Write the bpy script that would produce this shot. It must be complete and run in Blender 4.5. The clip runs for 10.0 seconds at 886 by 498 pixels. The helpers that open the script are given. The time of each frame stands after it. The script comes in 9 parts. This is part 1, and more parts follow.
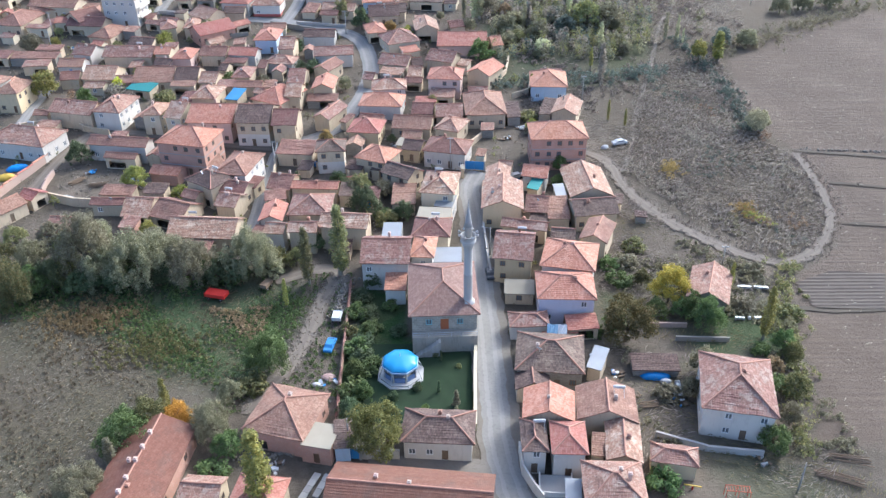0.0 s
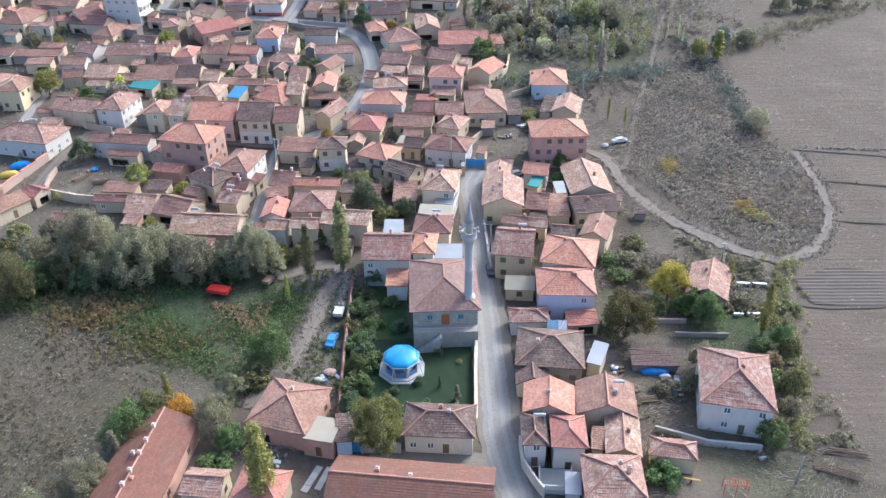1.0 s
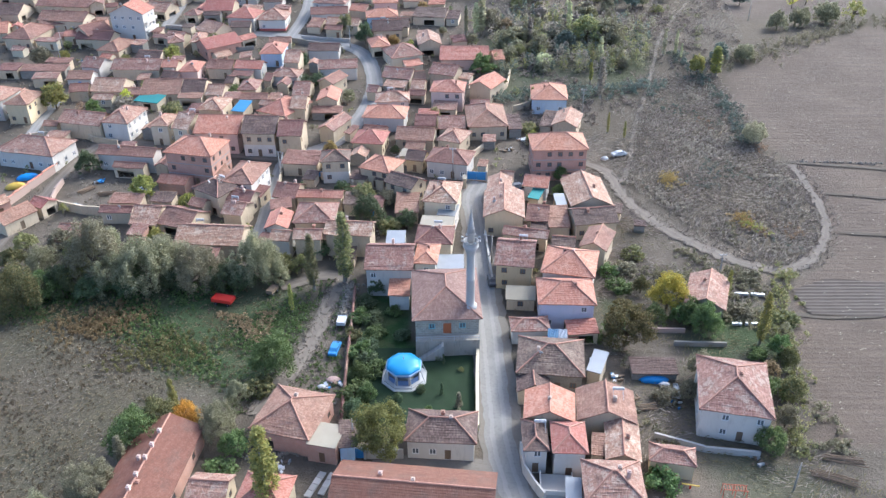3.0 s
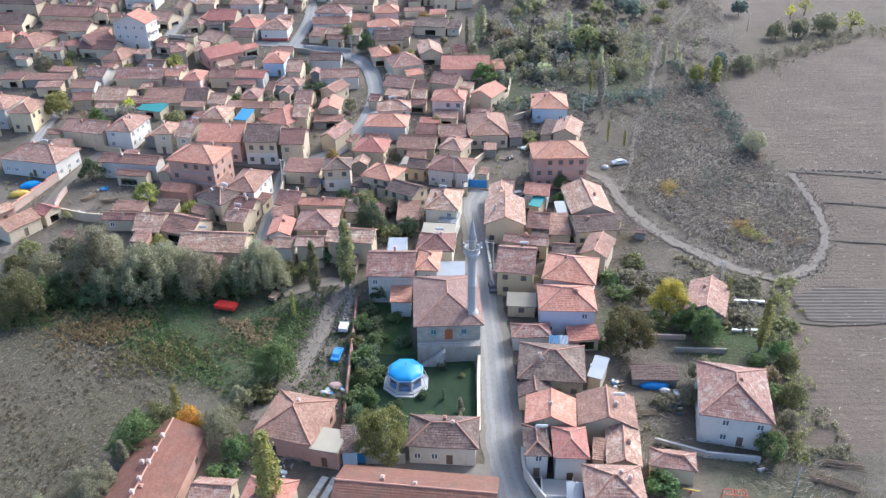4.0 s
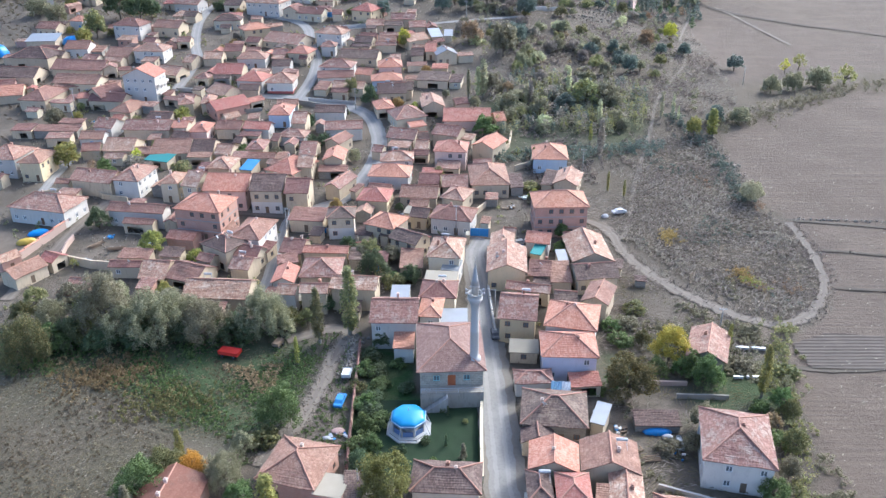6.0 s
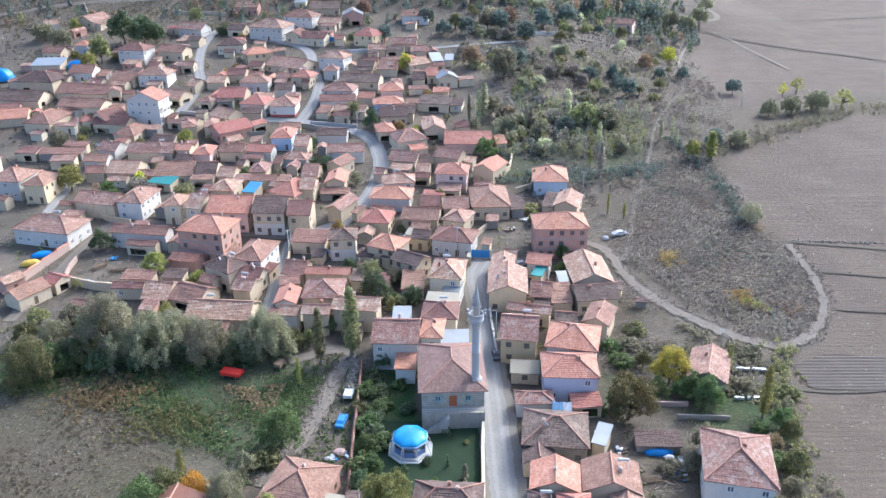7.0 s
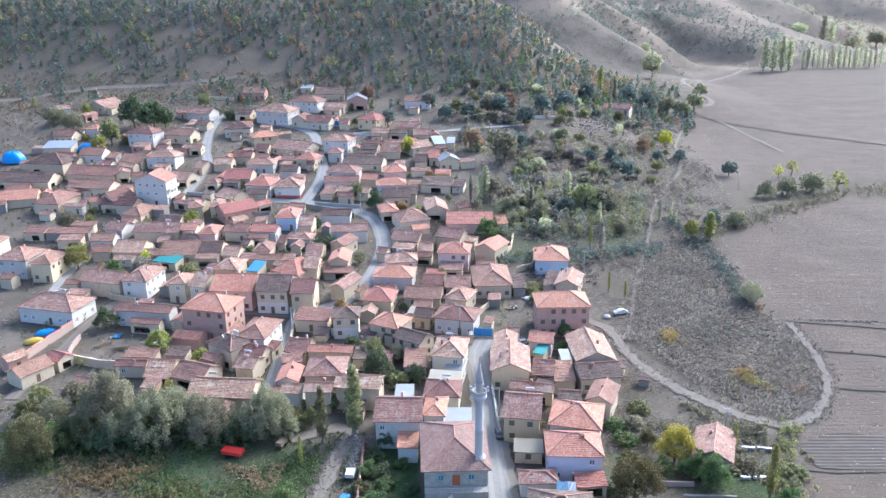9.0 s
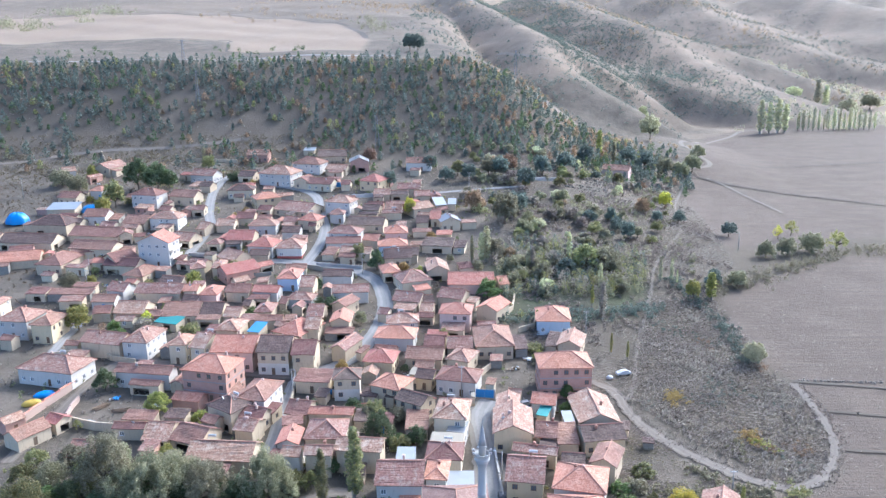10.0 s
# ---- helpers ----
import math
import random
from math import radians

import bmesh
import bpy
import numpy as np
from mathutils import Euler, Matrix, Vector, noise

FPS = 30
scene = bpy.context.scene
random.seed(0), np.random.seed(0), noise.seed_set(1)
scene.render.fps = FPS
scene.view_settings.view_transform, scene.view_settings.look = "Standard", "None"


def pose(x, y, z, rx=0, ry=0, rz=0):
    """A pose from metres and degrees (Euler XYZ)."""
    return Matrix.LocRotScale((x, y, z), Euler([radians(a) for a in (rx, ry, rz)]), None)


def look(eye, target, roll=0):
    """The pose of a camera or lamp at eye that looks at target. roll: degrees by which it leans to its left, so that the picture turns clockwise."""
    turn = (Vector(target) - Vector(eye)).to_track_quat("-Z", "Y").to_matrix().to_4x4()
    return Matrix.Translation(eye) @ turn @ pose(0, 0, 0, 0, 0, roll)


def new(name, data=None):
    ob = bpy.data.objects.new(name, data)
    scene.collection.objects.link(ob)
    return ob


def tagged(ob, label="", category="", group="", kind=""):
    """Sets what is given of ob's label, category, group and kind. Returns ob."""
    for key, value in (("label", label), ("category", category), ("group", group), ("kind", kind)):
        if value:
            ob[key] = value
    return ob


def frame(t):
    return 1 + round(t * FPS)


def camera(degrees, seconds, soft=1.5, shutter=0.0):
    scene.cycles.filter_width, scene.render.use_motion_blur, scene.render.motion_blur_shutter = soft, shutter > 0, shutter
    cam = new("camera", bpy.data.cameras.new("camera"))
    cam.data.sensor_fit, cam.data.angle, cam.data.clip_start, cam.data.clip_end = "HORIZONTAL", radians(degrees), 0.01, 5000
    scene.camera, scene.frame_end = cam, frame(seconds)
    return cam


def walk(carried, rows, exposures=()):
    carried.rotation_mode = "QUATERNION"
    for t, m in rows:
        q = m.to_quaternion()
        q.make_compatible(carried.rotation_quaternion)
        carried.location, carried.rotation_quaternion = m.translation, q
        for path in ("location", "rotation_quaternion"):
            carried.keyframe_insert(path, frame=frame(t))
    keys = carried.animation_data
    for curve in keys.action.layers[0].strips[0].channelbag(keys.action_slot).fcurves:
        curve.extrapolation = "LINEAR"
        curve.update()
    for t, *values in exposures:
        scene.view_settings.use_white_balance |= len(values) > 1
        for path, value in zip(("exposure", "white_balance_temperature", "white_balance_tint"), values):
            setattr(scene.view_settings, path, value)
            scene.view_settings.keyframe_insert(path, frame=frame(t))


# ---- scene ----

cam = camera(57.0, 10.0, soft=1.42)
walk(cam, [
    (0, look((0.966, 6.056, 95.730), (-0.881, 90.587, 42.335), -0.83)),
    (0.5, look((0.912, 5.373, 95.657), (-0.934, 89.915, 42.278), -0.79)),
    (1, look((0.829, 4.771, 95.708), (-1.034, 89.298, 42.306), -0.76)),
    (1.5, look((0.723, 4.140, 95.589), (-1.109, 88.678, 42.204), -0.73)),
    (2, look((0.570, 3.505, 95.585), (-1.235, 88.590, 43.075), -0.67)),
    (2.5, look((0.617, 2.860, 95.732), (-1.270, 88.335, 43.862), -0.68)),
    (4, look((0.263, 0.958, 95.711), (-1.629, 87.204, 45.133), -0.60)),
    (4.5, look((0.179, 0.398, 95.734), (-1.747, 87.451, 46.560), -0.62)),
    (5, look((0.143, -0.261, 95.761), (-1.823, 87.506, 47.874), -0.61)),
    (5.5, look((0.001, -0.777, 95.578), (-1.961, 87.785, 49.177), -0.55)),
    (7, look((-0.275, -2.517, 95.717), (-2.323, 88.042, 53.350), -0.54)),
    (7.5, look((-0.323, -3.085, 95.687), (-2.430, 88.121, 54.737), -0.55)),
    (8, look((-0.436, -3.672, 95.775), (-2.570, 88.680, 57.479), -0.51)),
    (8.5, look((-0.599, -4.079, 95.610), (-2.726, 89.221, 59.686), -0.49)),
    (9, look((-0.650, -4.552, 95.700), (-2.802, 89.772, 62.558), -0.51)),
    (9.5, look((-0.787, -4.769, 95.579), (-2.947, 90.583, 65.522), -0.53)),
    (10, look((-0.905, -4.958, 95.838), (-3.112, 91.560, 69.773), -0.57)),
], exposures=[(0, 1.65, 5480, 5.6), (5.5, 1.7, 5450, 5.6), (10, 1.9, 5200, 6.0)])

# ---- sky, sun ----
world = bpy.data.worlds.new("sky")
scene.world = world
world.use_nodes = True
sky = world.node_tree.nodes.new("ShaderNodeTexSky")
sky.sky_type = "NISHITA"
sky.sun_disc = False
SUN_EL, SUN_AZ = radians(38), radians(46)
sky.sun_elevation = SUN_EL
sky.sun_rotation = SUN_AZ
sky.altitude = 900
sky.dust_density = 7.5
sky.air_density = 0.7
sky.ozone_density = 0.6
world.node_tree.links.new(sky.outputs[0], world.node_tree.nodes["Background"].inputs[0])
world.node_tree.nodes["Background"].inputs[1].default_value = 0.15
sun = new("sun", bpy.data.lights.new("sun", "SUN"))
sun.data.energy = 0.86
sun.data.angle = radians(7.0)
sun.data.color = (1.0, 0.95, 0.875)
to_sun = Vector((math.sin(SUN_AZ) * math.cos(SUN_EL), math.cos(SUN_AZ) * math.cos(SUN_EL), math.sin(SUN_EL)))
sun.matrix_world = look(to_sun * 300, (0, 0, 0))


def ss(a, b, v):
    """Smooth step from 0 at a to 1 at b."""
    u = np.clip((v - a) / (b - a), 0.0, 1.0)
    return u * u * (3 - 2 * u)


# crests of the spurs beyond the wooded hill, and how steeply they fall away
SPURS = (
    (((66, 688, 72), (70, 780, 90), (51, 860, 102), (23, 980, 121), (-19, 1150, 147)), 0.62),
    (((278, 770, 22), (266, 810, 39), (242, 870, 60), (211, 980, 95), (172, 1120, 117), (130, 1350, 150)), 0.38),
    (((577, 1150, 31), (525, 1180, 57), (488, 1230, 70), (456, 1330, 90), (423, 1500, 124), (409, 1700, 172)), 0.32),
    (((800, 1380, 90), (746, 1500, 120), (701, 1600, 140), (672, 1750, 176)), 0.32),
)


def land(x, y):
    """Height of the ground: a flat valley floor, the village on a gentle rise, a wooded hill behind it and spurs beyond."""
    x, y = np.asarray(x, float), np.asarray(y, float)
    r1 = 0.05 * np.clip(y - 140, 0, 110) + 0.13 * np.clip(y - 250, 0, 170)
    r2 = 0.05 * np.clip(y - 140, 0, 150) + 0.006 * np.clip(y - 290, 0, 500)
    m = ss(25, 130, x)
    z = r1 * (1 - m) + r2 * m
    a1 = (10 + 40 * (1 - ss(-10, 100, x))) * (1 - ss(140, 205, x))
    z = z + a1 * ss(415, 545, y) * (1 - ss(565, 700, y) * ss(-30, 70, x))
    z = z + (0.085 * np.clip(y - 545, 0, 900)) * (1 - ss(-40, 160, x))
    z = z + 260 * ss(1300, 2600, y + 0.15 * x)
    rough = ss(430, 640, y) * (1 - ss(120, 220, x) * (1 - ss(780, 900, y)))
    z = z + rough * (1.6 * np.sin(x / 17 + y / 41) * np.sin(y / 23 - x / 60) + 2.5 * ss(520, 800, y) * np.sin(x / 61 + 1.3) * np.sin(y / 90 + x / 130))
    if np.max(y) > 540:
        for crest, steep in SPURS:
            h = np.full(np.shape(z), -1e3)
            for (ax, ay, az), (bx, by, bz) in zip(crest, crest[1:]):
                u = np.clip(((x - ax) * (bx - ax) + (y - ay) * (by - ay)) / ((bx - ax) ** 2 + (by - ay) ** 2), 0, 1)
                d = np.hypot(x - ax - u * (bx - ax), y - ay - u * (by - ay))
                d = d * (1 + ss(10, 60, d) * (0.16 * np.sin(u * 5 + y / 38 + x / 90) + 0.07 * np.sin(y / 15 + x / 27 + 2 * np.sin(y / 90))))
                h = np.maximum(h, az + (bz - az) * u - steep * (np.sqrt(d * d + 196) - 14))
            soft = 6.0
            z = 0.5 * (z + h + np.sqrt((z - h) ** 2 + soft * soft)) - 0.5 * soft * soft / np.sqrt((z - h) ** 2 + soft * soft)
    z = z + 0.12 * np.sin(x / 7.3 + 0.4) * np.sin(y / 9.1)
    return z


# ---- materials ----
def nodes_of(name):
    m = bpy.data.materials.new(name)
    m.use_nodes = True
    nt = m.node_tree
    return m, nt, nt.nodes["Principled BSDF"]


def add(nt, kind, **values):
    n = nt.nodes.new(kind)
    for k, v in values.items():
        if k in n.inputs:
            n.inputs[k].default_value = v
    return n


def coords(nt, how="Object"):
    return nt.nodes.new("ShaderNodeTexCoord").outputs[how]


def noise_tex(nt, vec, scale, detail=4.0, rough=0.55):
    n = add(nt, "ShaderNodeTexNoise", Scale=scale, Detail=detail, Roughness=rough)
    if vec is not None:
        nt.links.new(vec, n.inputs["Vector"])
    return n.outputs["Fac"]


def ramp_of(nt, fac, stops):
    r = nt.nodes.new("ShaderNodeValToRGB")
    el = r.color_ramp.elements
    while len(el) < len(stops):
        el.new(0.5)
    for e, (p, c) in zip(el, stops):
        e.position, e.color = p, (*c, 1) if len(c) == 3 else c
    nt.links.new(fac, r.inputs[0])
    return r.outputs[0]


def math_of(nt, op, a, b=None, c=None, clamp=False):
    n = nt.nodes.new("ShaderNodeMath")
    n.operation, n.use_clamp = op, clamp
    for i, v in enumerate((a, b, c)):
        if v is None:
            continue
        if isinstance(v, (int, float)):
            n.inputs[i].default_value = v
        else:
            nt.links.new(v, n.inputs[i])
    return n.outputs[0]


def mix(nt, fac, a, b, how="MIX"):
    n = nt.nodes.new("ShaderNodeMix")
    n.data_type, n.blend_type = "RGBA", how
    for slot, v in ((0, fac), (6, a), (7, b)):
        if isinstance(v, (int, float)):
            n.inputs[slot].default_value = v
        elif isinstance(v, tuple):
            n.inputs[slot].default_value = (*v, 1)
        else:
            nt.links.new(v, n.inputs[slot])
    return n.outputs[2]


def bump(nt, bsdf, height, strength=0.4, dist=0.05):
    b = add(nt, "ShaderNodeBump", Strength=strength, Distance=dist)
    nt.links.new(height, b.inputs["Height"])
    nt.links.new(b.outputs[0], bsdf.inputs["Normal"])


def shade(c, k):
    return tuple(min(1.0, v * k) for v in c)


def plain(name, c, rough=0.8, metal=0.0, grain=3.0, var=0.2, relief=0.25):
    """A coloured surface with blotches, fine grain and relief."""
    m, nt, p = nodes_of(name)
    co = coords(nt)
    big, fine = noise_tex(nt, co, 0.35, 5), noise_tex(nt, co, grain * 2, 6)
    info = nt.nodes.new("ShaderNodeObjectInfo")
    col = mix(nt, big, shade(c, 1 - var), shade(c, 1 + var))
    col = mix(nt, math_of(nt, "MULTIPLY", fine, 0.5), col, shade(c, 1 - 1.4 * var), "MIX")
    hsv = add(nt, "ShaderNodeHueSaturation")
    nt.links.new(math_of(nt, "MULTIPLY_ADD", info.outputs["Random"], 0.3, 0.85), hsv.inputs["Value"])
    nt.links.new(col, hsv.inputs["Color"])
    nt.links.new(hsv.outputs[0], p.inputs["Base Color"])
    p.inputs["Roughness"].default_value, p.inputs["Metallic"].default_value = rough, metal
    bump(nt, p, fine, relief, 0.03)
    return m


def plaster(name, c, dirt=(0.25, 0.2, 0.15), amount=0.5, vertical=True):
    """Painted render with rain streaks, stains and fallen patches."""
    m, nt, p = nodes_of(name)
    co = coords(nt)
    mp = add(nt, "ShaderNodeMapping")
    mp.inputs["Scale"].default_value = (1, 1, 0.25)
    nt.links.new(co, mp.inputs[0])
    info = nt.nodes.new("ShaderNodeObjectInfo")
    sh = nt.nodes.new("ShaderNodeVectorMath")
    nt.links.new(mp.outputs[0], sh.inputs[0])
    nt.links.new(info.outputs["Location"], sh.inputs[1])
    streak = noise_tex(nt, sh.outputs[0], 1.6, 6, 0.65)
    blot = noise_tex(nt, sh.outputs[0], 0.4, 5, 0.6)
    fine = noise_tex(nt, co, 14, 4)
    col = mix(nt, blot, shade(c, 0.86), shade(c, 1.06))
    mask = ramp_of(nt, streak, [(0.52, (0, 0, 0)), (0.75, (1, 1, 1))])
    col = mix(nt, math_of(nt, "MULTIPLY", mask, amount), col, dirt)
    hsv = add(nt, "ShaderNodeHueSaturation")
    nt.links.new(math_of(nt, "MULTIPLY_ADD", info.outputs["Random"], 0.22, 0.88), hsv.inputs["Value"])
    nt.links.new(col, hsv.inputs["Color"])
    nt.links.new(hsv.outputs[0], p.inputs["Base Color"])
    p.inputs["Roughness"].default_value = 0.9
    bump(nt, p, math_of(nt, "ADD", fine, streak), 0.3, 0.03)
    return m


def bricks(name, c1, c2, mortar, w=0.4, h=0.2, size=0.02, stone=False):
    m, nt, p = nodes_of(name)
    uv = coords(nt, "UV")
    b = nt.nodes.new("ShaderNodeTexBrick")
    for k, v in (("Color1", c1), ("Color2", c2), ("Mortar", mortar)):
        b.inputs[k].default_value = (*v, 1)
    b.inputs["Scale"].default_value, b.inputs["Mortar Size"].default_value = 1.0, size
    b.inputs["Brick Width"].default_value, b.inputs["Row Height"].default_value = w, h
    src = uv
    if stone:
        n = add(nt, "ShaderNodeTexNoise", Scale=1.2, Detail=2.0)
        nt.links.new(uv, n.inputs["Vector"])
        vm = nt.nodes.new("ShaderNodeVectorMath")
        vm.operation = "MULTIPLY_ADD"
        nt.links.new(n.outputs["Color"], vm.inputs[0])
        vm.inputs[1].default_value = (0.3, 0.25, 0)
        nt.links.new(uv, vm.inputs[2])
        src = vm.outputs[0]
    nt.links.new(src, b.inputs["Vector"])
    blot = noise_tex(nt, uv, 0.5, 5)
    col = mix(nt, blot, b.outputs["Color"], shade(c2, 0.7))
    nt.links.new(col, p.inputs["Base Color"])
    p.inputs["Roughness"].default_value = 0.9
    bump(nt, p, math_of(nt, "SUBTRACT", 1.0, b.outputs["Fac"]), 0.5, 0.02)
    return m


def tiles(name, stops, patch, row=0.4, col_w=0.25, relief=0.9, stain=(0.07, 0.055, 0.045), amount=0.4):
    """Clay roof tiles in courses: each tile has its own tone, with patches, moss and soot."""
    m, nt, p = nodes_of(name)
    uv = coords(nt, "UV")
    sep = nt.nodes.new("ShaderNodeSeparateXYZ")
    nt.links.new(uv, sep.inputs[0])
    info = nt.nodes.new("ShaderNodeObjectInfo")
    wob = noise_tex(nt, uv, 0.7, 2)
    v = math_of(nt, "ADD", math_of(nt, "DIVIDE", sep.outputs[1], row), math_of(nt, "MULTIPLY", wob, 0.5))
    u = math_of(nt, "DIVIDE", sep.outputs[0], col_w)
    fv, fu = math_of(nt, "FRACT", v), math_of(nt, "FRACT", u)
    cell = nt.nodes.new("ShaderNodeCombineXYZ")
    nt.links.new(math_of(nt, "FLOOR", u), cell.inputs[0])
    nt.links.new(math_of(nt, "FLOOR", v), cell.inputs[1])
    nt.links.new(math_of(nt, "MULTIPLY", info.outputs["Random"], 77.0), cell.inputs[2])
    wn = nt.nodes.new("ShaderNodeTexWhiteNoise")
    nt.links.new(cell.outputs[0], wn.inputs["Vector"])
    shift = nt.nodes.new("ShaderNodeVectorMath")
    nt.links.new(uv, shift.inputs[0])
    off = nt.nodes.new("ShaderNodeCombineXYZ")
    nt.links.new(math_of(nt, "MULTIPLY", info.outputs["Random"], 91.0), off.inputs[2])
    nt.links.new(off.outputs[0], shift.inputs[1])
    big = noise_tex(nt, shift.outputs[0], 0.28, 5, 0.6)
    mid = ramp_of(nt, noise_tex(nt, shift.outputs[0], 2.2, 6, 0.75), [(0.3, (0, 0, 0)), (0.7, (1, 1, 1))])
    along = add(nt, "ShaderNodeMapping")
    along.inputs["Scale"].default_value = (0.7, 1.0 / row, 1)
    nt.links.new(shift.outputs[0], along.inputs[0])
    course = ramp_of(nt, noise_tex(nt, along.outputs[0], 1.0, 4, 0.65), [(0.36, (0, 0, 0)), (0.64, (1, 1, 1))])
    mid = math_of(nt, "ADD", math_of(nt, "MULTIPLY", mid, 0.5), math_of(nt, "MULTIPLY", course, 0.5))
    tone = math_of(nt, "ADD", math_of(nt, "MULTIPLY", wn.outputs["Value"], 1 - patch), math_of(nt, "MULTIPLY", mid, patch))
    col = ramp_of(nt, tone, stops)
    mask = ramp_of(nt, big, [(0.5, (0, 0, 0)), (0.72, (1, 1, 1))])
    col = mix(nt, math_of(nt, "MULTIPLY", mask, amount), col, stain)
    worn = ramp_of(nt, noise_tex(nt, shift.outputs[0], 0.55, 6, 0.7), [(0.52, (0, 0, 0)), (0.62, (1, 1, 1))])
    col = mix(nt, math_of(nt, "MULTIPLY", worn, 0.45), col, shade(stops[-1][1], 1.06))
    gap = ramp_of(nt, noise_tex(nt, shift.outputs[0], 1.1, 7, 0.8), [(0.58, (0, 0, 0)), (0.66, (1, 1, 1))])
    col = mix(nt, math_of(nt, "MULTIPLY", gap, 0.55), col, shade(stops[0][1], 0.6))
    groove = math_of(nt, "LESS_THAN", fu, 0.2)
    col = mix(nt, math_of(nt, "MULTIPLY", groove, 0.4), col, shade(stops[0][1], 0.55))
    hsv = add(nt, "ShaderNodeHueSaturation")
    nt.links.new(math_of(nt, "MULTIPLY_ADD", info.outputs["Random"], 0.42, 0.82), hsv.inputs["Value"])
    nt.links.new(math_of(nt, "MULTIPLY_ADD", info.outputs["Random"], 0.024, 0.4905), hsv.inputs["Hue"])
    hsv.inputs["Saturation"].default_value = 1.07
    nt.links.new(col, hsv.inputs["Color"])
    nt.links.new(hsv.outputs[0], p.inputs["Base Color"])
    p.inputs["Roughness"].default_value = 0.85
    round_u = math_of(nt, "SINE", math_of(nt, "MULTIPLY", fu, math.pi))
    bump(nt, p, math_of(nt, "ADD", math_of(nt, "MULTIPLY", round_u, 0.18), math_of(nt, "SUBTRACT", 1.0, fv)), relief, 0.06)
    return m


def leafy(name, dark, light, odd=None):
    m, nt, p = nodes_of(name)
    geo = nt.nodes.new("ShaderNodeNewGeometry")
    info = nt.nodes.new("ShaderNodeObjectInfo")
    stops = [(0.0, dark), (0.75, light)] + ([(0.96, odd)] if odd else [])
    col = ramp_of(nt, geo.outputs["Random Per Island"], stops)
    hsv = add(nt, "ShaderNodeHueSaturation")
    nt.links.new(math_of(nt, "MULTIPLY_ADD", info.outputs["Random"], 0.4, 0.8), hsv.inputs["Value"])
    nt.links.new(math_of(nt, "MULTIPLY_ADD", info.outputs["Random"], 0.04, 0.48), hsv.inputs["Hue"])
    nt.links.new(col, hsv.inputs["Color"])
    nt.links.new(hsv.outputs[0], p.inputs["Base Color"])
    p.inputs["Roughness"].default_value = 0.7
    thin = nt.nodes.new("ShaderNodeBsdfTranslucent")
    nt.links.new(hsv.outputs[0], thin.inputs["Color"])
    both = nt.nodes.new("ShaderNodeMixShader")
    both.inputs[0].default_value = 0.45
    nt.links.new(p.outputs[0], both.inputs[1])
    nt.links.new(thin.outputs[0], both.inputs[2])
    nt.links.new(both.outputs[0], nt.nodes["Material Output"].inputs[0])
    return m


ROOFS = {
    "orange": tiles("orange_tile", [(0.0, (0.275, 0.112, 0.082)), (0.45, (0.405, 0.18, 0.135)), (0.8, (0.49, 0.25, 0.195)), (1.0, (0.51, 0.315, 0.25))], 0.46, amount=0.32, stain=(0.216, 0.134, 0.108)),
    "red": tiles("red_tile", [(0.0, (0.155, 0.074, 0.057)), (0.5, (0.248, 0.133, 0.103)), (1.0, (0.36, 0.23, 0.18))], 0.54, amount=0.45, stain=(0.108, 0.084, 0.069)),
    "mixed": tiles("weathered_tile", [(0.0, (0.140, 0.082, 0.062)), (0.4, (0.302, 0.168, 0.125)), (0.7, (0.400, 0.252, 0.194)), (1.0, (0.562, 0.480, 0.388))], 0.58, amount=0.5, stain=(0.130, 0.102, 0.081)),
    "dark": tiles("old_dark_tile", [(0.0, (0.06, 0.041, 0.034)), (0.5, (0.13, 0.084, 0.069)), (1.0, (0.25, 0.185, 0.15))], 0.55, amount=0.5),
    "brown": tiles("brown_tile", [(0.0, (0.16, 0.092, 0.074)), (0.5, (0.25, 0.155, 0.124)), (1.0, (0.36, 0.26, 0.21))], 0.62, amount=0.3, stain=(0.173, 0.120, 0.100)),
    "rust": tiles("rust_red_tile", [(0.0, (0.115, 0.046, 0.035)), (0.5, (0.152, 0.064, 0.049)), (1.0, (0.2, 0.1, 0.078))], 0.7, relief=0.4, amount=0.65, stain=(0.1, 0.07, 0.058)),
    "teal": plain("teal_sheet", (0.05, 0.25, 0.23), 0.5, 0.2),
    "blue": plain("blue_sheet", (0.05, 0.22, 0.42), 0.5),
    "white_metal": plain("pale_sheet", (0.32, 0.33, 0.335), 0.4, 0.3),
    "concrete": plain("concrete", (0.33, 0.29, 0.22), 0.9),
}
RIDGE = plain("ridge_tile", (0.45, 0.24, 0.17), 0.85)
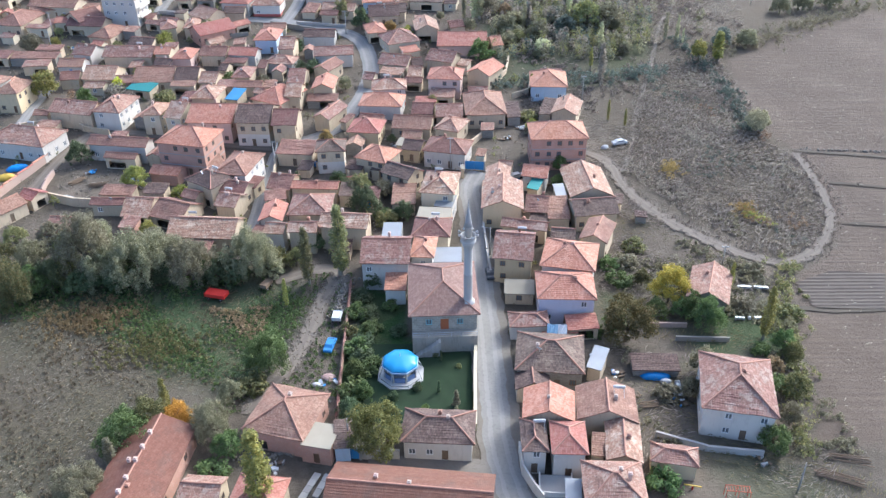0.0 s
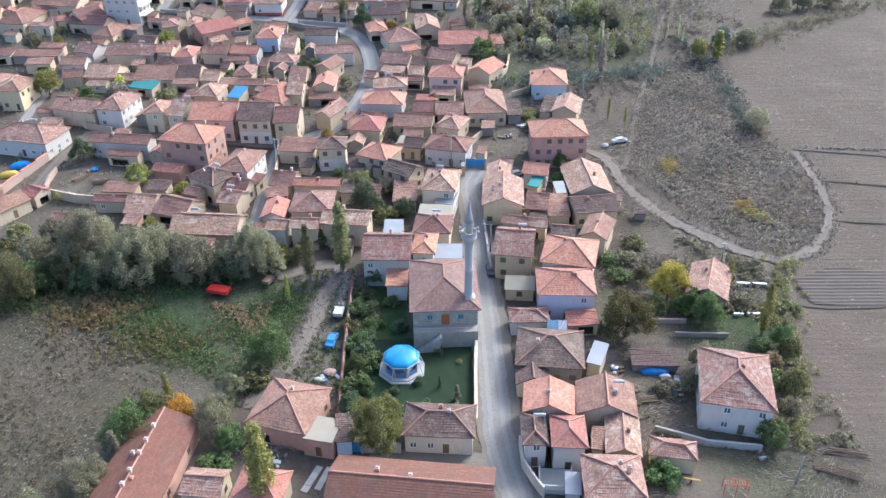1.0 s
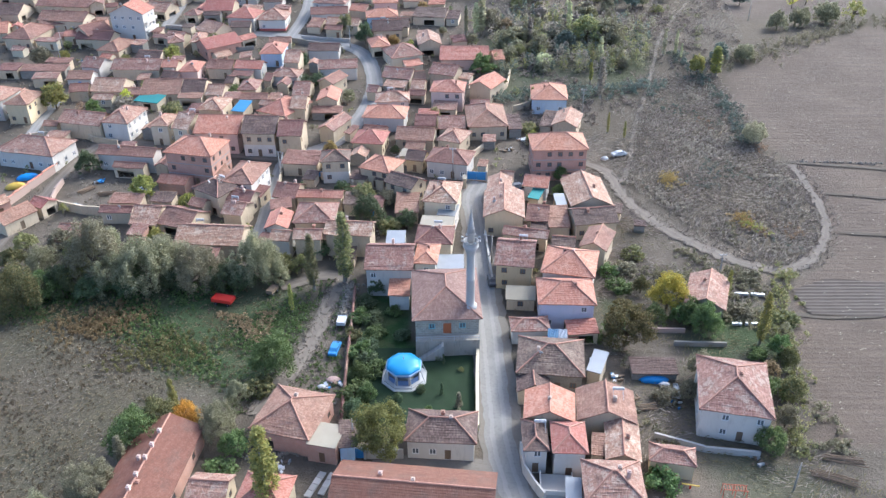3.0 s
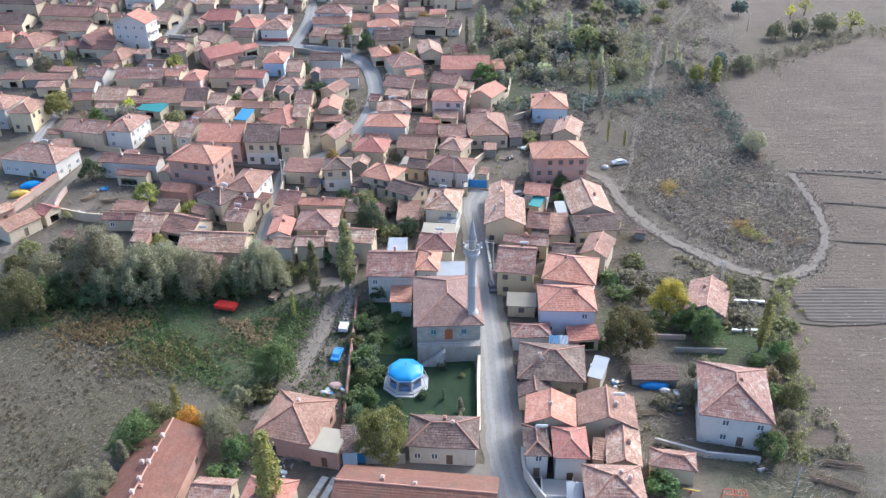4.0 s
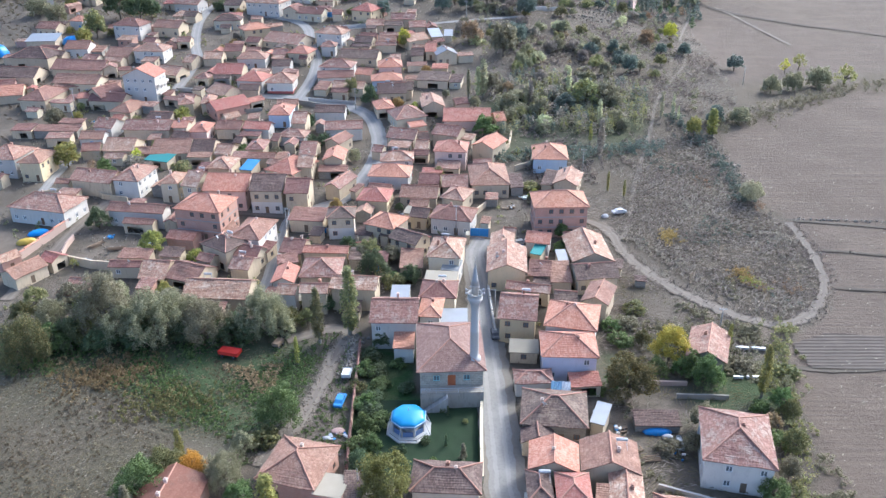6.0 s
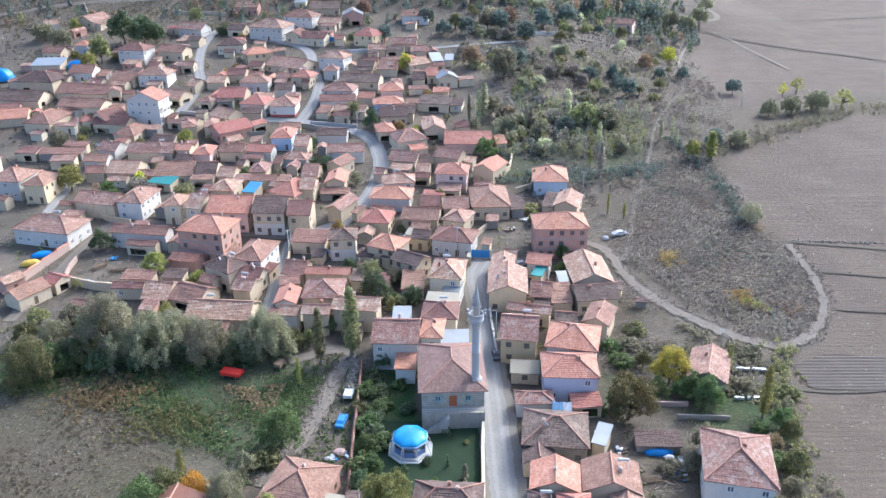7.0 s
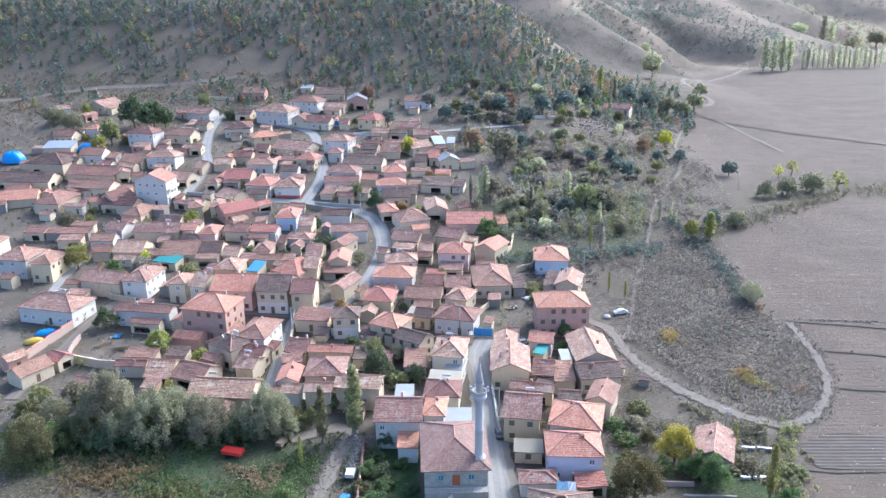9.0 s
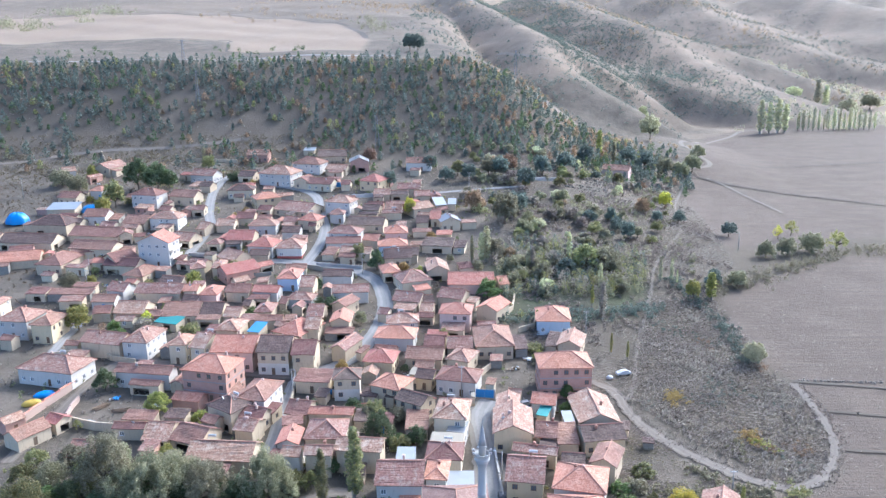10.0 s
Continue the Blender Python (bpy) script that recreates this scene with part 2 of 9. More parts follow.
WALLS = {
    "white": plaster("white_render", (0.59, 0.548, 0.485), amount=0.5, dirt=(0.34, 0.3, 0.26)),
    "tan": plaster("mud_render", (0.56, 0.455, 0.315), amount=0.6, dirt=(0.26, 0.2, 0.15)),
    "cream": plaster("cream_render", (0.62, 0.535, 0.385), amount=0.35),
    "ochre": plaster("ochre_render", (0.60, 0.48, 0.30), amount=0.35),
    "pink": plaster("pink_render", (0.60, 0.44, 0.37), amount=0.3),
    "lavender": plaster("lavender_render", (0.64, 0.62, 0.68), amount=0.2),
    "pale_blue": plaster("pale_blue_render", (0.50, 0.60, 0.70), amount=0.3),
    "stone": bricks("stone_wall", (0.36, 0.33, 0.28), (0.24, 0.22, 0.19), (0.4, 0.38, 0.34), 0.6, 0.32, 0.03, True),
    "brick": bricks("hollow_brick", (0.6, 0.36, 0.275), (0.52, 0.29, 0.215), (0.5, 0.43, 0.36), 0.4, 0.2, 0.015),
}
WALLS["red_white"], WALLS["tan_white"] = WALLS["white"], WALLS["tan"]
GLASS, gnt, gp = nodes_of("window_glass")
gp.inputs["Base Color"].default_value = (0.13, 0.14, 0.15, 1)
gp.inputs["Roughness"].default_value = 0.12
FRAME_W = plain("white_frame", (0.7, 0.7, 0.68), 0.5, var=0.08)
FRAME_T = plain("turquoise_frame", (0.2, 0.42, 0.44), 0.5, var=0.1)
FRAME_B = plain("brown_frame", (0.16, 0.09, 0.05), 0.6)
WOOD = plain("old_wood", (0.2, 0.14, 0.09), 0.85)
DOOR_BLUE = plain("blue_steel", (0.05, 0.23, 0.5), 0.5, var=0.1)
METAL = plain("galvanised", (0.45, 0.47, 0.48), 0.4, 0.6)
WHITE = plain("white_paint", (0.5, 0.5, 0.495), 0.6, var=0.08)
CONCRETE = plain("cast_concrete", (0.38, 0.36, 0.33), 0.9)
STONE_PALE = plain("pale_stone", (0.46, 0.445, 0.42), 0.85, var=0.12)
TARP_BLUE = plain("blue_tarpaulin", (0.02, 0.22, 0.55), 0.45, var=0.12)
DOME_BLUE = plain("blue_dome_paint", (0.05, 0.34, 0.64), 0.3, var=0.12)
TARP_YELLOW = plain("yellow_tarpaulin", (0.62, 0.42, 0.06), 0.6)
RED_PAINT = plain("red_paint", (0.5, 0.03, 0.02), 0.5, var=0.1)
DARK = plain("dark_rubber", (0.02, 0.02, 0.02), 0.8)
BARK = plain("bark", (0.14, 0.11, 0.08), 0.95, grain=5, relief=0.6)
BARK_PALE = plain("pale_bark", (0.32, 0.29, 0.24), 0.95, grain=5, relief=0.5)
LEAF = {
    "green": leafy("green_leaves", (0.082, 0.12, 0.04), (0.185, 0.245, 0.082)),
    "dark": leafy("dark_leaves", (0.075, 0.105, 0.05), (0.155, 0.195, 0.092)),
    # blue-green lifted and blued: hillside haze is put into the leaf colour
    "juniper": leafy("hazed_juniper_leaves", (0.105, 0.13, 0.11), (0.2, 0.235, 0.185)),
    "olive": leafy("olive_leaves", (0.17, 0.175, 0.075), (0.32, 0.315, 0.14), (0.4, 0.34, 0.13)),
    "grey": leafy("willow_leaves", (0.18, 0.17, 0.095), (0.345, 0.32, 0.2)),
    "yellow": leafy("yellow_leaves", (0.42, 0.4, 0.06), (0.75, 0.66, 0.1), (0.3, 0.36, 0.08)),
    "gold": leafy("golden_leaves", (0.5, 0.3, 0.04), (0.78, 0.5, 0.08)),
    "russet": leafy("olive_brown_leaves", (0.095, 0.09, 0.03), (0.205, 0.185, 0.062), (0.27, 0.22, 0.075)),
    "husk": leafy("brown_husks", (0.125, 0.1, 0.058), (0.285, 0.23, 0.145)),
    "maize": leafy("dry_maize_leaves", (0.2, 0.15, 0.065), (0.36, 0.28, 0.125)),
    "weed": leafy("field_weed_leaves", (0.12, 0.13, 0.045), (0.27, 0.26, 0.09)),
    "lime": leafy("yellow_green_leaves", (0.21, 0.215, 0.062), (0.4, 0.385, 0.115), (0.48, 0.41, 0.11)),
    # pale leaf tone with distance haze put into it
    "pale": leafy("hazed_pale_leaves", (0.42, 0.42, 0.24), (0.62, 0.6, 0.37)),
    "rust": leafy("rust_leaves", (0.24, 0.165, 0.1), (0.4, 0.28, 0.17)),
    "dry": leafy("dry_brush", (0.21, 0.178, 0.143), (0.39, 0.335, 0.272)),
    # palest leaves, for far poplars: valley haze is painted into the colour
    "straw": leafy("hazed_straw_leaves", (0.5, 0.48, 0.31), (0.68, 0.65, 0.44)),
    "moss": leafy("moss_leaves", (0.1, 0.105, 0.042), (0.21, 0.21, 0.085), (0.3, 0.25, 0.09)),
    "lawn": leafy("lawn_blades", (0.06, 0.12, 0.03), (0.11, 0.19, 0.055)),
    "amber": leafy("amber_leaves", (0.3, 0.21, 0.08), (0.5, 0.37, 0.14)),
    "stalk": leafy("dry_stalks", (0.09, 0.1, 0.045), (0.26, 0.23, 0.115)),
}


# ---- building helpers ----
def mesh_of(name, bm, mats):
    me = bpy.data.meshes.new(name)
    bm.to_mesh(me)
    bm.free()
    for m in mats if isinstance(mats, (list, tuple)) else [mats]:
        me.materials.append(m)
    return me


def part(name, bm, material, parent, label=""):
    """One mesh object under a thing or a part."""
    ob = new(name, mesh_of(name, bm, material))
    ob.parent = parent
    return tagged(ob, label=label)


def shared(name, me, parent, m, label=""):
    ob = new(name, me)
    ob.parent = parent
    ob.matrix_basis = m
    return tagged(ob, label=label)


def empty(name, m, label, category, group="", kind=""):
    ob = new(name)
    ob.empty_display_size = 0.5
    ob.matrix_basis = m
    return tagged(ob, label, category, group, kind)


def box_in(bm, x, y, z, sx, sy, sz, rz=0.0, mat=0):
    """A box with its base centre at x, y, z."""
    r = bmesh.ops.create_cube(bm, size=1, matrix=Matrix.Translation((x, y, z + sz / 2)) @ Matrix.Rotation(rz, 4, "Z") @ Matrix.Diagonal((sx, sy, sz, 1)))
    for v in r["verts"]:
        for f in v.link_faces:
            f.material_index = mat
    return r["verts"]


def box(x, y, z, sx, sy, sz, rz=0.0, bevel=0.0):
    bm = bmesh.new()
    box_in(bm, x, y, z, sx, sy, sz, rz)
    if bevel:
        bmesh.ops.bevel(bm, geom=bm.edges[:], offset=bevel, segments=2, affect="EDGES")
    return bm


def lathe(profile, n=24, x=0.0, y=0.0, smooth=True):
    """A turned body from (radius, height) pairs."""
    bm = bmesh.new()
    rings = []
    for r, z in profile:
        rings.append([bm.verts.new((x + r * math.cos(2 * math.pi * k / n), y + r * math.sin(2 * math.pi * k / n), z)) for k in range(n)])
    for a, b in zip(rings, rings[1:]):
        for k in range(n):
            f = bm.faces.new((a[k], a[(k + 1) % n], b[(k + 1) % n], b[k]))
            f.smooth = smooth
    bm.faces.new(rings[0][::-1])
    bm.faces.new(rings[-1])
    bmesh.ops.remove_doubles(bm, verts=bm.verts, dist=0.001)
    return bm


def rod_in(bm, a, b, r, n=6):
    a, b = Vector(a), Vector(b)
    q = (b - a).to_track_quat("Z", "Y").to_matrix().to_4x4()
    bmesh.ops.create_cone(bm, cap_ends=True, segments=n, radius1=r, radius2=r, depth=(b - a).length, matrix=Matrix.Translation((a + b) / 2) @ q)


def rod(a, b, r, n=6):
    bm = bmesh.new()
    rod_in(bm, a, b, r, n)
    return bm


# ---- ground ----
def steps(*spans):
    out = []
    for a, b, s in spans:
        out += list(np.arange(a, b, s))
    return np.array(out + [spans[-1][1]])


gx = steps((-3600, -1200, 300), (-1200, -460, 37), (-460, -200, 6.5), (-200, -150, 2.5), (-150, 110, 1.3), (110, 200, 3), (200, 520, 8), (520, 1200, 34), (1200, 3600, 300))
gy = steps((-2400, -200, 275), (-200, 60, 26), (60, 300, 1.3), (300, 450, 2.5), (450, 620, 4.25), (620, 1100, 10), (1100, 2700, 50), (2700, 4600, 190))
GX, GY = np.meshgrid(gx, gy)
GZ = land(GX, GY)


def blotch(x, y, s):
    """A cheap wandering field between about -1 and 1."""
    return (np.sin(x / s + 1.7 * np.sin(y / (1.3 * s))) + np.sin(y / (0.8 * s) + 2.1 * np.sin(x / (1.7 * s) + 1)) + 0.7 * np.sin((x + y) / (0.37 * s))) / 2.7


def inside(x, y, ring, soft=2.0):
    """1 inside a ring of corners, fading over about soft metres at its rim."""
    ins = np.zeros(np.shape(x), bool)
    dist = np.full(np.shape(x), 1e9)
    for (ax, ay), (bx, by) in zip(ring, ring[1:] + ring[:1]):
        crosses = ((ay > y) != (by > y)) & (x < (bx - ax) * (y - ay) / (by - ay + 1e-9) + ax)
        ins ^= crosses
        u = np.clip(((x - ax) * (bx - ax) + (y - ay) * (by - ay)) / ((bx - ax) ** 2 + (by - ay) ** 2), 0, 1)
        dist = np.minimum(dist, np.hypot(x - ax - u * (bx - ax), y - ay - u * (by - ay)))
    return np.where(ins, ss(-soft, soft, dist), ss(-soft, soft, -dist))


FIELD_EDGE = ((90, 60), (101, 58), (119, 63), (133, 66), (148, 72), (156, 83), (165, 86), (182, 86), (200, 88), (209, 86), (234, 84), (261, 87), (275, 105), (290, 122), (312, 158), (330, 190))
SCRUB = [(64, 259), (83, 263), (79, 222), (86, 196), (85, 172), (80, 160), (72, 154), (64, 156), (52, 172), (43, 191), (53, 230)]
PADDOCK = [(-140, 60), (-140, 146), (-87, 147), (-38, 146), (-29, 138), (-33, 113), (-50, 112), (-58, 92), (-62, 60)]
GREEN_TOP = [(-135, 140), (-120, 148), (-38, 147), (-30, 138), (-33, 113), (-42, 112), (-52, 118), (-62, 126), (-75, 132), (-92, 133)]
MEADOW = [(12, 240), (52, 243), (64, 268), (70, 300), (24, 312), (10, 290)]
LAWN = [(-19, 107), (3, 107), (4, 126), (-8, 126), (-10, 142), (-20, 142)]
WX, WY = GX + 1.5 * blotch(GX, GY, 5), GY + 1.5 * blotch(GX + 40, GY, 4)
edge = np.interp(WY, [p[0] for p in FIELD_EDGE], [p[1] for p in FIELD_EDGE])
plough = ss(-1.5, 1.5, WX - edge) * ss(98, 101, WY) * (1 - ss(300, 330, WY - 0.4 * (WX - 150)))
far_field = ss(-4, 4, WX - np.interp(WY, [330, 416, 468, 657, 700], [108, 114, 132, 195, 240])) * ss(322, 340, WY - 0.3 * (WX - 150)) * (1 - ss(690, 705, WY - 0.1 * WX))
plough = np.maximum(plough, far_field)
GARDEN = [(28, 118), (62, 120), (66, 136), (52, 152), (30, 150)]
green = np.maximum.reduce([0.75 * inside(WX, WY, GARDEN, 4) * ss(-0.3, 0.5, blotch(GX, GY, 6)), inside(WX, WY, GREEN_TOP, 6) * (0.82 + 0.18 * blotch(GX, GY, 6)), inside(WX, WY, LAWN, 0.8), 0.6 * inside(WX, WY, MEADOW, 4) * (0.6 + 0.4 * blotch(GX, GY, 7)), 0.16 * inside(WX, WY, PADDOCK, 5) * (0.6 + 0.5 * blotch(GX, GY, 9)), 0.35 * ss(0.3, 0.8, blotch(GX, GY, 14)) * ss(20, 40, GX) * (1 - ss(60, 70, GX)) * (1 - ss(150, 170, GY))])
dry = np.maximum.reduce([inside(WX, WY, SCRUB, 3), inside(WX, WY, PADDOCK, 5) * (1 - 0.8 * inside(WX, WY, GREEN_TOP, 8)), ss(36, 48, WX) * ss(190, 215, WY) * (1 - plough) * (1 - ss(330, 420, WY)) * 0.8, 0.4 * ss(405, 440, WY) * (1 - ss(536, 548, WY)) * (1 - ss(90, 150, WX))])
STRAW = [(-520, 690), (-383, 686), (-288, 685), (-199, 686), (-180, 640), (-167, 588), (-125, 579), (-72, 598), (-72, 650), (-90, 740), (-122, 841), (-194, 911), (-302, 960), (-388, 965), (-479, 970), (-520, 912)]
# straw tone of stubble; on hillside and far slopes it also paints in haze
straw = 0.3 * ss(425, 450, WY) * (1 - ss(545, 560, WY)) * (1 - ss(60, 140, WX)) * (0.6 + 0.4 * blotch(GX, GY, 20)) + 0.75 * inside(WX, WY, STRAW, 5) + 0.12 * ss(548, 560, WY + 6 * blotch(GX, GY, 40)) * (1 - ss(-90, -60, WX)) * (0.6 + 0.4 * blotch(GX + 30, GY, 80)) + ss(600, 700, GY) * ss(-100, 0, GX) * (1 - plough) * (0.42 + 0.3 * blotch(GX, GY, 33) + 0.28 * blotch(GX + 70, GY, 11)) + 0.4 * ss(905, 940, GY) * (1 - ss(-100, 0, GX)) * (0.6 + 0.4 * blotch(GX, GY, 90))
verts = np.stack([GX.ravel(), GY.ravel(), GZ.ravel()], 1)
nx, ny = len(gx), len(gy)
idx = np.arange(nx * ny).reshape(ny, nx)
faces = np.stack([idx[:-1, :-1], idx[:-1, 1:], idx[1:, 1:], idx[1:, :-1]], -1).reshape(-1, 4)
gme = bpy.data.meshes.new("ground")
gme.from_pydata(verts.tolist(), [], faces.tolist())
gme.polygons.foreach_set("use_smooth", np.ones(len(faces), bool))
at = gme.color_attributes.new("cover", "FLOAT_COLOR", "POINT")
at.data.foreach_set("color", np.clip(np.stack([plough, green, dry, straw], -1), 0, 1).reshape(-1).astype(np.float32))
m, nt, p = nodes_of("earth_and_grass")
co = coords(nt)
cov = nt.nodes.new("ShaderNodeVertexColor")
cov.layer_name = "cover"
sep = nt.nodes.new("ShaderNodeSeparateColor")
nt.links.new(cov.outputs[0], sep.inputs[0])
n1, n2, n3 = noise_tex(nt, co, 0.09, 6, 0.6), noise_tex(nt, co, 0.7, 6, 0.7), noise_tex(nt, co, 2.6, 6, 0.8)
n3 = ramp_of(nt, n3, [(0.34, (0, 0, 0)), (0.66, (1, 1, 1))])
n2 = ramp_of(nt, n2, [(0.33, (0, 0, 0)), (0.67, (1, 1, 1))])
n1 = ramp_of(nt, n1, [(0.36, (0, 0, 0)), (0.64, (1, 1, 1))])
n4 = ramp_of(nt, noise_tex(nt, co, 7.0, 4, 0.8), [(0.5, (0, 0, 0)), (0.68, (1, 1, 1))])
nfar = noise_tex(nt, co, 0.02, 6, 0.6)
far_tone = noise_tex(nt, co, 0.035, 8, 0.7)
bare = mix(nt, n1, (0.075, 0.061, 0.045), (0.15, 0.124, 0.094))
moss = ramp_of(nt, noise_tex(nt, co, 0.16, 7, 0.7), [(0.52, (0, 0, 0)), (0.64, (1, 1, 1))])
bare = mix(nt, math_of(nt, "MULTIPLY", moss, 0.6), bare, (0.07, 0.064, 0.042))
bare = mix(nt, ramp_of(nt, n2, [(0.4, (0, 0, 0)), (0.85, (1, 1, 1))]), bare, (0.078, 0.067, 0.048))
bare = mix(nt, math_of(nt, "MULTIPLY", n3, 0.4), bare, (0.18, 0.152, 0.12))
tilt = add(nt, "ShaderNodeMapping")
tilt.inputs["Rotation"].default_value = (0, 0, radians(-6))
tilt.inputs["Scale"].default_value = (0.05, 1.1, 1)
nt.links.new(co, tilt.inputs[0])
furrow = ramp_of(nt, noise_tex(nt, tilt.outputs[0], 1.0, 5, 0.6), [(0.36, (0, 0, 0)), (0.64, (1, 1, 1))])
soil = mix(nt, n1, (0.106, 0.081, 0.059), (0.148, 0.114, 0.084))
soil = mix(nt, math_of(nt, "MULTIPLY", furrow, 0.8), soil, (0.088, 0.068, 0.053))
soil = mix(nt, math_of(nt, "MULTIPLY", n3, 0.35), soil, (0.19, 0.152, 0.12))
grass = mix(nt, n2, (0.022, 0.056, 0.014), (0.048, 0.096, 0.026))
grass = mix(nt, math_of(nt, "MULTIPLY", ramp_of(nt, n1, [(0.5, (0, 0, 0)), (0.7, (1, 1, 1))]), 0.35), grass, (0.1, 0.088, 0.045))
grass = mix(nt, math_of(nt, "MULTIPLY", n3, 0.35), grass, (0.035, 0.045, 0.018))
dryc = mix(nt, n2, (0.075, 0.06, 0.04), (0.145, 0.117, 0.081))
dryc = mix(nt, math_of(nt, "MULTIPLY", n1, 0.5), dryc, (0.125, 0.104, 0.072))
dryc = mix(nt, math_of(nt, "MULTIPLY", n3, 0.55), dryc, (0.07, 0.058, 0.042))
# dry straw colour, lightened to put distance haze into the ground
straw_haze = mix(nt, nfar, (0.25, 0.185, 0.128), (0.32, 0.25, 0.18))
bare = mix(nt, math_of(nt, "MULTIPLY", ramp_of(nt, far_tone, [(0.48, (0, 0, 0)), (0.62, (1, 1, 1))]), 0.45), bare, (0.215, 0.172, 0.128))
col = mix(nt, cov.outputs["Alpha"], bare, straw_haze)
col = mix(nt, sep.outputs[2], col, dryc)
col = mix(nt, sep.outputs[1], col, grass)
soil = mix(nt, math_of(nt, "MULTIPLY", n4, 0.25), soil, (0.22, 0.18, 0.145))
col = mix(nt, sep.outputs[0], col, soil)
col = mix(nt, math_of(nt, "MULTIPLY", n4, 0.12), col, (0.27, 0.24, 0.2))
nt.links.new(col, p.inputs["Base Color"])
p.inputs["Roughness"].default_value = 0.95
p.inputs["Specular IOR Level"].default_value = 0.2
bump(nt, p, math_of(nt, "ADD", math_of(nt, "ADD", n2, math_of(nt, "MULTIPLY", n3, 0.5)), math_of(nt, "MULTIPLY", math_of(nt, "MULTIPLY", furrow, 0.5), sep.outputs[0])), 0.6, 0.25)
gme.materials.append(m)
tagged(new("ground", gme), "bare earth, dry grass and ploughed fields of a valley and its hills", "ground", kind="structure")


def road_mat(name, c1, c2, track):
    m, nt, p = nodes_of(name)
    uv, co = coords(nt, "UV"), coords(nt)
    sepx = nt.nodes.new("ShaderNodeSeparateXYZ")
    nt.links.new(uv, sepx.inputs[0])
    n1, n2 = noise_tex(nt, co, 0.25, 6, 0.6), noise_tex(nt, co, 2.0, 6, 0.7)
    col = mix(nt, n1, c1, c2)
    col = mix(nt, math_of(nt, "MULTIPLY", ramp_of(nt, n2, [(0.48, (0, 0, 0)), (0.7, (1, 1, 1))]), 0.45), col, shade(c1, 0.6))
    # wheel tracks run paler along the way
    off = math_of(nt, "ABSOLUTE", math_of(nt, "SUBTRACT", math_of(nt, "ABSOLUTE", math_of(nt, "SUBTRACT", sepx.outputs[0], 0.5)), 0.22))
    lane = math_of(nt, "MULTIPLY", math_of(nt, "LESS_THAN", math_of(nt, "ADD", off, math_of(nt, "MULTIPLY", n2, 0.1)), 0.13), track)
    col = mix(nt, lane, col, shade(c2, 1.25))
    nt.links.new(col, p.inputs["Base Color"])
    p.inputs["Roughness"].default_value = 0.92
    bump(nt, p, n2, 0.4, 0.05)
    return m


PAVED = road_mat("worn_paving", (0.19, 0.178, 0.163), (0.29, 0.275, 0.252), 0.3)
DIRT = road_mat("pale_dirt", (0.125, 0.102, 0.078), (0.19, 0.158, 0.123), 0.35)


FAINT = road_mat("faint_dirt", (0.12, 0.098, 0.075), (0.175, 0.145, 0.114), 0.3)
VERGE = road_mat("beige_verge", (0.15, 0.13, 0.105), (0.225, 0.198, 0.163), 0.1)
ROAD_LINES = []


def road(name, label, points, width, material, wander=0.0, lift=0.05):
    """A strip laid over the ground along a curve through the points."""
    pts = [Vector((*p, 0)) for p in points]
    line = []
    for i in range(len(pts) - 1):
        p0, p1, p2, p3 = pts[max(i - 1, 0)], pts[i], pts[i + 1], pts[min(i + 2, len(pts) - 1)]
        n = max(2, int((p2 - p1).length / 1.5))
        for k in range(n + (i == len(pts) - 2)):
            t = k / n
            line.append(0.5 * (2 * p1 + (p2 - p0) * t + (2 * p0 - 5 * p1 + 4 * p2 - p3) * t * t + (3 * p1 - p0 - 3 * p2 + p3) * t ** 3))
    ROAD_LINES.extend((c.x, c.y, width / 2) for c in line)
    bm = bmesh.new()
    uvl = bm.loops.layers.uv.new("UVMap")
    rows, run = [], 0.0
    r = random.Random(len(points) * 7 + int(points[0][0]))
    for k, c in enumerate(line):
        d = (line[min(k + 1, len(line) - 1)] - line[max(k - 1, 0)]).normalized()
        side = Vector((d.y, -d.x, 0))
        row = []
        wl, wr = (width / 2 * (1 + wander * r.uniform(-1, 1)) for _ in range(2))
        for f in (-1, -0.5, 0, 0.5, 1):
            q = c + side * (f * (wr if f > 0 else wl))
            row.append(bm.verts.new((q.x, q.y, float(land(q.x, q.y)) + lift)))
        if k:
            run += (c - line[k - 1]).length
        rows.append((row, run))
    for (a, ra), (b, rb) in zip(rows, rows[1:]):
        for j in range(4):
            f = bm.faces.new((a[j], a[j + 1], b[j + 1], b[j]))
            f.smooth = True
            for loop, uvv in zip(f.loops, ((j / 4, ra), ((j + 1) / 4, ra), ((j + 1) / 4, rb), (j / 4, rb))):
                loop[uvl].uv = uvv
    return tagged(new(name, mesh_of(name, bm, material)), label, "road", kind="structure")


road("road_verge", "pale beige dirt verge along the street", ((9.7, 80), (9.7, 87), (7.9, 98), (7.4, 108), (7.0, 119.6), (6.7, 129.4), (6.0, 142.5), (5.5, 154.5), (5.0, 163), (4.6, 172.6), (4.0, 179), (4.8, 185), (6.3, 189.6)), 7.2, VERGE, 0.1, 0.03)
road("road_main", "worn grey paved village street", ((9.5, 80), (9.5, 87), (7.5, 98), (7.1, 108), (6.7, 119.6), (6.4, 129.4), (5.8, 142.5), (5.4, 154.5), (5.0, 163), (4.6, 172.6), (3.8, 179), (4.5, 185), (6.3, 189.6)), 4.7, PAVED, 0.1, 0.06)
road("road_lower", "narrow grey paved lane between houses", ((-46.2, 156), (-46, 168), (-46.4, 178), (-46.6, 188), (-46.8, 199), (-45.3, 204)), 2.8, PAVED, 0.05)
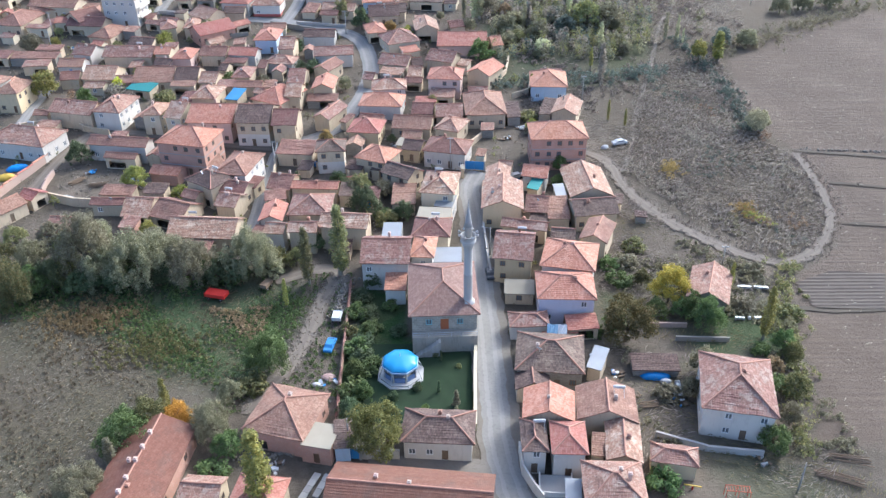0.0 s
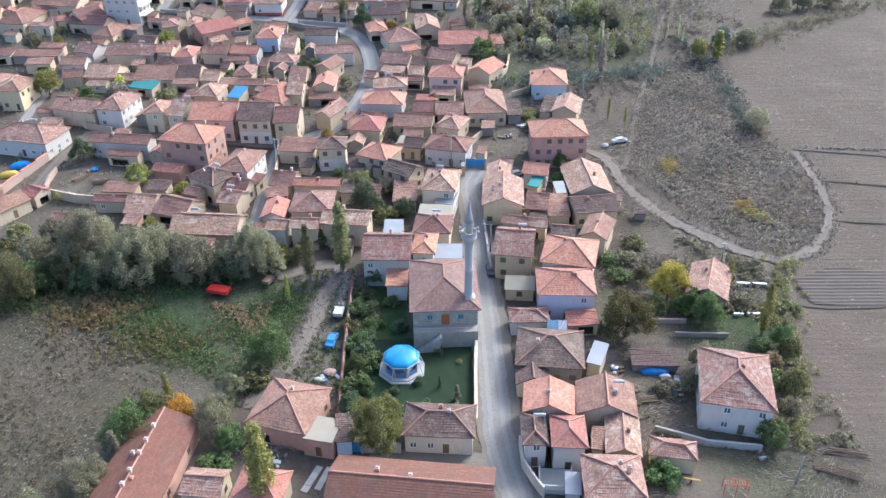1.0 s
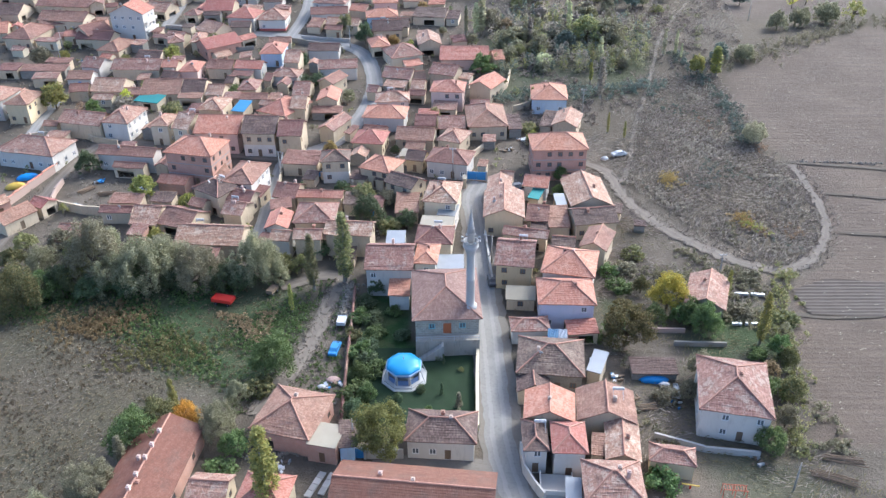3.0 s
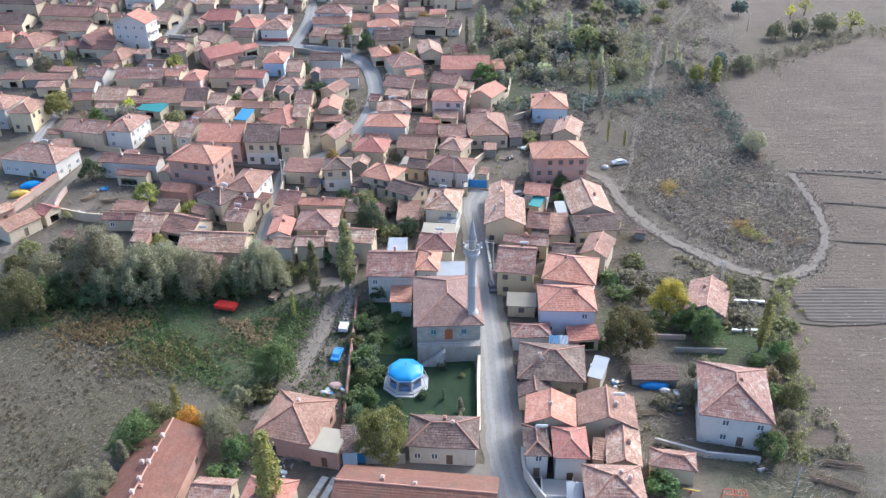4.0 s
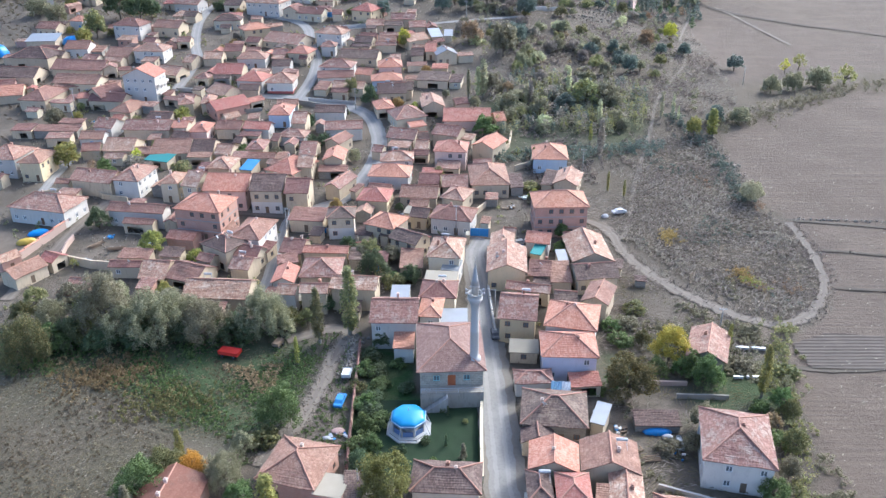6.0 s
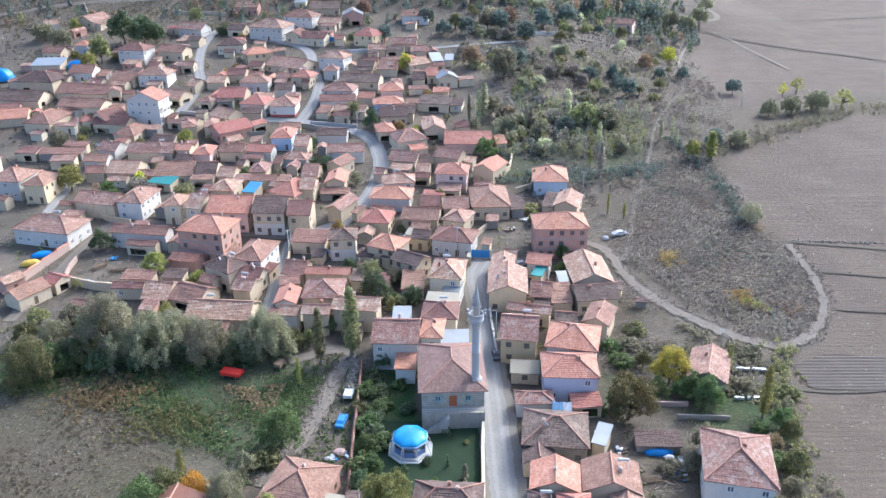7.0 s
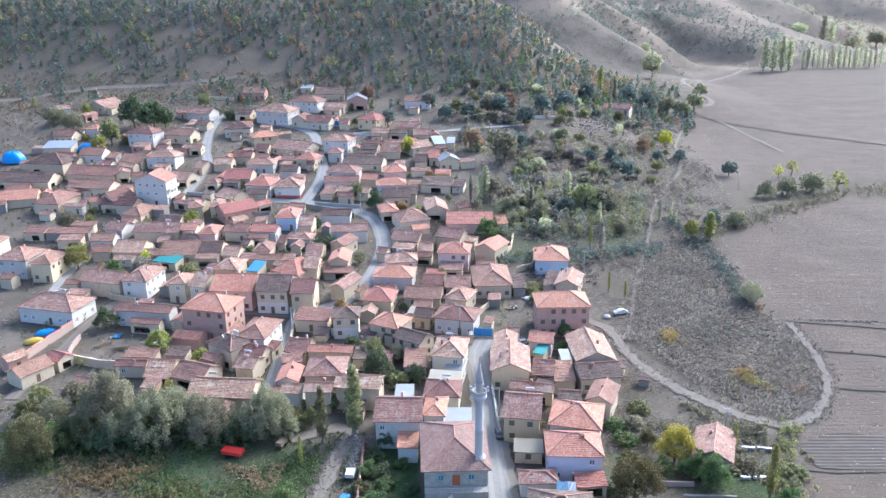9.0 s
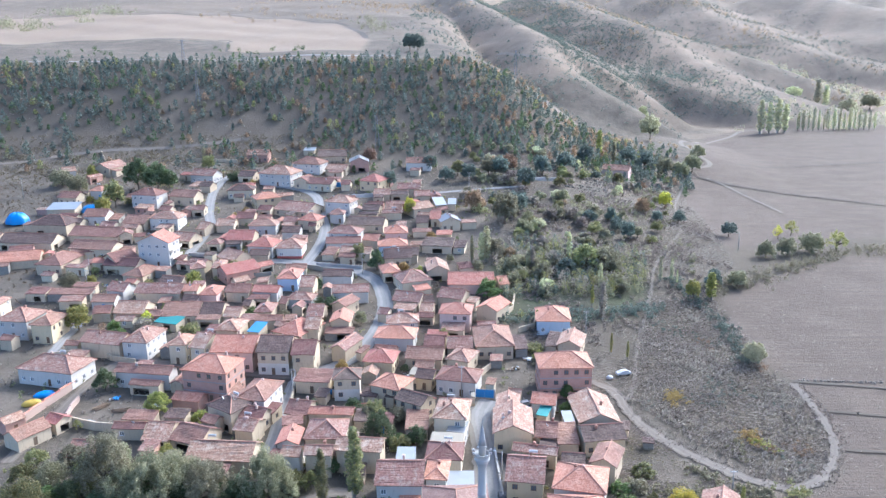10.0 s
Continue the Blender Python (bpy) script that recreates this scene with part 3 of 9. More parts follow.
road("road_upper", "grey paved street winding uphill", ((-47.6, 203.2), (-40.2, 207.1), (-35.4, 211.1), (-32.1, 216.5), (-29.2, 226), (-27, 237.6), (-26.3, 252), (-28, 263.7), (-31.2, 274.1), (-36.6, 280.7), (-43.8, 284.2), (-52.1, 287.1), (-60, 291)), 5.2, PAVED, 0.05)
road("road_west", "grey paved street along the houses", ((-58, 290.6), (-75.5, 293.1), (-91.6, 296.5), (-106.9, 299.9)), 4.0, PAVED, 0.05, 0.07)
road("road_hill", "grey paved street climbing between houses", ((-59.5, 290.8), (-57.3, 307.9), (-57.8, 326), (-63.4, 347.2), (-67.2, 364.7), (-73.4, 374.5), (-84.3, 381.8), (-96, 385.1)), 4.4, PAVED, 0.05, 0.09)
road("road_bend", "grey paved street bending uphill", ((-106.9, 299.5), (-106.5, 317.2), (-107.1, 329.9), (-113, 347.8), (-118, 371.1), (-119, 388.3), (-117.1, 400.1)), 4.2, PAVED, 0.05, 0.06)
road("lane_west", "worn dirt lane beside a tiled wall", ((-104.8, 160), (-103.8, 180), (-103.5, 191), (-102.4, 201), (-99.4, 211.5), (-88, 212.5), (-60, 205), (-47, 203)), 3.2, DIRT, 0.15)
road("lane_northwest", "narrow grey lane between houses", ((-122.4, 208), (-122.4, 215.5), (-123.5, 228), (-123.8, 243)), 3.0, PAVED, 0.08)
road("dirt_track", "pale dirt track round a patch of scrub", ((30, 203), (38.8, 195.3), (41, 184), (43.7, 176), (48.6, 167.5), (55.6, 159.7), (63.5, 153.1), (71.3, 151.3), (78.8, 156.3)), 2.9, DIRT, 0.3)
road("dirt_track", "faint worn track between scrub and field", ((78.4, 155.8), (84.3, 164.5), (87.3, 174), (88.2, 185), (88.1, 199)), 2.0, FAINT, 0.45, 0.06)
road("footpath", "narrow trodden footpath through scrub", ((42, 190), (44, 194), (46.9, 204.5), (49.7, 216.2), (53.2, 228.6), (60.4, 250.7), (66.5, 271.5), (72, 290.5), (81.3, 311.6), (95.3, 344.1), (103, 384.3), (112.4, 415.2), (125, 450)), 1.2, DIRT, 0.35)
road("dirt_lane", "rutted dirt lane beside a garden wall", ((-34, 106), (-32.8, 111.4), (-29.6, 118.1), (-27.8, 126.1), (-26.7, 135), (-25.6, 141.7), (-23.8, 147.6), (-27.7, 149.4), (-32.3, 147.5), (-37, 145)), 3.2, DIRT, 0.2)
road("yard", "trodden pale dirt yard", ((-13, 94), (-8, 94.3), (0, 94), (6.5, 93.5)), 4.4, VERGE, 0.2, 0.035)
road("far_road", "pale road along the foot of the hill", ((-62, 364), (-14.3, 371.8), (8.4, 377.5), (30, 381)), 2.4, PAVED, 0.1)
road("hill_road", "pale dirt road across the hill foot", ((-300, 415), (-239.4, 425.9), (-218.9, 435), (-192.9, 440.8), (-156.1, 443.9), (-120, 452)), 3.0, DIRT, 0.2)
road("ridge_road", "pale road along the top of the wooded slope", ((-330, 541), (-259, 543), (-228, 541), (-183, 542), (-147, 552), (-114, 558), (-45, 561)), 4.0, PAVED, 0.1, 0.12)
road("spur_road", "pale dirt road cut across a dry spur", ((-20, 790), (28, 776), (59, 700), (78, 686), (110, 690)), 4.0, DIRT, 0.2, 0.2)
road("valley_road", "pale dirt road at the edge of the fields", ((108, 470), (125.2, 479.5), (145, 484.4), (151.7, 496), (149, 520), (153.7, 571), (180, 615), (215, 658), (242, 698), (290, 720)), 3.2, DIRT, 0.2)

EDGE = road_mat("weedy_edge", (0.06, 0.048, 0.033), (0.105, 0.084, 0.06), 0.0)
road("field_edge", "dark hedge line along the top of a stubble field", ((-560, 905), (-498, 912), (-479, 970), (-388, 965), (-302, 960), (-194, 911), (-122, 841), (-90, 740), (-76, 674)), 5, EDGE, 0.35, 0.045)
road("field_edge", "weedy strip between fields", ((-383, 686), (-322, 680), (-288, 685), (-199, 686), (-180, 640), (-167, 588)), 2.5, EDGE, 0.5, 0.045)
road("field_edge", "weedy strip between fields", ((-167, 588), (-125, 579), (-72, 598)), 3, EDGE, 0.35, 0.045)
road("field_edge", "weedy bank between ploughed fields", ((136, 463), (152, 447), (176, 428), (212, 400), (250, 372)), 2.2, EDGE, 0.45, 0.12)
road("field_edge", "narrow pale track between ploughed fields", ((140, 462), (148, 440), (155, 385)), 1.6, DIRT, 0.35, 0.045)
road("field_edge", "weedy strip between fields", ((170, 500), (207, 513), (277, 530), (330, 540)), 1.6, EDGE, 0.45, 0.045)
road("field_edge", "weedy strip between fields", ((88.3, 200.2), (98.6, 198.5), (112.4, 195.9), (160, 188)), 1.1, EDGE, 0.5, 0.1)
road("field_edge", "weedy strip between fields", ((67.7, 135.8), (74.5, 134.9), (84.0, 135.2)), 1.2, EDGE, 0.35, 0.045)
road("field_edge", "weedy strip between fields", ((240.4, 678.9), (305.4, 712.3), (364.6, 708.5)), 2, EDGE, 0.35, 0.045)
road("field_edge", "weedy strip between fields", ((-217.3, 366.9), (-206.6, 366.9), (-198.2, 360.7)), 3, EDGE, 0.35, 0.045)
road("field_edge", "weedy dark ridge between ploughed strips", ((91.3, 183.7), (97.3, 182.7), (103.9, 181.4), (154.3, 172.2)), 0.9, EDGE, 0.5, 0.1)
road("field_edge", "weedy dark ridge between ploughed strips", ((87.6, 166.0), (92.4, 165.6), (97.8, 165.0), (138.6, 161.0)), 0.9, EDGE, 0.5, 0.1)


def tilled_strip(name, label, y0, y1, left, right, seed):
    """Freshly turned dark soil: a sheet of long furrows with ragged ends."""
    rng = np.random.default_rng(seed)
    ys = np.arange(y0, y1, 0.22)
    us = np.linspace(0, 1, 60)
    lo = np.interp(ys, [p[0] for p in left], [p[1] for p in left]) + rng.normal(0, 0.35, len(ys))
    U, Y = np.meshgrid(us, ys)
    X = lo[:, None] + (right - lo[:, None]) * U
    Y = Y + 0.10 * np.sin(X / 6) + 0.06 * (X - X.min()) * -0.9
    Z = land(X, Y) + 0.04 + 0.07 * (1 + np.sin(Y * 2 * math.pi / 1.1 + 0.3 * np.sin(X / 5))) + 0.04 * rng.random(X.shape)
    n, m = X.shape
    k = np.arange(n * m).reshape(n, m)
    me = bpy.data.meshes.new(name)
    me.from_pydata(np.stack([X.ravel(), Y.ravel(), Z.ravel()], 1).tolist(), [], np.stack([k[:-1, :-1], k[:-1, 1:], k[1:, 1:], k[1:, :-1]], -1).reshape(-1, 4).tolist())
    me.materials.append(TILLED)
    return tagged(new(name, me), label, "field", kind="structure")


TILLED = plain("turned_soil", (0.105, 0.084, 0.066), 0.95, grain=1.5, var=0.3, relief=0.8)
tilled_strip("field_strip", "freshly turned dark soil with long furrows", 135.8, 148.2, ((135, 70.8), (144, 69.8), (148.5, 78.5)), 136, 4)


# ---- houses ----
WIN_W, WIN_H = 1.15, 1.25


def window_meshes():
    out = {}
    for key, mat in (("white", FRAME_W), ("brown", FRAME_B), ("turquoise", FRAME_T)):
        bm = bmesh.new()
        xs = (-WIN_W / 2, -WIN_W / 2 + 0.13, -0.06, 0.06, WIN_W / 2 - 0.13, WIN_W / 2)
        zs = (0, 0.13, WIN_H - 0.13, WIN_H)
        grid = [[bm.verts.new((x, 0.04, z)) for z in zs] for x in xs]
        for i in range(5):
            for j in range(3):
                if not (j == 1 and i in (1, 3)):
                    bm.faces.new((grid[i][j], grid[i + 1][j], grid[i + 1][j + 1], grid[i][j + 1]))
        ext = bmesh.ops.extrude_face_region(bm, geom=bm.faces[:])
        bmesh.ops.translate(bm, verts=[g for g in ext["geom"] if isinstance(g, bmesh.types.BMVert)], vec=(0, -0.09, 0))
        bmesh.ops.recalc_face_normals(bm, faces=bm.faces[:])
        out[key] = mesh_of("window", bm, mat)
    out["pane"] = mesh_of("pane", box(0, 0.02, 0.06, WIN_W - 0.1, 0.02, WIN_H - 0.12), GLASS)
    for key, mat in (("blue", DOOR_BLUE), ("brown", FRAME_B), ("wood", WOOD)):
        bm = box(0, 0, 0, 1.0, 0.08, 2.05)
        front = [f for f in bm.faces if f.normal.y < -0.9]
        bmesh.ops.inset_region(bm, faces=front, thickness=0.14, depth=-0.03)
        out["door_" + key] = mesh_of("door", bm, mat)
    return out


WIN = window_meshes()
def chimney_mesh(tall, side, mat):
    """A stack with a stepped cap, one closed body."""
    bm = bmesh.new()
    rings = []
    for r, z in ((side, -0.9), (side, tall), (side * 1.3, tall), (side * 1.3, tall + 0.12), (side * 0.7, tall + 0.12), (side * 0.7, tall + 0.3)):
        rings.append([bm.verts.new((r * u, r * v, z)) for u, v in ((-1, -1), (1, -1), (1, 1), (-1, 1))])
    for a, b in zip(rings, rings[1:]):
        for k in range(4):
            bm.faces.new((a[k], a[(k + 1) % 4], b[(k + 1) % 4], b[k]))
    bm.faces.new(rings[-1])
    return mesh_of("chimney", bm, mat)


CHIMNEYS = [chimney_mesh(0.7, 0.24, plaster("chimney_render", (0.5, 0.4, 0.33), amount=0.5)), chimney_mesh(0.7, 0.24, WALLS["pink"]), chimney_mesh(0.6, 0.27, plaster("chimney_brick", (0.4, 0.22, 0.16), amount=0.5))]


def solar_heater_mesh():
    bm = box(0, 0, 0.45, 0.5, 1.9, 0.5, math.pi / 2)
    bmesh.ops.bevel(bm, geom=bm.edges[:], offset=0.12, segments=2, affect="EDGES")
    for x in (-0.8, 0.8):
        rod_in(bm, (x, 0, -0.5), (x, 0, 0.6), 0.03)
        rod_in(bm, (x, 0.1, 0.6), (x, -1.3, -0.5), 0.03)
    return mesh_of("tank", bm, WHITE)


HEATER = solar_heater_mesh()
DISH = lathe([(0.05, -0.12), (0.25, -0.08), (0.42, 0.02), (0.45, 0.06), (0.42, 0.05), (0.2, -0.04), (0.02, -0.08)], 14)
bmesh.ops.rotate(DISH, verts=DISH.verts, cent=(0, 0, 0), matrix=Matrix.Rotation(radians(60), 3, "X"))
rod_in(DISH, (0, 0, -0.7), (0, 0.05, 0), 0.03)
DISH = mesh_of("satellite_dish", DISH, WHITE)


def wall_side(bm, uvl, a, b, z0, z1, floors, holes, lower=None):
    """One side of a house from a to b, with window and door holes cut through and returned inwards. holes: (along, bottom, width, height)."""
    a, b = Vector((*a, 0)), Vector((*b, 0))
    d = (b - a).normalized()
    inw = Vector((-d.y, d.x, 0))
    length = (b - a).length

    def quad(p, q, r, s, mat):
        f = bm.faces.new([bm.verts.new(v) for v in (p, q, r, s)])
        f.material_index = mat
        for loop, w in zip(f.loops, (p, q, r, s)):
            loop[uvl].uv = ((w - a).dot(d) + 0.31 * (w - a).dot(inw), w.z)

    def at(u, z, depth=0.0):
        return a + d * u + inw * depth + Vector((0, 0, z))

    us = sorted({0.0, length, *[h[0] - h[2] / 2 for h in holes], *[h[0] + h[2] / 2 for h in holes]})
    zs = sorted({z0, z1, *[h[1] for h in holes], *[h[1] + h[3] for h in holes], *([lower] if lower else [])})
    for u0, u1 in zip(us, us[1:]):
        for w0, w1 in zip(zs, zs[1:]):
            cu, cz = (u0 + u1) / 2, (w0 + w1) / 2
            if not any(abs(cu - h[0]) < h[2] / 2 and h[1] < cz < h[1] + h[3] for h in holes):
                quad(at(u0, w0), at(u1, w0), at(u1, w1), at(u0, w1), 1 if lower and cz < lower else 0)
    t = 0.22
    for u, z, w, h in holes:
        l, r, o, p = u - w / 2, u + w / 2, z, z + h
        quad(at(l, o), at(l, o, t), at(l, p, t), at(l, p), 0)
        quad(at(r, o, t), at(r, o), at(r, p), at(r, p, t), 0)
        quad(at(l, p), at(l, p, t), at(r, p, t), at(r, p), 0)
        quad(at(l, o, t), at(l, o), at(r, o), at(r, o, t), 0)


def roof_shape(kind, w, d, rise):
    """Corner and ridge points of a roof over a w by d plan, centred, eaves at z 0."""
    x, y = w / 2, d / 2
    if kind == "hip":
        if w >= d:
            r = max(w - d, 0.6) / 2
            pts = [(-x, -y, 0), (x, -y, 0), (x, y, 0), (-x, y, 0), (-r, 0, rise), (r, 0, rise)]
            return pts, [(0, 1, 5, 4), (1, 2, 5), (2, 3, 4, 5), (3, 0, 4)], [(4, 5), (0, 4), (1, 5), (2, 5), (3, 4)]
        r = max(d - w, 0.6) / 2
        pts = [(-x, -y, 0), (x, -y, 0), (x, y, 0), (-x, y, 0), (0, -r, rise), (0, r, rise)]
        return pts, [(0, 1, 4), (1, 2, 5, 4), (2, 3, 5), (3, 0, 4, 5)], [(4, 5), (0, 4), (1, 4), (2, 5), (3, 5)]
    if kind == "gable":
        pts = [(-x, -y, 0), (x, -y, 0), (x, y, 0), (-x, y, 0), (-x, 0, rise), (x, 0, rise)]
        return pts, [(0, 1, 5, 4), (2, 3, 4, 5)], [(4, 5)]
    if kind == "gable_across":
        pts = [(-x, -y, 0), (x, -y, 0), (x, y, 0), (-x, y, 0), (0, -y, rise), (0, y, rise)]
        return pts, [(0, 4, 5, 3), (1, 2, 5, 4)], [(4, 5)]
    back = rise if kind == "lean" else 0.0
    return [(-x, -y, 0), (x, -y, 0), (x, y, back), (-x, y, back)], [(0, 1, 2, 3)], []


TILED = [ROOFS[k] for k in ("orange", "red", "mixed", "dark", "brown", "rust")]


def clip(poly, up, level, above):
    """The part of a flat polygon above or below a level along up."""
    out = []
    sign = 1 if above else -1
    for a, b in zip(poly, poly[1:] + poly[:1]):
        da, db = sign * (a.dot(up) - level), sign * (b.dot(up) - level)
        if da >= 0:
            out.append(a)
        if da * db < 0:
            out.append(a.lerp(b, da / (da - db)))
    return out


def courses(bm, co, nrm, up, pitch=0.4, lap=0.055):
    """Tile courses over a roof slope: overlapping strips, each standing proud at its lower edge."""
    lo, hi = min(c.dot(up) for c in co), max(c.dot(up) for c in co)
    n = max(1, round((hi - lo) / pitch))
    step = (hi - lo) / n
    for k in range(n):
        t0, t1 = lo + k * step, lo + (k + 1) * step
        strip = clip(clip(co, up, t0, True), up, t1, False) if 0 < k < n - 1 else clip(co, up, t1, False) if k == 0 and n > 1 else clip(co, up, t0, True)
        if len(strip) < 3:
            continue
        bm.faces.new([bm.verts.new(c + nrm * lap * (1 - (c.dot(up) - t0) / step)) for c in strip])
        foot = [c for c in strip if abs(c.dot(up) - t0) < 1e-4]
        if len(foot) == 2 and (foot[1] - foot[0]).length > 0.05:
            bm.faces.new([bm.verts.new(c) for c in (foot[0], foot[1], foot[1] + nrm * lap, foot[0] + nrm * lap)])


def roof_mesh(kind, w, d, rise, mat, rnd, old):
    pts, tops, ridges = roof_shape(kind, w, d, rise)
    bm = bmesh.new()
    uvl = bm.loops.layers.uv.new("UVMap")
    thick = 0.16
    sag = 0.10 if old else 0.02
    for face in tops:
        co = [Vector(pts[i]) for i in face]
        nrm = (co[1] - co[0]).cross(co[-1] - co[0]).normalized()
        if nrm.z < 0:
            co.reverse()
            nrm = -nrm
        flat = Vector((nrm.x, nrm.y, 0))
        up = Vector((-flat.x * nrm.z, -flat.y * nrm.z, flat.length_squared)).normalized() if flat.length > 1e-3 else Vector((0, 1, 0))
        across = up.cross(nrm)
        top = [bm.verts.new(c) for c in co]
        if mat in TILED:
            courses(bm, co, nrm, up)
        else:
            bm.faces.new(top)
        low = [bm.verts.new(c - Vector((0, 0, thick))) for c in co]
        bm.faces.new(low[::-1])
        n = len(co)
        for k in range(n):
            bm.faces.new((top[k], low[k], low[(k + 1) % n], top[(k + 1) % n]))
        done = {f for f in bm.faces if f.select}
        for g in bm.faces:
            if g not in done:
                g.select = True
                for loop in g.loops:
                    loop[uvl].uv = (loop.vert.co.dot(across), loop.vert.co.dot(up))
    bmesh.ops.remove_doubles(bm, verts=bm.verts[:], dist=0.004)
    if old:
        bmesh.ops.subdivide_edges(bm, edges=[e for e in bm.edges if e.calc_length() > 2.0], cuts=3, use_grid_fill=True)
        ph = rnd.uniform(0, 9)
        for v in bm.verts:
            v.co += Vector((rnd.uniform(-0.04, 0.04), rnd.uniform(-0.04, 0.04), rnd.uniform(-0.03, 0.03)))
            v.co.z += sag * math.sin(v.co.x * 0.9 + ph) * math.sin(v.co.y * 1.1 + ph * 0.7) - 0.05
    caps = bmesh.new()
    for i, j in ridges:
        a, b = Vector(pts[i]), Vector(pts[j])
        rod_in(caps, a + Vector((0, 0, 0.05)), b + Vector((0, 0, 0.05)), 0.14, 6)
    return mesh_of("roof", bm, mat), (mesh_of("ridge_cap", caps, RIDGE) if ridges else caps.free())


RED_BASE = plaster("red_plinth", (0.4, 0.1, 0.08), amount=0.2)
WORDS_W = {"white": "white-rendered", "tan": "tan mud-rendered", "cream": "cream-rendered", "ochre": "ochre-rendered", "pink": "pale pink rendered", "lavender": "pale lavender rendered", "pale_blue": "pale blue rendered", "stone": "rough stone", "brick": "bare red brick", "red_white": "white and red painted", "tan_white": "tan and white rendered"}
WORDS_R = {"orange": "bright orange tile roof", "red": "red-brown tile roof", "mixed": "patchy weathered tile roof", "dark": "dark old tile roof", "rust": "long rust-red tile roof", "teal": "teal sheet-metal roof", "blue": "blue sheet roof", "white_metal": "pale sheet-metal roof", "concrete": "flat concrete roof"}
count = 0


def house(x, y, rot, w, d, h, kind, roof, wall):
    """A house with its eaves w by d metres at height h over the ground, its front turned rot degrees."""
    global count
    count += 1
    rnd = random.Random(count * 13 + 5)
    c, s = math.cos(radians(rot)), math.sin(radians(rot))
    fx, fy = x + s * d / 2, y - c * d / 2
    z = float(land(fx, fy))
    lows = [float(land(x + c * u - s * v, y + s * u + c * v)) for u in (-w / 2, w / 2) for v in (-d / 2, d / 2)]
    base = min(min(lows), z) - 0.3 - z
    small = h <= 3.05 or w * d < 24
    name, cat = ("shed", "shed") if small else ("house", "house")
    floors = 1 if h < 4.7 else 2 if h < 7.6 else 3
    label = f"{('', 'one-storey ', 'two-storey ', 'three-storey ')[floors if not small else 0]}{WORDS_W[wall]} {'outbuilding' if small else 'house'} with {WORDS_R[roof]}"
    ob = empty(name, pose(x, y, z, 0, 0, rot), label, cat, "village houses" if not small else "village sheds")
    over = 0.45 if not small else 0.25
    if kind == "flat":
        over = 0.05
    a, b = w / 2 - over, d / 2 - over
    bm = bmesh.new()
    uvl = bm.loops.layers.uv.new("UVMap")
    corners = [(-a, -b), (a, -b), (a, b), (-a, b)]
    lower = None
    mats = [WALLS[wall]]
    if wall == "red_white":
        lower, mats = 0.8, [WALLS["white"], RED_BASE]
    elif wall == "tan_white":
        lower, mats = h / 2, [WALLS["tan"], WALLS["white"]]
    trim_kind = "white" if wall in ("white", "lavender", "pale_blue", "cream", "red_white") else "brown"
    spots = []
    fh = h / floors
    rise = {"hip": 0.25 * min(w, d), "gable": 0.25 * min(d, 11), "gable_across": 0.23 * w, "lean": 0.16 * d, "flat": 0.0}[kind]
    for side in range(4):
        p, q = corners[side], corners[(side + 1) % 4]
        length = math.hypot(q[0] - p[0], q[1] - p[1])
        holes = []
        if side in (0, 1) and wall in ("tan", "stone", "brick") and length > 4.5 and h > 2.2 and floors < 3 and rnd.random() < (0.4 if small else 0.2):
            # an open bay for carts and stock
            wide = min(rnd.uniform(2.2, 4.5), length - 1.2)
            holes.append((rnd.uniform(0.6 + wide / 2, length - 0.6 - wide / 2), 0.0, wide, 1.9))
        elif side != 2 or rnd.random() < 0.5:
            n = int(length / (2.6 if not small else 4.2))
            for fl in range(floors):
                sill = fl * fh + min(0.95, fh * 0.32)
                for k in range(n):
                    u = (k + 0.5) * length / n + rnd.uniform(-0.2, 0.2)
                    if length > 2.2 and rnd.random() < (0.3 if small else 0.5 if wall in ("tan", "stone") else 0.72) and sill + WIN_H < h - 0.15:
                        is_door = fl == 0 and side == 0 and k == n // 2 and h > 2.5
                        if is_door:
                            holes.append((u, 0.05, 1.0, 2.05))
                            spots.append((side, p, q, u, 0.05, "door"))
                        else:
                            holes.append((u, sill, WIN_W, WIN_H))
                            spots.append((side, p, q, u, sill, "window"))
        top = h + (rise if kind == "lean" and side == 2 else 0)
        wall_side(bm, uvl, p, q, base, top - 0.02, floors, holes, lower)
    # gable ends and the slanting tops of lean-to sides
    def tri(vs):
        f = bm.faces.new([bm.verts.new(v) for v in vs])
        for loop in f.loops:
            loop[uvl].uv = (loop.vert.co.x + loop.vert.co.y, loop.vert.co.z)
    k = rise * (1 - 2 * over / d) if kind == "gable" else rise * (1 - 2 * over / w)
    up = h - 0.04 + (rise - k) * 0.6
    if kind == "gable":
        tri([(a, -b, h - 0.02), (a, b, h - 0.02), (a, 0, up + k)])
        tri([(-a, b, h - 0.02), (-a, -b, h - 0.02), (-a, 0, up + k)])
    elif kind == "gable_across":
        tri([(-a, -b, h - 0.02), (a, -b, h - 0.02), (0, -b, up + k)])
        tri([(a, b, h - 0.02), (-a, b, h - 0.02), (0, b, up + k)])
    elif kind == "lean":
        tri([(a, -b, h - 0.02), (a, b, h - 0.02), (a, b, h + rise - 0.1)])
        tri([(-a, b, h - 0.02), (-a, -b, h - 0.02), (-a, b, h + rise - 0.1)])
    part("wall", bm, mats, ob)
    if wall == "brick" and floors == 3:
        for fl in (1, 2):
            part("floor_band", box(0, 0, fl * fh - 0.12, 2 * a + 0.06, 2 * b + 0.06, 0.24), CONCRETE, ob)
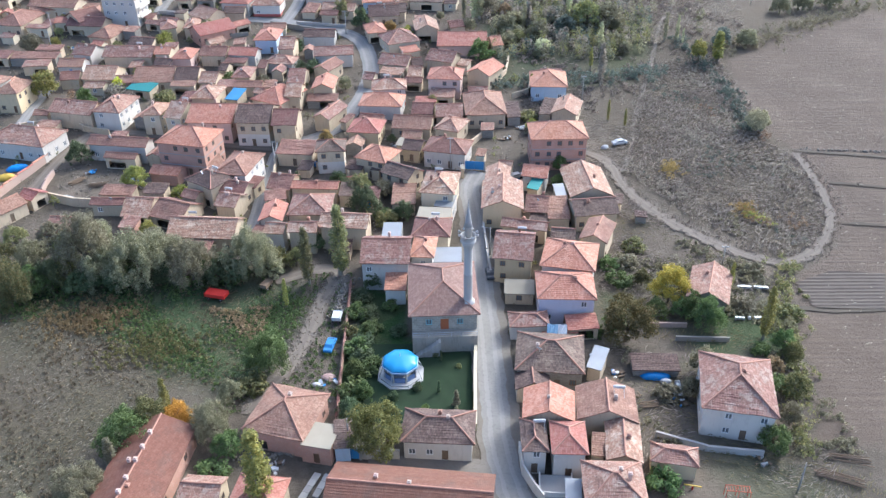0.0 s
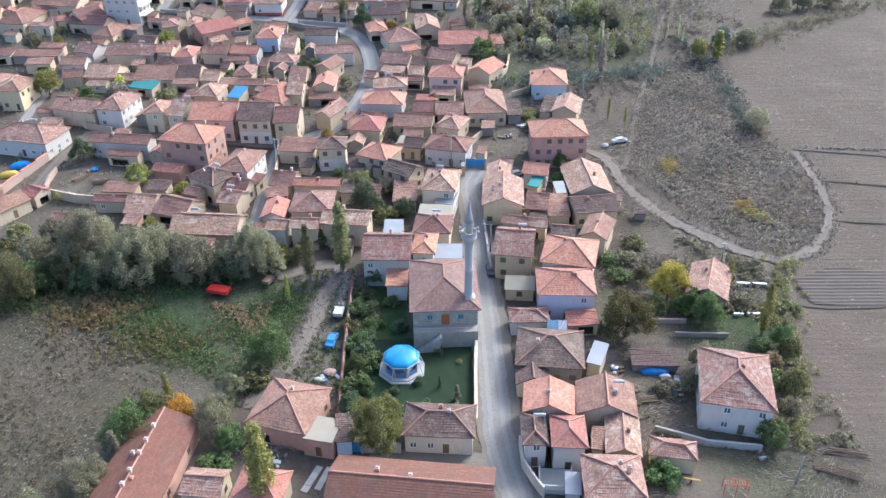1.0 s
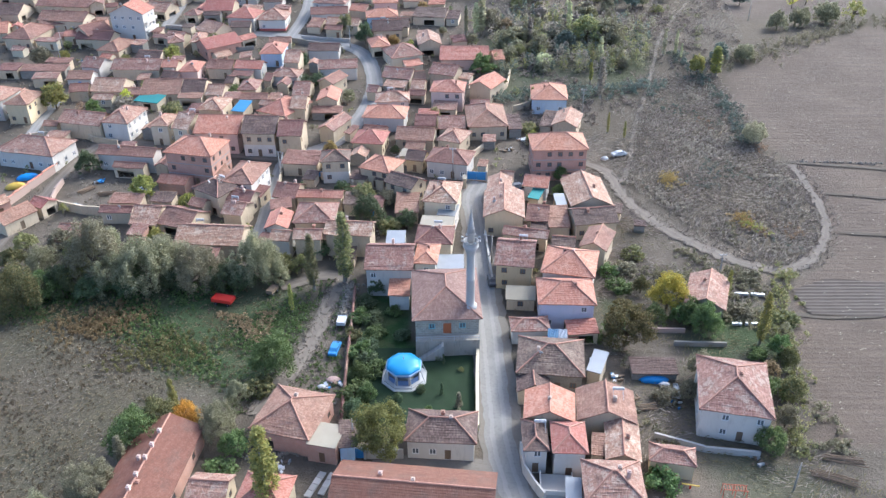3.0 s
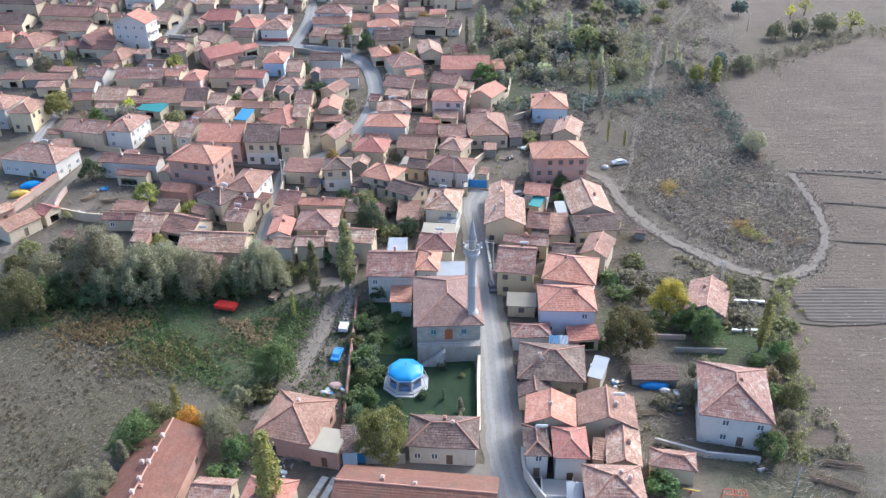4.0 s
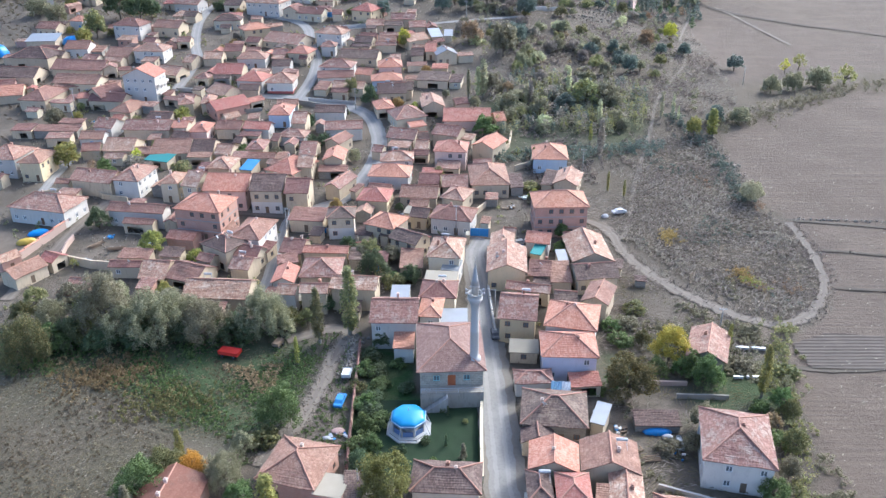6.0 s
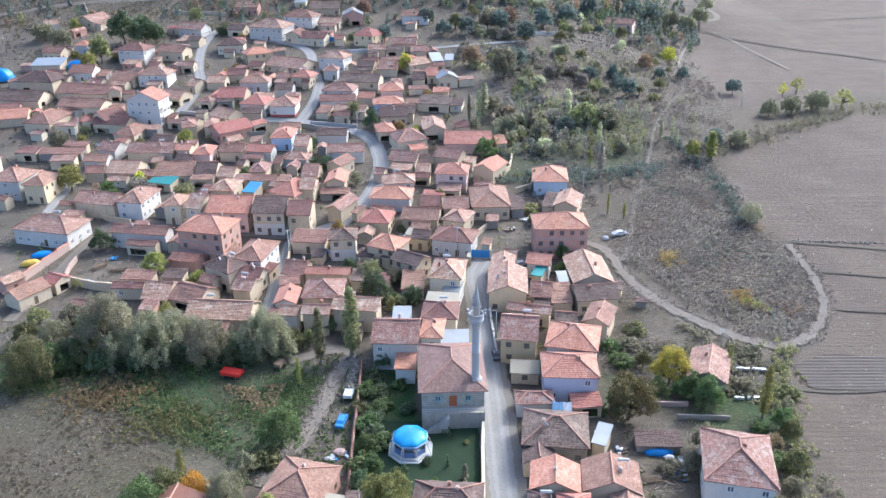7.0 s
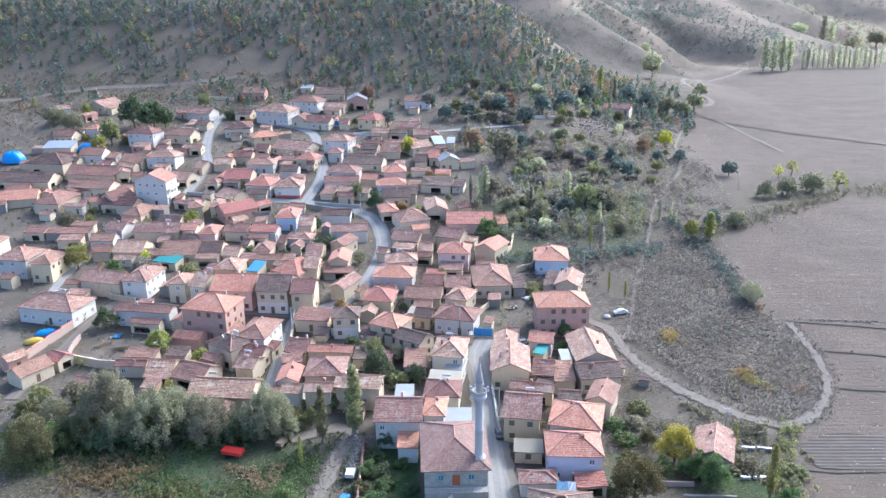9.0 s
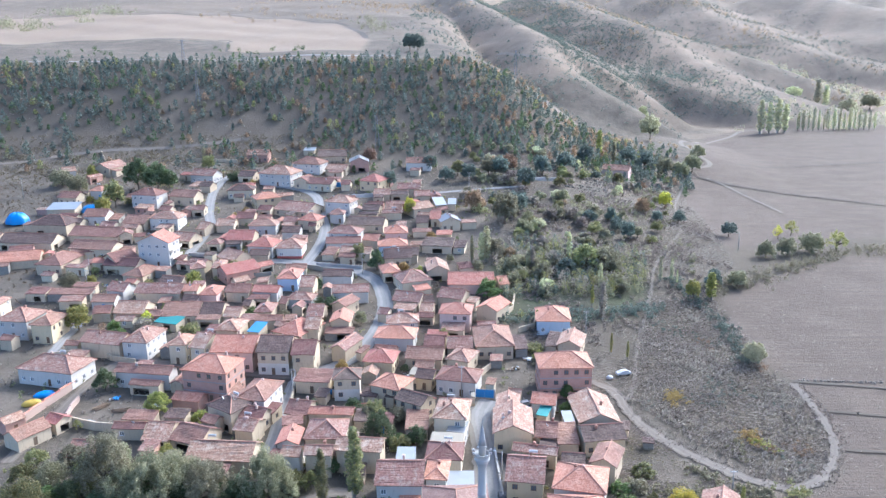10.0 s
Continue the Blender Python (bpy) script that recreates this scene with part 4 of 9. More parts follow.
    if wall == "white" and floors == 3:
        for fl in (1, 2):
            bal = part("balcony", box(a + 0.6, 0, fl * fh - 0.1, 1.2, 2 * b * 0.9, 0.16), WALLS["white"], ob, "white concrete balcony")
            part("parapet", box(a + 1.14, 0, fl * fh + 0.06, 0.12, 2 * b * 0.9, 0.9), WALLS["white"], bal)
    rm, cm = roof_mesh(kind, w, d, rise, ROOFS[roof], rnd, roof in ("mixed", "dark", "red") or (small and roof == "orange"))
    top = shared("roof", rm, ob, pose(0, 0, h + 0.1))
    if cm:
        shared("ridge_cap", cm, top, pose(0, 0, 0.0))
    if kind in ("hip", "gable", "gable_across") and not small:
        for _ in range(rnd.choice((0, 1, 1, 2))):
            shared("chimney", rnd.choice(CHIMNEYS), top, pose(rnd.uniform(-0.25, 0.25) * w, rnd.uniform(-0.12, 0.25) * d, rise * 0.72))
        if rnd.random() < 0.13:
            t = shared("solar_heater", HEATER, top, pose(rnd.uniform(-0.2, 0.2) * w, 0.15 * d, rise * 0.75 + 0.4), "white water tank on a stand")
        if rnd.random() < 0.2:
            shared("satellite_dish", DISH, top, pose(rnd.uniform(-0.3, 0.3) * w, -0.2 * d, rise * 0.7 + 0.5, 0, 0, rnd.uniform(100, 200)))
    for side, p, q, u, zz, what in spots:
        length = math.hypot(q[0] - p[0], q[1] - p[1])
        px, py = p[0] + (q[0] - p[0]) * u / length, p[1] + (q[1] - p[1]) * u / length
        m = pose(px, py, zz, 0, 0, side * 90) @ pose(0, 0.12, 0)
        if what == "window":
            win = shared("window", WIN[trim_kind], ob, m)
            shared("pane", WIN["pane"], win, pose(0, 0, 0))
        else:
            shared("door", WIN["door_" + rnd.choice(("brown", "wood", "wood", "brown", "blue", "wood", "brown"))], ob, m)
    return ob


house(-5.9, 84.0, -6, 23.5, 11.5, 5, "gable", "rust", "tan")
house(-27.7, 85.7, -7, 7.6, 6.7, 4, "hip", "orange", "tan")
house(23.0, 86.5, -2, 8.8, 8.3, 5.5, "hip", "mixed", "pink")
house(-36.4, 87.3, -4, 6.2, 5.3, 3, "gable", "mixed", "tan")
house(17.6, 87.7, -5, 2.4, 3.8, 2.4, "lean", "white_metal", "white")
barn = house(-46.6, 87.0, -4, 10.5, 26.0, 3.5, "gable_across", "rust", "brick")
for vy in (8.6, 5.6, 3.0, -0.4, -3.0, -6.4):
    shared("vent", CHIMNEYS[1], barn, pose(0, vy, 5.85), "small pinkish ridge vent")
house(33.6, 94.3, -11, 7.1, 4.0, 3, "hip", "mixed", "ochre")
house(22.2, 95.2, -9, 2.1, 4.2, 4, "lean", "red", "tan")
house(17.6, 95.4, -2, 5.5, 6.9, 5.5, "hip", "orange", "white")
house(26.0, 95.7, -7, 5.4, 8.6, 4.5, "gable_across", "mixed", "tan")
house(12.5, 96.5, 0, 4.1, 7.0, 5, "hip", "dark", "white")
house(-20.5, 97.7, -12, 4.9, 5.2, 3.5, "flat", "concrete", "brick")
house(-17.2, 98.2, 5, 2.8, 5.5, 3, "lean", "dark", "pale_blue")
house(-2.1, 99.3, -3, 11.4, 7.4, 4, "hip", "dark", "white")
house(15.3, 102.6, -6, 8.2, 7.0, 5.5, "gable_across", "orange", "tan")
house(-26.6, 102.6, -15, 10.5, 11.1, 4, "hip", "red", "brick")
house(24.5, 103.1, -5, 9.5, 7.7, 5, "gable_across", "red", "tan")
house(46.2, 107.1, -12, 11.6, 14.2, 6, "hip", "mixed", "white")
house(13.5, 110.9, 0, 5.9, 4.0, 3, "gable_across", "dark", "tan")
house(25.3, 116.5, -23, 2.7, 5.4, 3, "lean", "white_metal", "tan")
house(17.0, 117.3, -6, 11.9, 10.6, 4, "hip", "dark", "stone")
house(35.6, 117.5, -2, 8.3, 4.0, 1.4, "lean", "dark", "stone")
house(24.0, 127.8, 5, 6.0, 4.0, 2.5, "lean", "orange", "tan")
house(14.1, 128.1, 2, 7.5, 4.7, 3, "hip", "mixed", "white")
house(21.5, 134.9, -2, 11.2, 9.3, 6, "hip", "orange", "lavender")
house(50.2, 137.9, -20, 7.9, 11.4, 4, "gable_across", "mixed", "stone")
house(13.1, 138.9, -4, 6.0, 4.2, 2.5, "lean", "concrete", "tan")
house(-11.4, 139.6, -0, 4.4, 5.1, 3.5, "lean", "orange", "white")
house(23.6, 145.1, -13, 10.9, 10.7, 6.5, "hip", "orange", "white")
house(-13.6, 147.0, -1, 10.1, 10.6, 6.5, "gable", "mixed", "white")
house(-6.0, 147.8, -5, 5.0, 8.0, 6.5, "hip", "orange", "white")
house(-1.2, 148.6, -0, 5.8, 5.8, 4, "flat", "white_metal", "white")
house(12.7, 149.3, -8, 8.2, 11.2, 6, "gable", "mixed", "ochre")
house(-10.5, 152.4, -6, 2.1, 2.8, 2.5, "lean", "red", "tan")
house(-23.9, 153.8, -3, 4.2, 4.0, 2.5, "lean", "dark", "tan")
house(-81.9, 155.0, -0, 2.7, 3.1, 2.5, "lean", "red", "tan")
house(30.8, 155.7, -22, 6.1, 8.9, 5, "gable_across", "red", "tan")
house(23.5, 156.0, -8, 5.2, 5.5, 4, "gable", "dark", "tan")
house(-32.4, 157.0, -0, 6.4, 4.8, 5.5, "gable", "mixed", "tan")
house(-38.4, 157.4, -6, 4.6, 4.8, 5, "gable", "mixed", "white")
house(-4.6, 157.5, -4, 8.3, 8.0, 5, "hip", "red", "cream")
house(-13.3, 157.8, -0, 4.2, 6.1, 4, "flat", "white_metal", "white")
house(-42.7, 158.8, -14, 3.0, 4.1, 3, "lean", "red", "tan")
house(-54.3, 159.2, -4, 15.1, 9.2, 4, "gable", "mixed", "tan")
house(-23.5, 159.4, -5, 10.7, 6.7, 5.5, "gable", "mixed", "tan")
house(-87.6, 160.2, -6, 9.3, 4.0, 2.5, "lean", "red", "stone")
house(15.7, 160.8, -14, 10.3, 4.0, 3.5, "gable", "mixed", "tan")
house(-4.2, 163.0, -6, 7.5, 4.8, 5, "flat", "concrete", "tan")
house(19.0, 164.3, -11, 4.1, 4.5, 2.6, "lean", "dark", "tan")
house(-40.6, 165.4, -0, 5.5, 8.0, 4, "gable_across", "orange", "white")
house(31.3, 167.1, 8, 10.2, 8.0, 4, "gable", "dark", "tan")
house(23.5, 167.5, -0, 5.0, 8.4, 3, "lean", "red", "tan")
house(-32.4, 167.9, -0, 9.6, 9.7, 4.5, "hip", "mixed", "tan")
house(-63.8, 168.7, -21, 8.7, 9.1, 2.6, "gable", "red", "tan")
house(-40.0, 169.0, -15, 3.1, 3.4, 2.5, "lean", "red", "tan")
house(-104.3, 169.2, 59, 8.8, 6.3, 3, "gable", "red", "tan")
house(19.1, 169.3, -9, 5.3, 8.1, 3.5, "gable", "red", "tan")
house(-1.9, 169.8, -11, 4.3, 5.9, 4, "flat", "white_metal", "white")
house(-72.2, 170.3, -5, 6.7, 9.7, 2.5, "gable", "mixed", "tan")
house(-51.4, 170.5, -14, 5.4, 6.7, 4, "gable", "mixed", "tan")
house(11.2, 171.1, -3, 9.5, 13.5, 5, "gable_across", "mixed", "ochre")
house(-41.4, 172.2, 12, 5.0, 4.0, 4, "lean", "red", "tan")
house(38.1, 172.3, -16, 1.9, 3.9, 2.5, "lean", "dark", "tan")
house(-11.6, 173.8, -0, 5.6, 8.1, 3, "lean", "red", "tan")
house(-61.2, 173.9, -22, 4.4, 4.0, 3.5, "gable", "red", "tan")
house(-3.1, 174.7, -8, 8.2, 10.9, 6, "hip", "mixed", "cream")
house(24.8, 175.0, 5, 2.6, 5.3, 3, "lean", "white_metal", "tan")
house(-99.9, 175.2, -25, 4.7, 5.1, 2.8, "gable", "orange", "tan")
house(11.4, 176.1, -21, 2.4, 4.1, 2.5, "lean", "red", "tan")
house(-51.1, 176.4, -18, 6.4, 6.1, 4, "gable", "red", "tan")
house(-32.8, 176.9, -3, 11.6, 4.0, 4, "gable", "orange", "tan")
house(-80.0, 177.0, -4, 8.1, 4.3, 2.6, "lean", "red", "tan")
house(-57.9, 178.1, -34, 9.3, 7.9, 5.5, "hip", "dark", "tan")
house(31.3, 178.3, 4, 10.1, 14.6, 4, "gable_across", "mixed", "tan")
house(19.4, 178.5, -23, 2.9, 4.9, 3, "lean", "teal", "tan")
house(-40.6, 178.8, -11, 5.9, 7.9, 4, "gable", "red", "tan")
house(-48.0, 179.8, -22, 3.2, 4.8, 3, "lean", "red", "tan")
house(10.6, 181.4, -6, 6.0, 8.7, 4, "gable_across", "mixed", "tan")
house(-12.6, 181.9, -32, 8.3, 6.4, 5, "gable", "dark", "tan")
house(19.9, 183.0, -14, 6.3, 6.3, 4, "gable", "orange", "white")
house(-52.1, 184.4, -11, 8.3, 12.1, 6, "hip", "red", "white")
house(2.1, 187.7, -1, 1.0, 2.5, 2.6, "flat", "concrete", "tan")
house(12.8, 187.7, -11, 3.5, 4.9, 3, "gable", "mixed", "tan")
house(-18.5, 188.2, -21, 2.6, 5.2, 3, "lean", "dark", "tan")
house(-24.4, 188.9, -16, 4.5, 4.0, 2.5, "lean", "dark", "tan")
house(-37.0, 189.1, -11, 3.4, 4.1, 2.2, "lean", "dark", "tan")
house(-60.1, 190.2, -61, 6.6, 4.0, 3, "lean", "red", "tan")
house(-18.9, 190.7, -25, 9.0, 8.7, 5, "hip", "orange", "tan")
house(-30.9, 192.7, 4, 7.5, 6.9, 6, "hip", "dark", "tan_white")
house(-66.5, 193.9, -13, 13.4, 10.9, 8.5, "hip", "orange", "brick")
house(6.9, 194.8, -15, 2.6, 3.2, 2.6, "lean", "red", "tan")
house(-1.5, 195.6, -14, 11.4, 8.6, 4.5, "hip", "red", "white")
house(26.0, 195.8, 2, 14.3, 10.4, 8.5, "hip", "orange", "brick")
house(-40.2, 196.1, -6, 9.7, 6.6, 3.5, "lean", "red", "tan")
house(-10.2, 198.0, -16, 5.2, 6.3, 3.5, "gable", "dark", "ochre")
house(-86.4, 198.6, -8, 16.3, 5.6, 4.5, "gable", "red", "white")
house(-13.2, 200.9, -13, 3.3, 3.8, 2.5, "lean", "concrete", "tan")
house(-113.0, 202.6, -13, 17.8, 10.9, 4.5, "hip", "mixed", "white")
house(-44.4, 207.5, -1, 6.8, 9.9, 6.8, "gable", "red", "tan")
house(-23.4, 207.9, -8, 9.0, 8.9, 4, "hip", "orange", "ochre")
house(-0.6, 208.7, -22, 7.1, 8.7, 4, "hip", "mixed", "tan")
house(-52.8, 209.9, -3, 9.5, 12.3, 6.8, "gable", "dark", "tan_white")
house(-11.1, 211.6, -7, 10.7, 8.1, 3, "gable", "red", "tan")
house(-64.7, 212.1, -3, 12.5, 13.3, 6, "gable", "orange", "pink")
house(-74.6, 213.9, -13, 5.2, 10.5, 6, "gable", "mixed", "cream")
house(-81.8, 214.9, -5, 5.7, 8.3, 6, "hip", "mixed", "cream")
house(-29.4, 215.2, -31, 2.3, 4.7, 2.5, "lean", "red", "tan")
house(-34.3, 217.4, -22, 5.4, 10.9, 4, "gable_across", "mixed", "tan")
house(31.3, 218.9, -16, 7.4, 10.8, 4, "gable_across", "mixed", "tan")
house(-1.4, 219.0, 2, 7.6, 8.4, 3, "gable", "mixed", "tan")
house(-105.4, 219.1, -13, 13.6, 8.7, 4.5, "gable", "mixed", "tan")
house(-94.7, 219.5, -9, 8.4, 12.1, 5.5, "hip", "mixed", "white")
house(-8.6, 220.2, -5, 6.1, 7.6, 3, "gable", "red", "tan")
house(8.4, 222.1, 3, 11.4, 16.3, 4, "hip", "red", "tan")
house(-20.4, 223.9, -5, 12.4, 9.1, 4, "hip", "orange", "white")
house(-50.6, 228.6, -27, 10.6, 13.4, 4, "hip", "orange", "tan")
house(-45.8, 228.7, -1, 4.7, 9.4, 5, "gable", "mixed", "tan")
house(-71.4, 229.8, -7, 7.6, 9.7, 4.2, "hip", "mixed", "tan")
house(-128.2, 230.4, -4, 7.3, 10.6, 6, "hip", "red", "ochre")
house(-63.9, 231.0, -13, 4.1, 6.5, 2.5, "lean", "blue", "tan")
house(-19.0, 232.3, 4, 10.2, 7.5, 5, "hip", "mixed", "red_white")
house(-138.4, 233.4, -8, 10.8, 10.8, 6, "hip", "mixed", "white")
house(-38.4, 236.2, -1, 6.6, 9.6, 4, "gable_across", "orange", "tan")
house(27.7, 237.0, -3, 10.9, 12.5, 4.5, "hip", "orange", "pale_blue")
house(-93.4, 237.2, -17, 8.4, 5.1, 2.5, "lean", "teal", "tan")
house(-2.5, 237.6, -6, 10.3, 9.0, 6, "hip", "orange", "pink")
house(-61.4, 237.8, -1, 8.6, 4.4, 3, "gable", "red", "tan")
house(-73.9, 242.5, -6, 5.6, 7.9, 3, "gable", "mixed", "tan")
house(-25.5, 243.0, -16, 3.6, 5.1, 3, "gable", "mixed", "tan")
house(-47.4, 243.2, -1, 5.3, 10.5, 3, "gable", "mixed", "tan")
house(9.4, 244.5, -29, 8.0, 10.3, 4.5, "gable_across", "orange", "tan")
house(-117.6, 244.7, 8, 5.8, 6.2, 3, "gable", "red", "tan")
house(-81.2, 245.2, -1, 7.2, 10.5, 3, "gable", "dark", "tan")
house(-91.2, 245.5, 1, 12.1, 12.7, 3, "gable", "red", "tan")
house(-64.6, 245.9, -1, 6.0, 8.8, 3.5, "hip", "mixed", "tan")
house(-11.8, 246.5, -7, 4.3, 7.2, 3, "gable", "mixed", "tan")
house(-108.4, 247.0, -4, 10.2, 10.2, 3, "gable", "mixed", "tan")
house(-153.4, 248.3, -0, 3.8, 7.5, 5, "hip", "mixed", "cream")
house(-39.0, 249.2, -25, 6.1, 8.9, 4, "gable_across", "red", "tan")
house(-71.4, 250.7, -11, 2.8, 5.7, 3, "gable", "dark", "tan")
house(-59.6, 252.9, -12, 2.8, 5.6, 3, "gable", "red", "tan")
house(-18.1, 253.2, -16, 9.7, 8.4, 4, "gable", "mixed", "tan")
house(-91.2, 253.6, -11, 5.8, 5.2, 3.5, "gable", "dark", "pink")
house(-12.2, 253.7, 14, 3.9, 6.2, 3, "gable", "dark", "tan")
house(-3.4, 254.4, -21, 9.1, 8.5, 4.5, "gable", "mixed", "tan")
house(-120.8, 254.6, -1, 8.1, 6.4, 3, "gable", "red", "white")
house(-54.6, 255.5, -8, 9.2, 6.9, 3.2, "hip", "mixed", "white")
house(-85.7, 257.7, -1, 6.5, 9.4, 4.5, "hip", "orange", "pink")
house(-38.5, 259.4, 6, 12.6, 7.1, 4, "gable", "mixed", "white")
house(-93.2, 260.4, -1, 5.3, 6.0, 4, "gable", "orange", "cream")
house(-67.3, 260.5, -8, 9.4, 6.6, 3.5, "gable", "orange", "white")
house(-135.6, 260.7, -1, 15.3, 4.9, 2.6, "lean", "red", "stone")
house(-76.8, 261.0, -5, 8.7, 7.6, 3.5, "gable", "red", "tan")
house(-104.2, 261.2, -3, 16.3, 8.7, 3.5, "gable", "mixed", "tan")
house(-118.3, 261.6, -14, 7.3, 8.3, 4, "gable", "mixed", "white")
house(-53.4, 263.2, -1, 5.1, 10.1, 5, "gable", "mixed", "tan")
house(13.1, 268.0, 16, 3.8, 7.7, 3, "gable", "orange", "tan")
house(2.5, 269.1, -1, 16.2, 12.3, 3.5, "gable", "orange", "pink")
house(-102.6, 269.2, -9, 8.6, 6.7, 3, "gable", "dark", "tan")
house(-18.2, 269.6, 22, 11.4, 11.4, 4, "hip", "mixed", "cream")
house(-61.5, 271.3, -1, 7.8, 11.3, 4.5, "hip", "orange", "pale_blue")
house(-45.0, 274.7, -1, 10.7, 6.4, 3, "gable", "dark", "white")
house(-26.8, 277.9, 14, 6.8, 9.9, 3.5, "hip", "orange", "tan")
house(-117.2, 278.1, -13, 8.6, 12.4, 3, "hip", "red", "tan")
house(-82.2, 278.4, 41, 13.5, 9.8, 3.5, "gable", "orange", "brick")
house(-97.0, 279.1, 18, 5.5, 8.5, 4.5, "hip", "mixed", "tan")
house(-9.7, 279.2, 7, 8.1, 11.7, 4, "gable_across", "mixed", "tan")
house(-89.6, 281.6, 6, 4.9, 9.7, 4, "hip", "mixed", "tan")
house(-126.1, 284.2, -7, 13.3, 8.1, 3.5, "gable", "red", "tan")
house(-97.9, 284.3, -13, 6.9, 6.9, 3, "gable", "mixed", "tan")
house(-134.6, 286.7, -2, 7.6, 5.5, 3, "gable", "orange", "cream")
house(-151.7, 287.3, -8, 10.8, 15.6, 4, "hip", "red", "tan")
house(-152.6, 287.3, 13, 6.3, 6.3, 4, "gable_across", "mixed", "tan")
house(-129.1, 287.7, 53, 9.7, 10.1, 4, "gable", "red", "tan")
house(-24.8, 291.0, 6, 10.7, 9.7, 3.5, "gable", "dark", "tan")
house(-168.2, 291.1, 15, 14.6, 10.5, 3, "gable", "orange", "tan")
house(-86.4, 291.4, -37, 10.3, 9.8, 3, "gable", "mixed", "tan")
house(-115.4, 291.8, -8, 13.1, 9.5, 9.5, "gable_across", "orange", "white")
house(-22.2, 293.4, -1, 10.6, 8.5, 3.5, "gable", "dark", "tan")
house(-77.4, 293.6, -1, 7.5, 5.7, 3, "gable", "dark", "tan")
house(-40.7, 295.5, -8, 12.1, 7.1, 3, "gable", "mixed", "tan")
house(-146.1, 297.7, 9, 7.7, 6.4, 3, "gable", "red", "tan")
house(-145.0, 298.9, 8, 13.2, 7.3, 3.2, "gable", "red", "cream")
house(-142.9, 299.5, -9, 18.5, 9.3, 4, "gable", "red", "cream")
house(-66.7, 300.2, -1, 10.5, 10.5, 4, "hip", "mixed", "red_white")
house(-77.2, 300.4, -10, 10.6, 10.6, 4.5, "hip", "orange", "white")
house(-27.4, 300.8, 7, 11.7, 8.4, 4, "hip", "orange", "pale_blue")
house(-9.7, 303.6, -9, 12.2, 8.8, 3, "lean", "dark", "tan")
house(-97.5, 304.9, -10, 5.7, 5.7, 3, "hip", "mixed", "tan")
house(-47.2, 305.7, 6, 13.8, 6.9, 3, "gable", "red", "red_white")
house(-35.9, 308.1, -16, 6.7, 6.7, 3, "gable", "orange", "tan")
house(-173.0, 309.0, -5, 22.7, 11.3, 3, "gable", "dark", "tan")
house(-111.1, 310.3, -18, 9.3, 9.3, 3, "gable", "mixed", "tan")
house(-88.7, 311.5, -1, 10.9, 10.9, 3, "gable", "orange", "tan")
house(-46.9, 311.7, -9, 12.8, 9.2, 5, "hip", "mixed", "white")
house(-26.9, 311.9, 5, 9.4, 9.4, 5, "hip", "orange", "pink")
house(-136.3, 312.3, 18, 5.7, 5.7, 4, "gable_across", "mixed", "tan")
house(-148.0, 315.1, -8, 21.8, 10.9, 3.5, "gable", "red", "tan")
house(-69.8, 317.7, -1, 7.4, 7.4, 3, "gable", "dark", "white")
house(-106.3, 321.9, -24, 5.0, 8.4, 3, "gable", "mixed", "tan")
house(-82.5, 323.5, -1, 11.9, 8.6, 4, "hip", "mixed", "white")
house(-62.4, 325.6, -1, 3.5, 6.6, 2.6, "gable", "red", "tan")
house(-98.7, 325.8, -1, 7.8, 7.8, 3, "gable", "mixed", "tan")
house(-171.0, 325.8, -8, 17.1, 12.3, 4.5, "hip", "dark", "tan")
house(-5.8, 326.8, 12, 8.8, 8.8, 4, "gable_across", "white_metal", "tan")
house(-40.0, 327.0, -8, 15.9, 9.8, 3, "gable", "dark", "tan")
house(-16.9, 328.5, -1, 5.2, 9.1, 3, "gable", "dark", "tan")
house(-162.9, 328.7, -11, 5.9, 5.9, 3, "gable", "dark", "tan")
house(-63.9, 328.9, -14, 9.2, 9.2, 4, "hip", "orange", "tan")
house(-72.2, 329.6, -11, 6.1, 6.1, 3, "gable", "mixed", "tan")
house(-137.4, 330.0, -12, 10.7, 9.8, 3, "gable", "red", "tan")
house(-125.0, 330.1, -6, 13.2, 9.5, 5, "hip", "mixed", "white")
house(-11.6, 331.8, -1, 4.7, 9.5, 3.5, "gable", "orange", "tan")
house(-92.5, 334.5, -1, 7.8, 7.8, 3, "gable", "red", "tan")
house(-53.6, 335.1, -1, 6.5, 6.5, 4, "hip", "mixed", "white")
house(-156.9, 335.2, -1, 10.3, 9.5, 4, "gable", "red", "white")
house(-86.1, 343.7, -12, 6.1, 6.1, 3, "gable", "red", "tan")
house(-30.0, 343.8, -1, 7.1, 7.1, 3, "gable", "red", "tan")
house(-39.6, 343.8, -10, 7.6, 7.6, 3, "gable", "dark", "tan")
house(-130.1, 344.0, -13, 5.6, 5.6, 3, "gable", "red", "tan")
house(-115.9, 344.3, -1, 5.8, 5.8, 3, "gable", "mixed", "tan")
house(-176.1, 344.5, 4, 12.8, 9.2, 4, "lean", "white_metal", "tan")
house(-19.4, 345.4, 38, 10.9, 8.5, 3, "gable", "mixed", "tan")
house(-72.3, 345.8, -27, 18.7, 13.5, 3, "gable", "mixed", "tan")
house(-53.4, 345.9, -18, 12.5, 9.0, 6, "hip", "mixed", "white")
house(-4.8, 350.8, -1, 3.7, 7.5, 3, "lean", "white_metal", "tan")
house(-10.5, 351.1, 12, 5.1, 10.1, 3, "lean", "white_metal", "tan")
house(-88.3, 353.9, 30, 12.1, 8.7, 5, "hip", "orange", "ochre")
house(-142.6, 357.4, -13, 13.5, 9.7, 6, "hip", "red", "white")
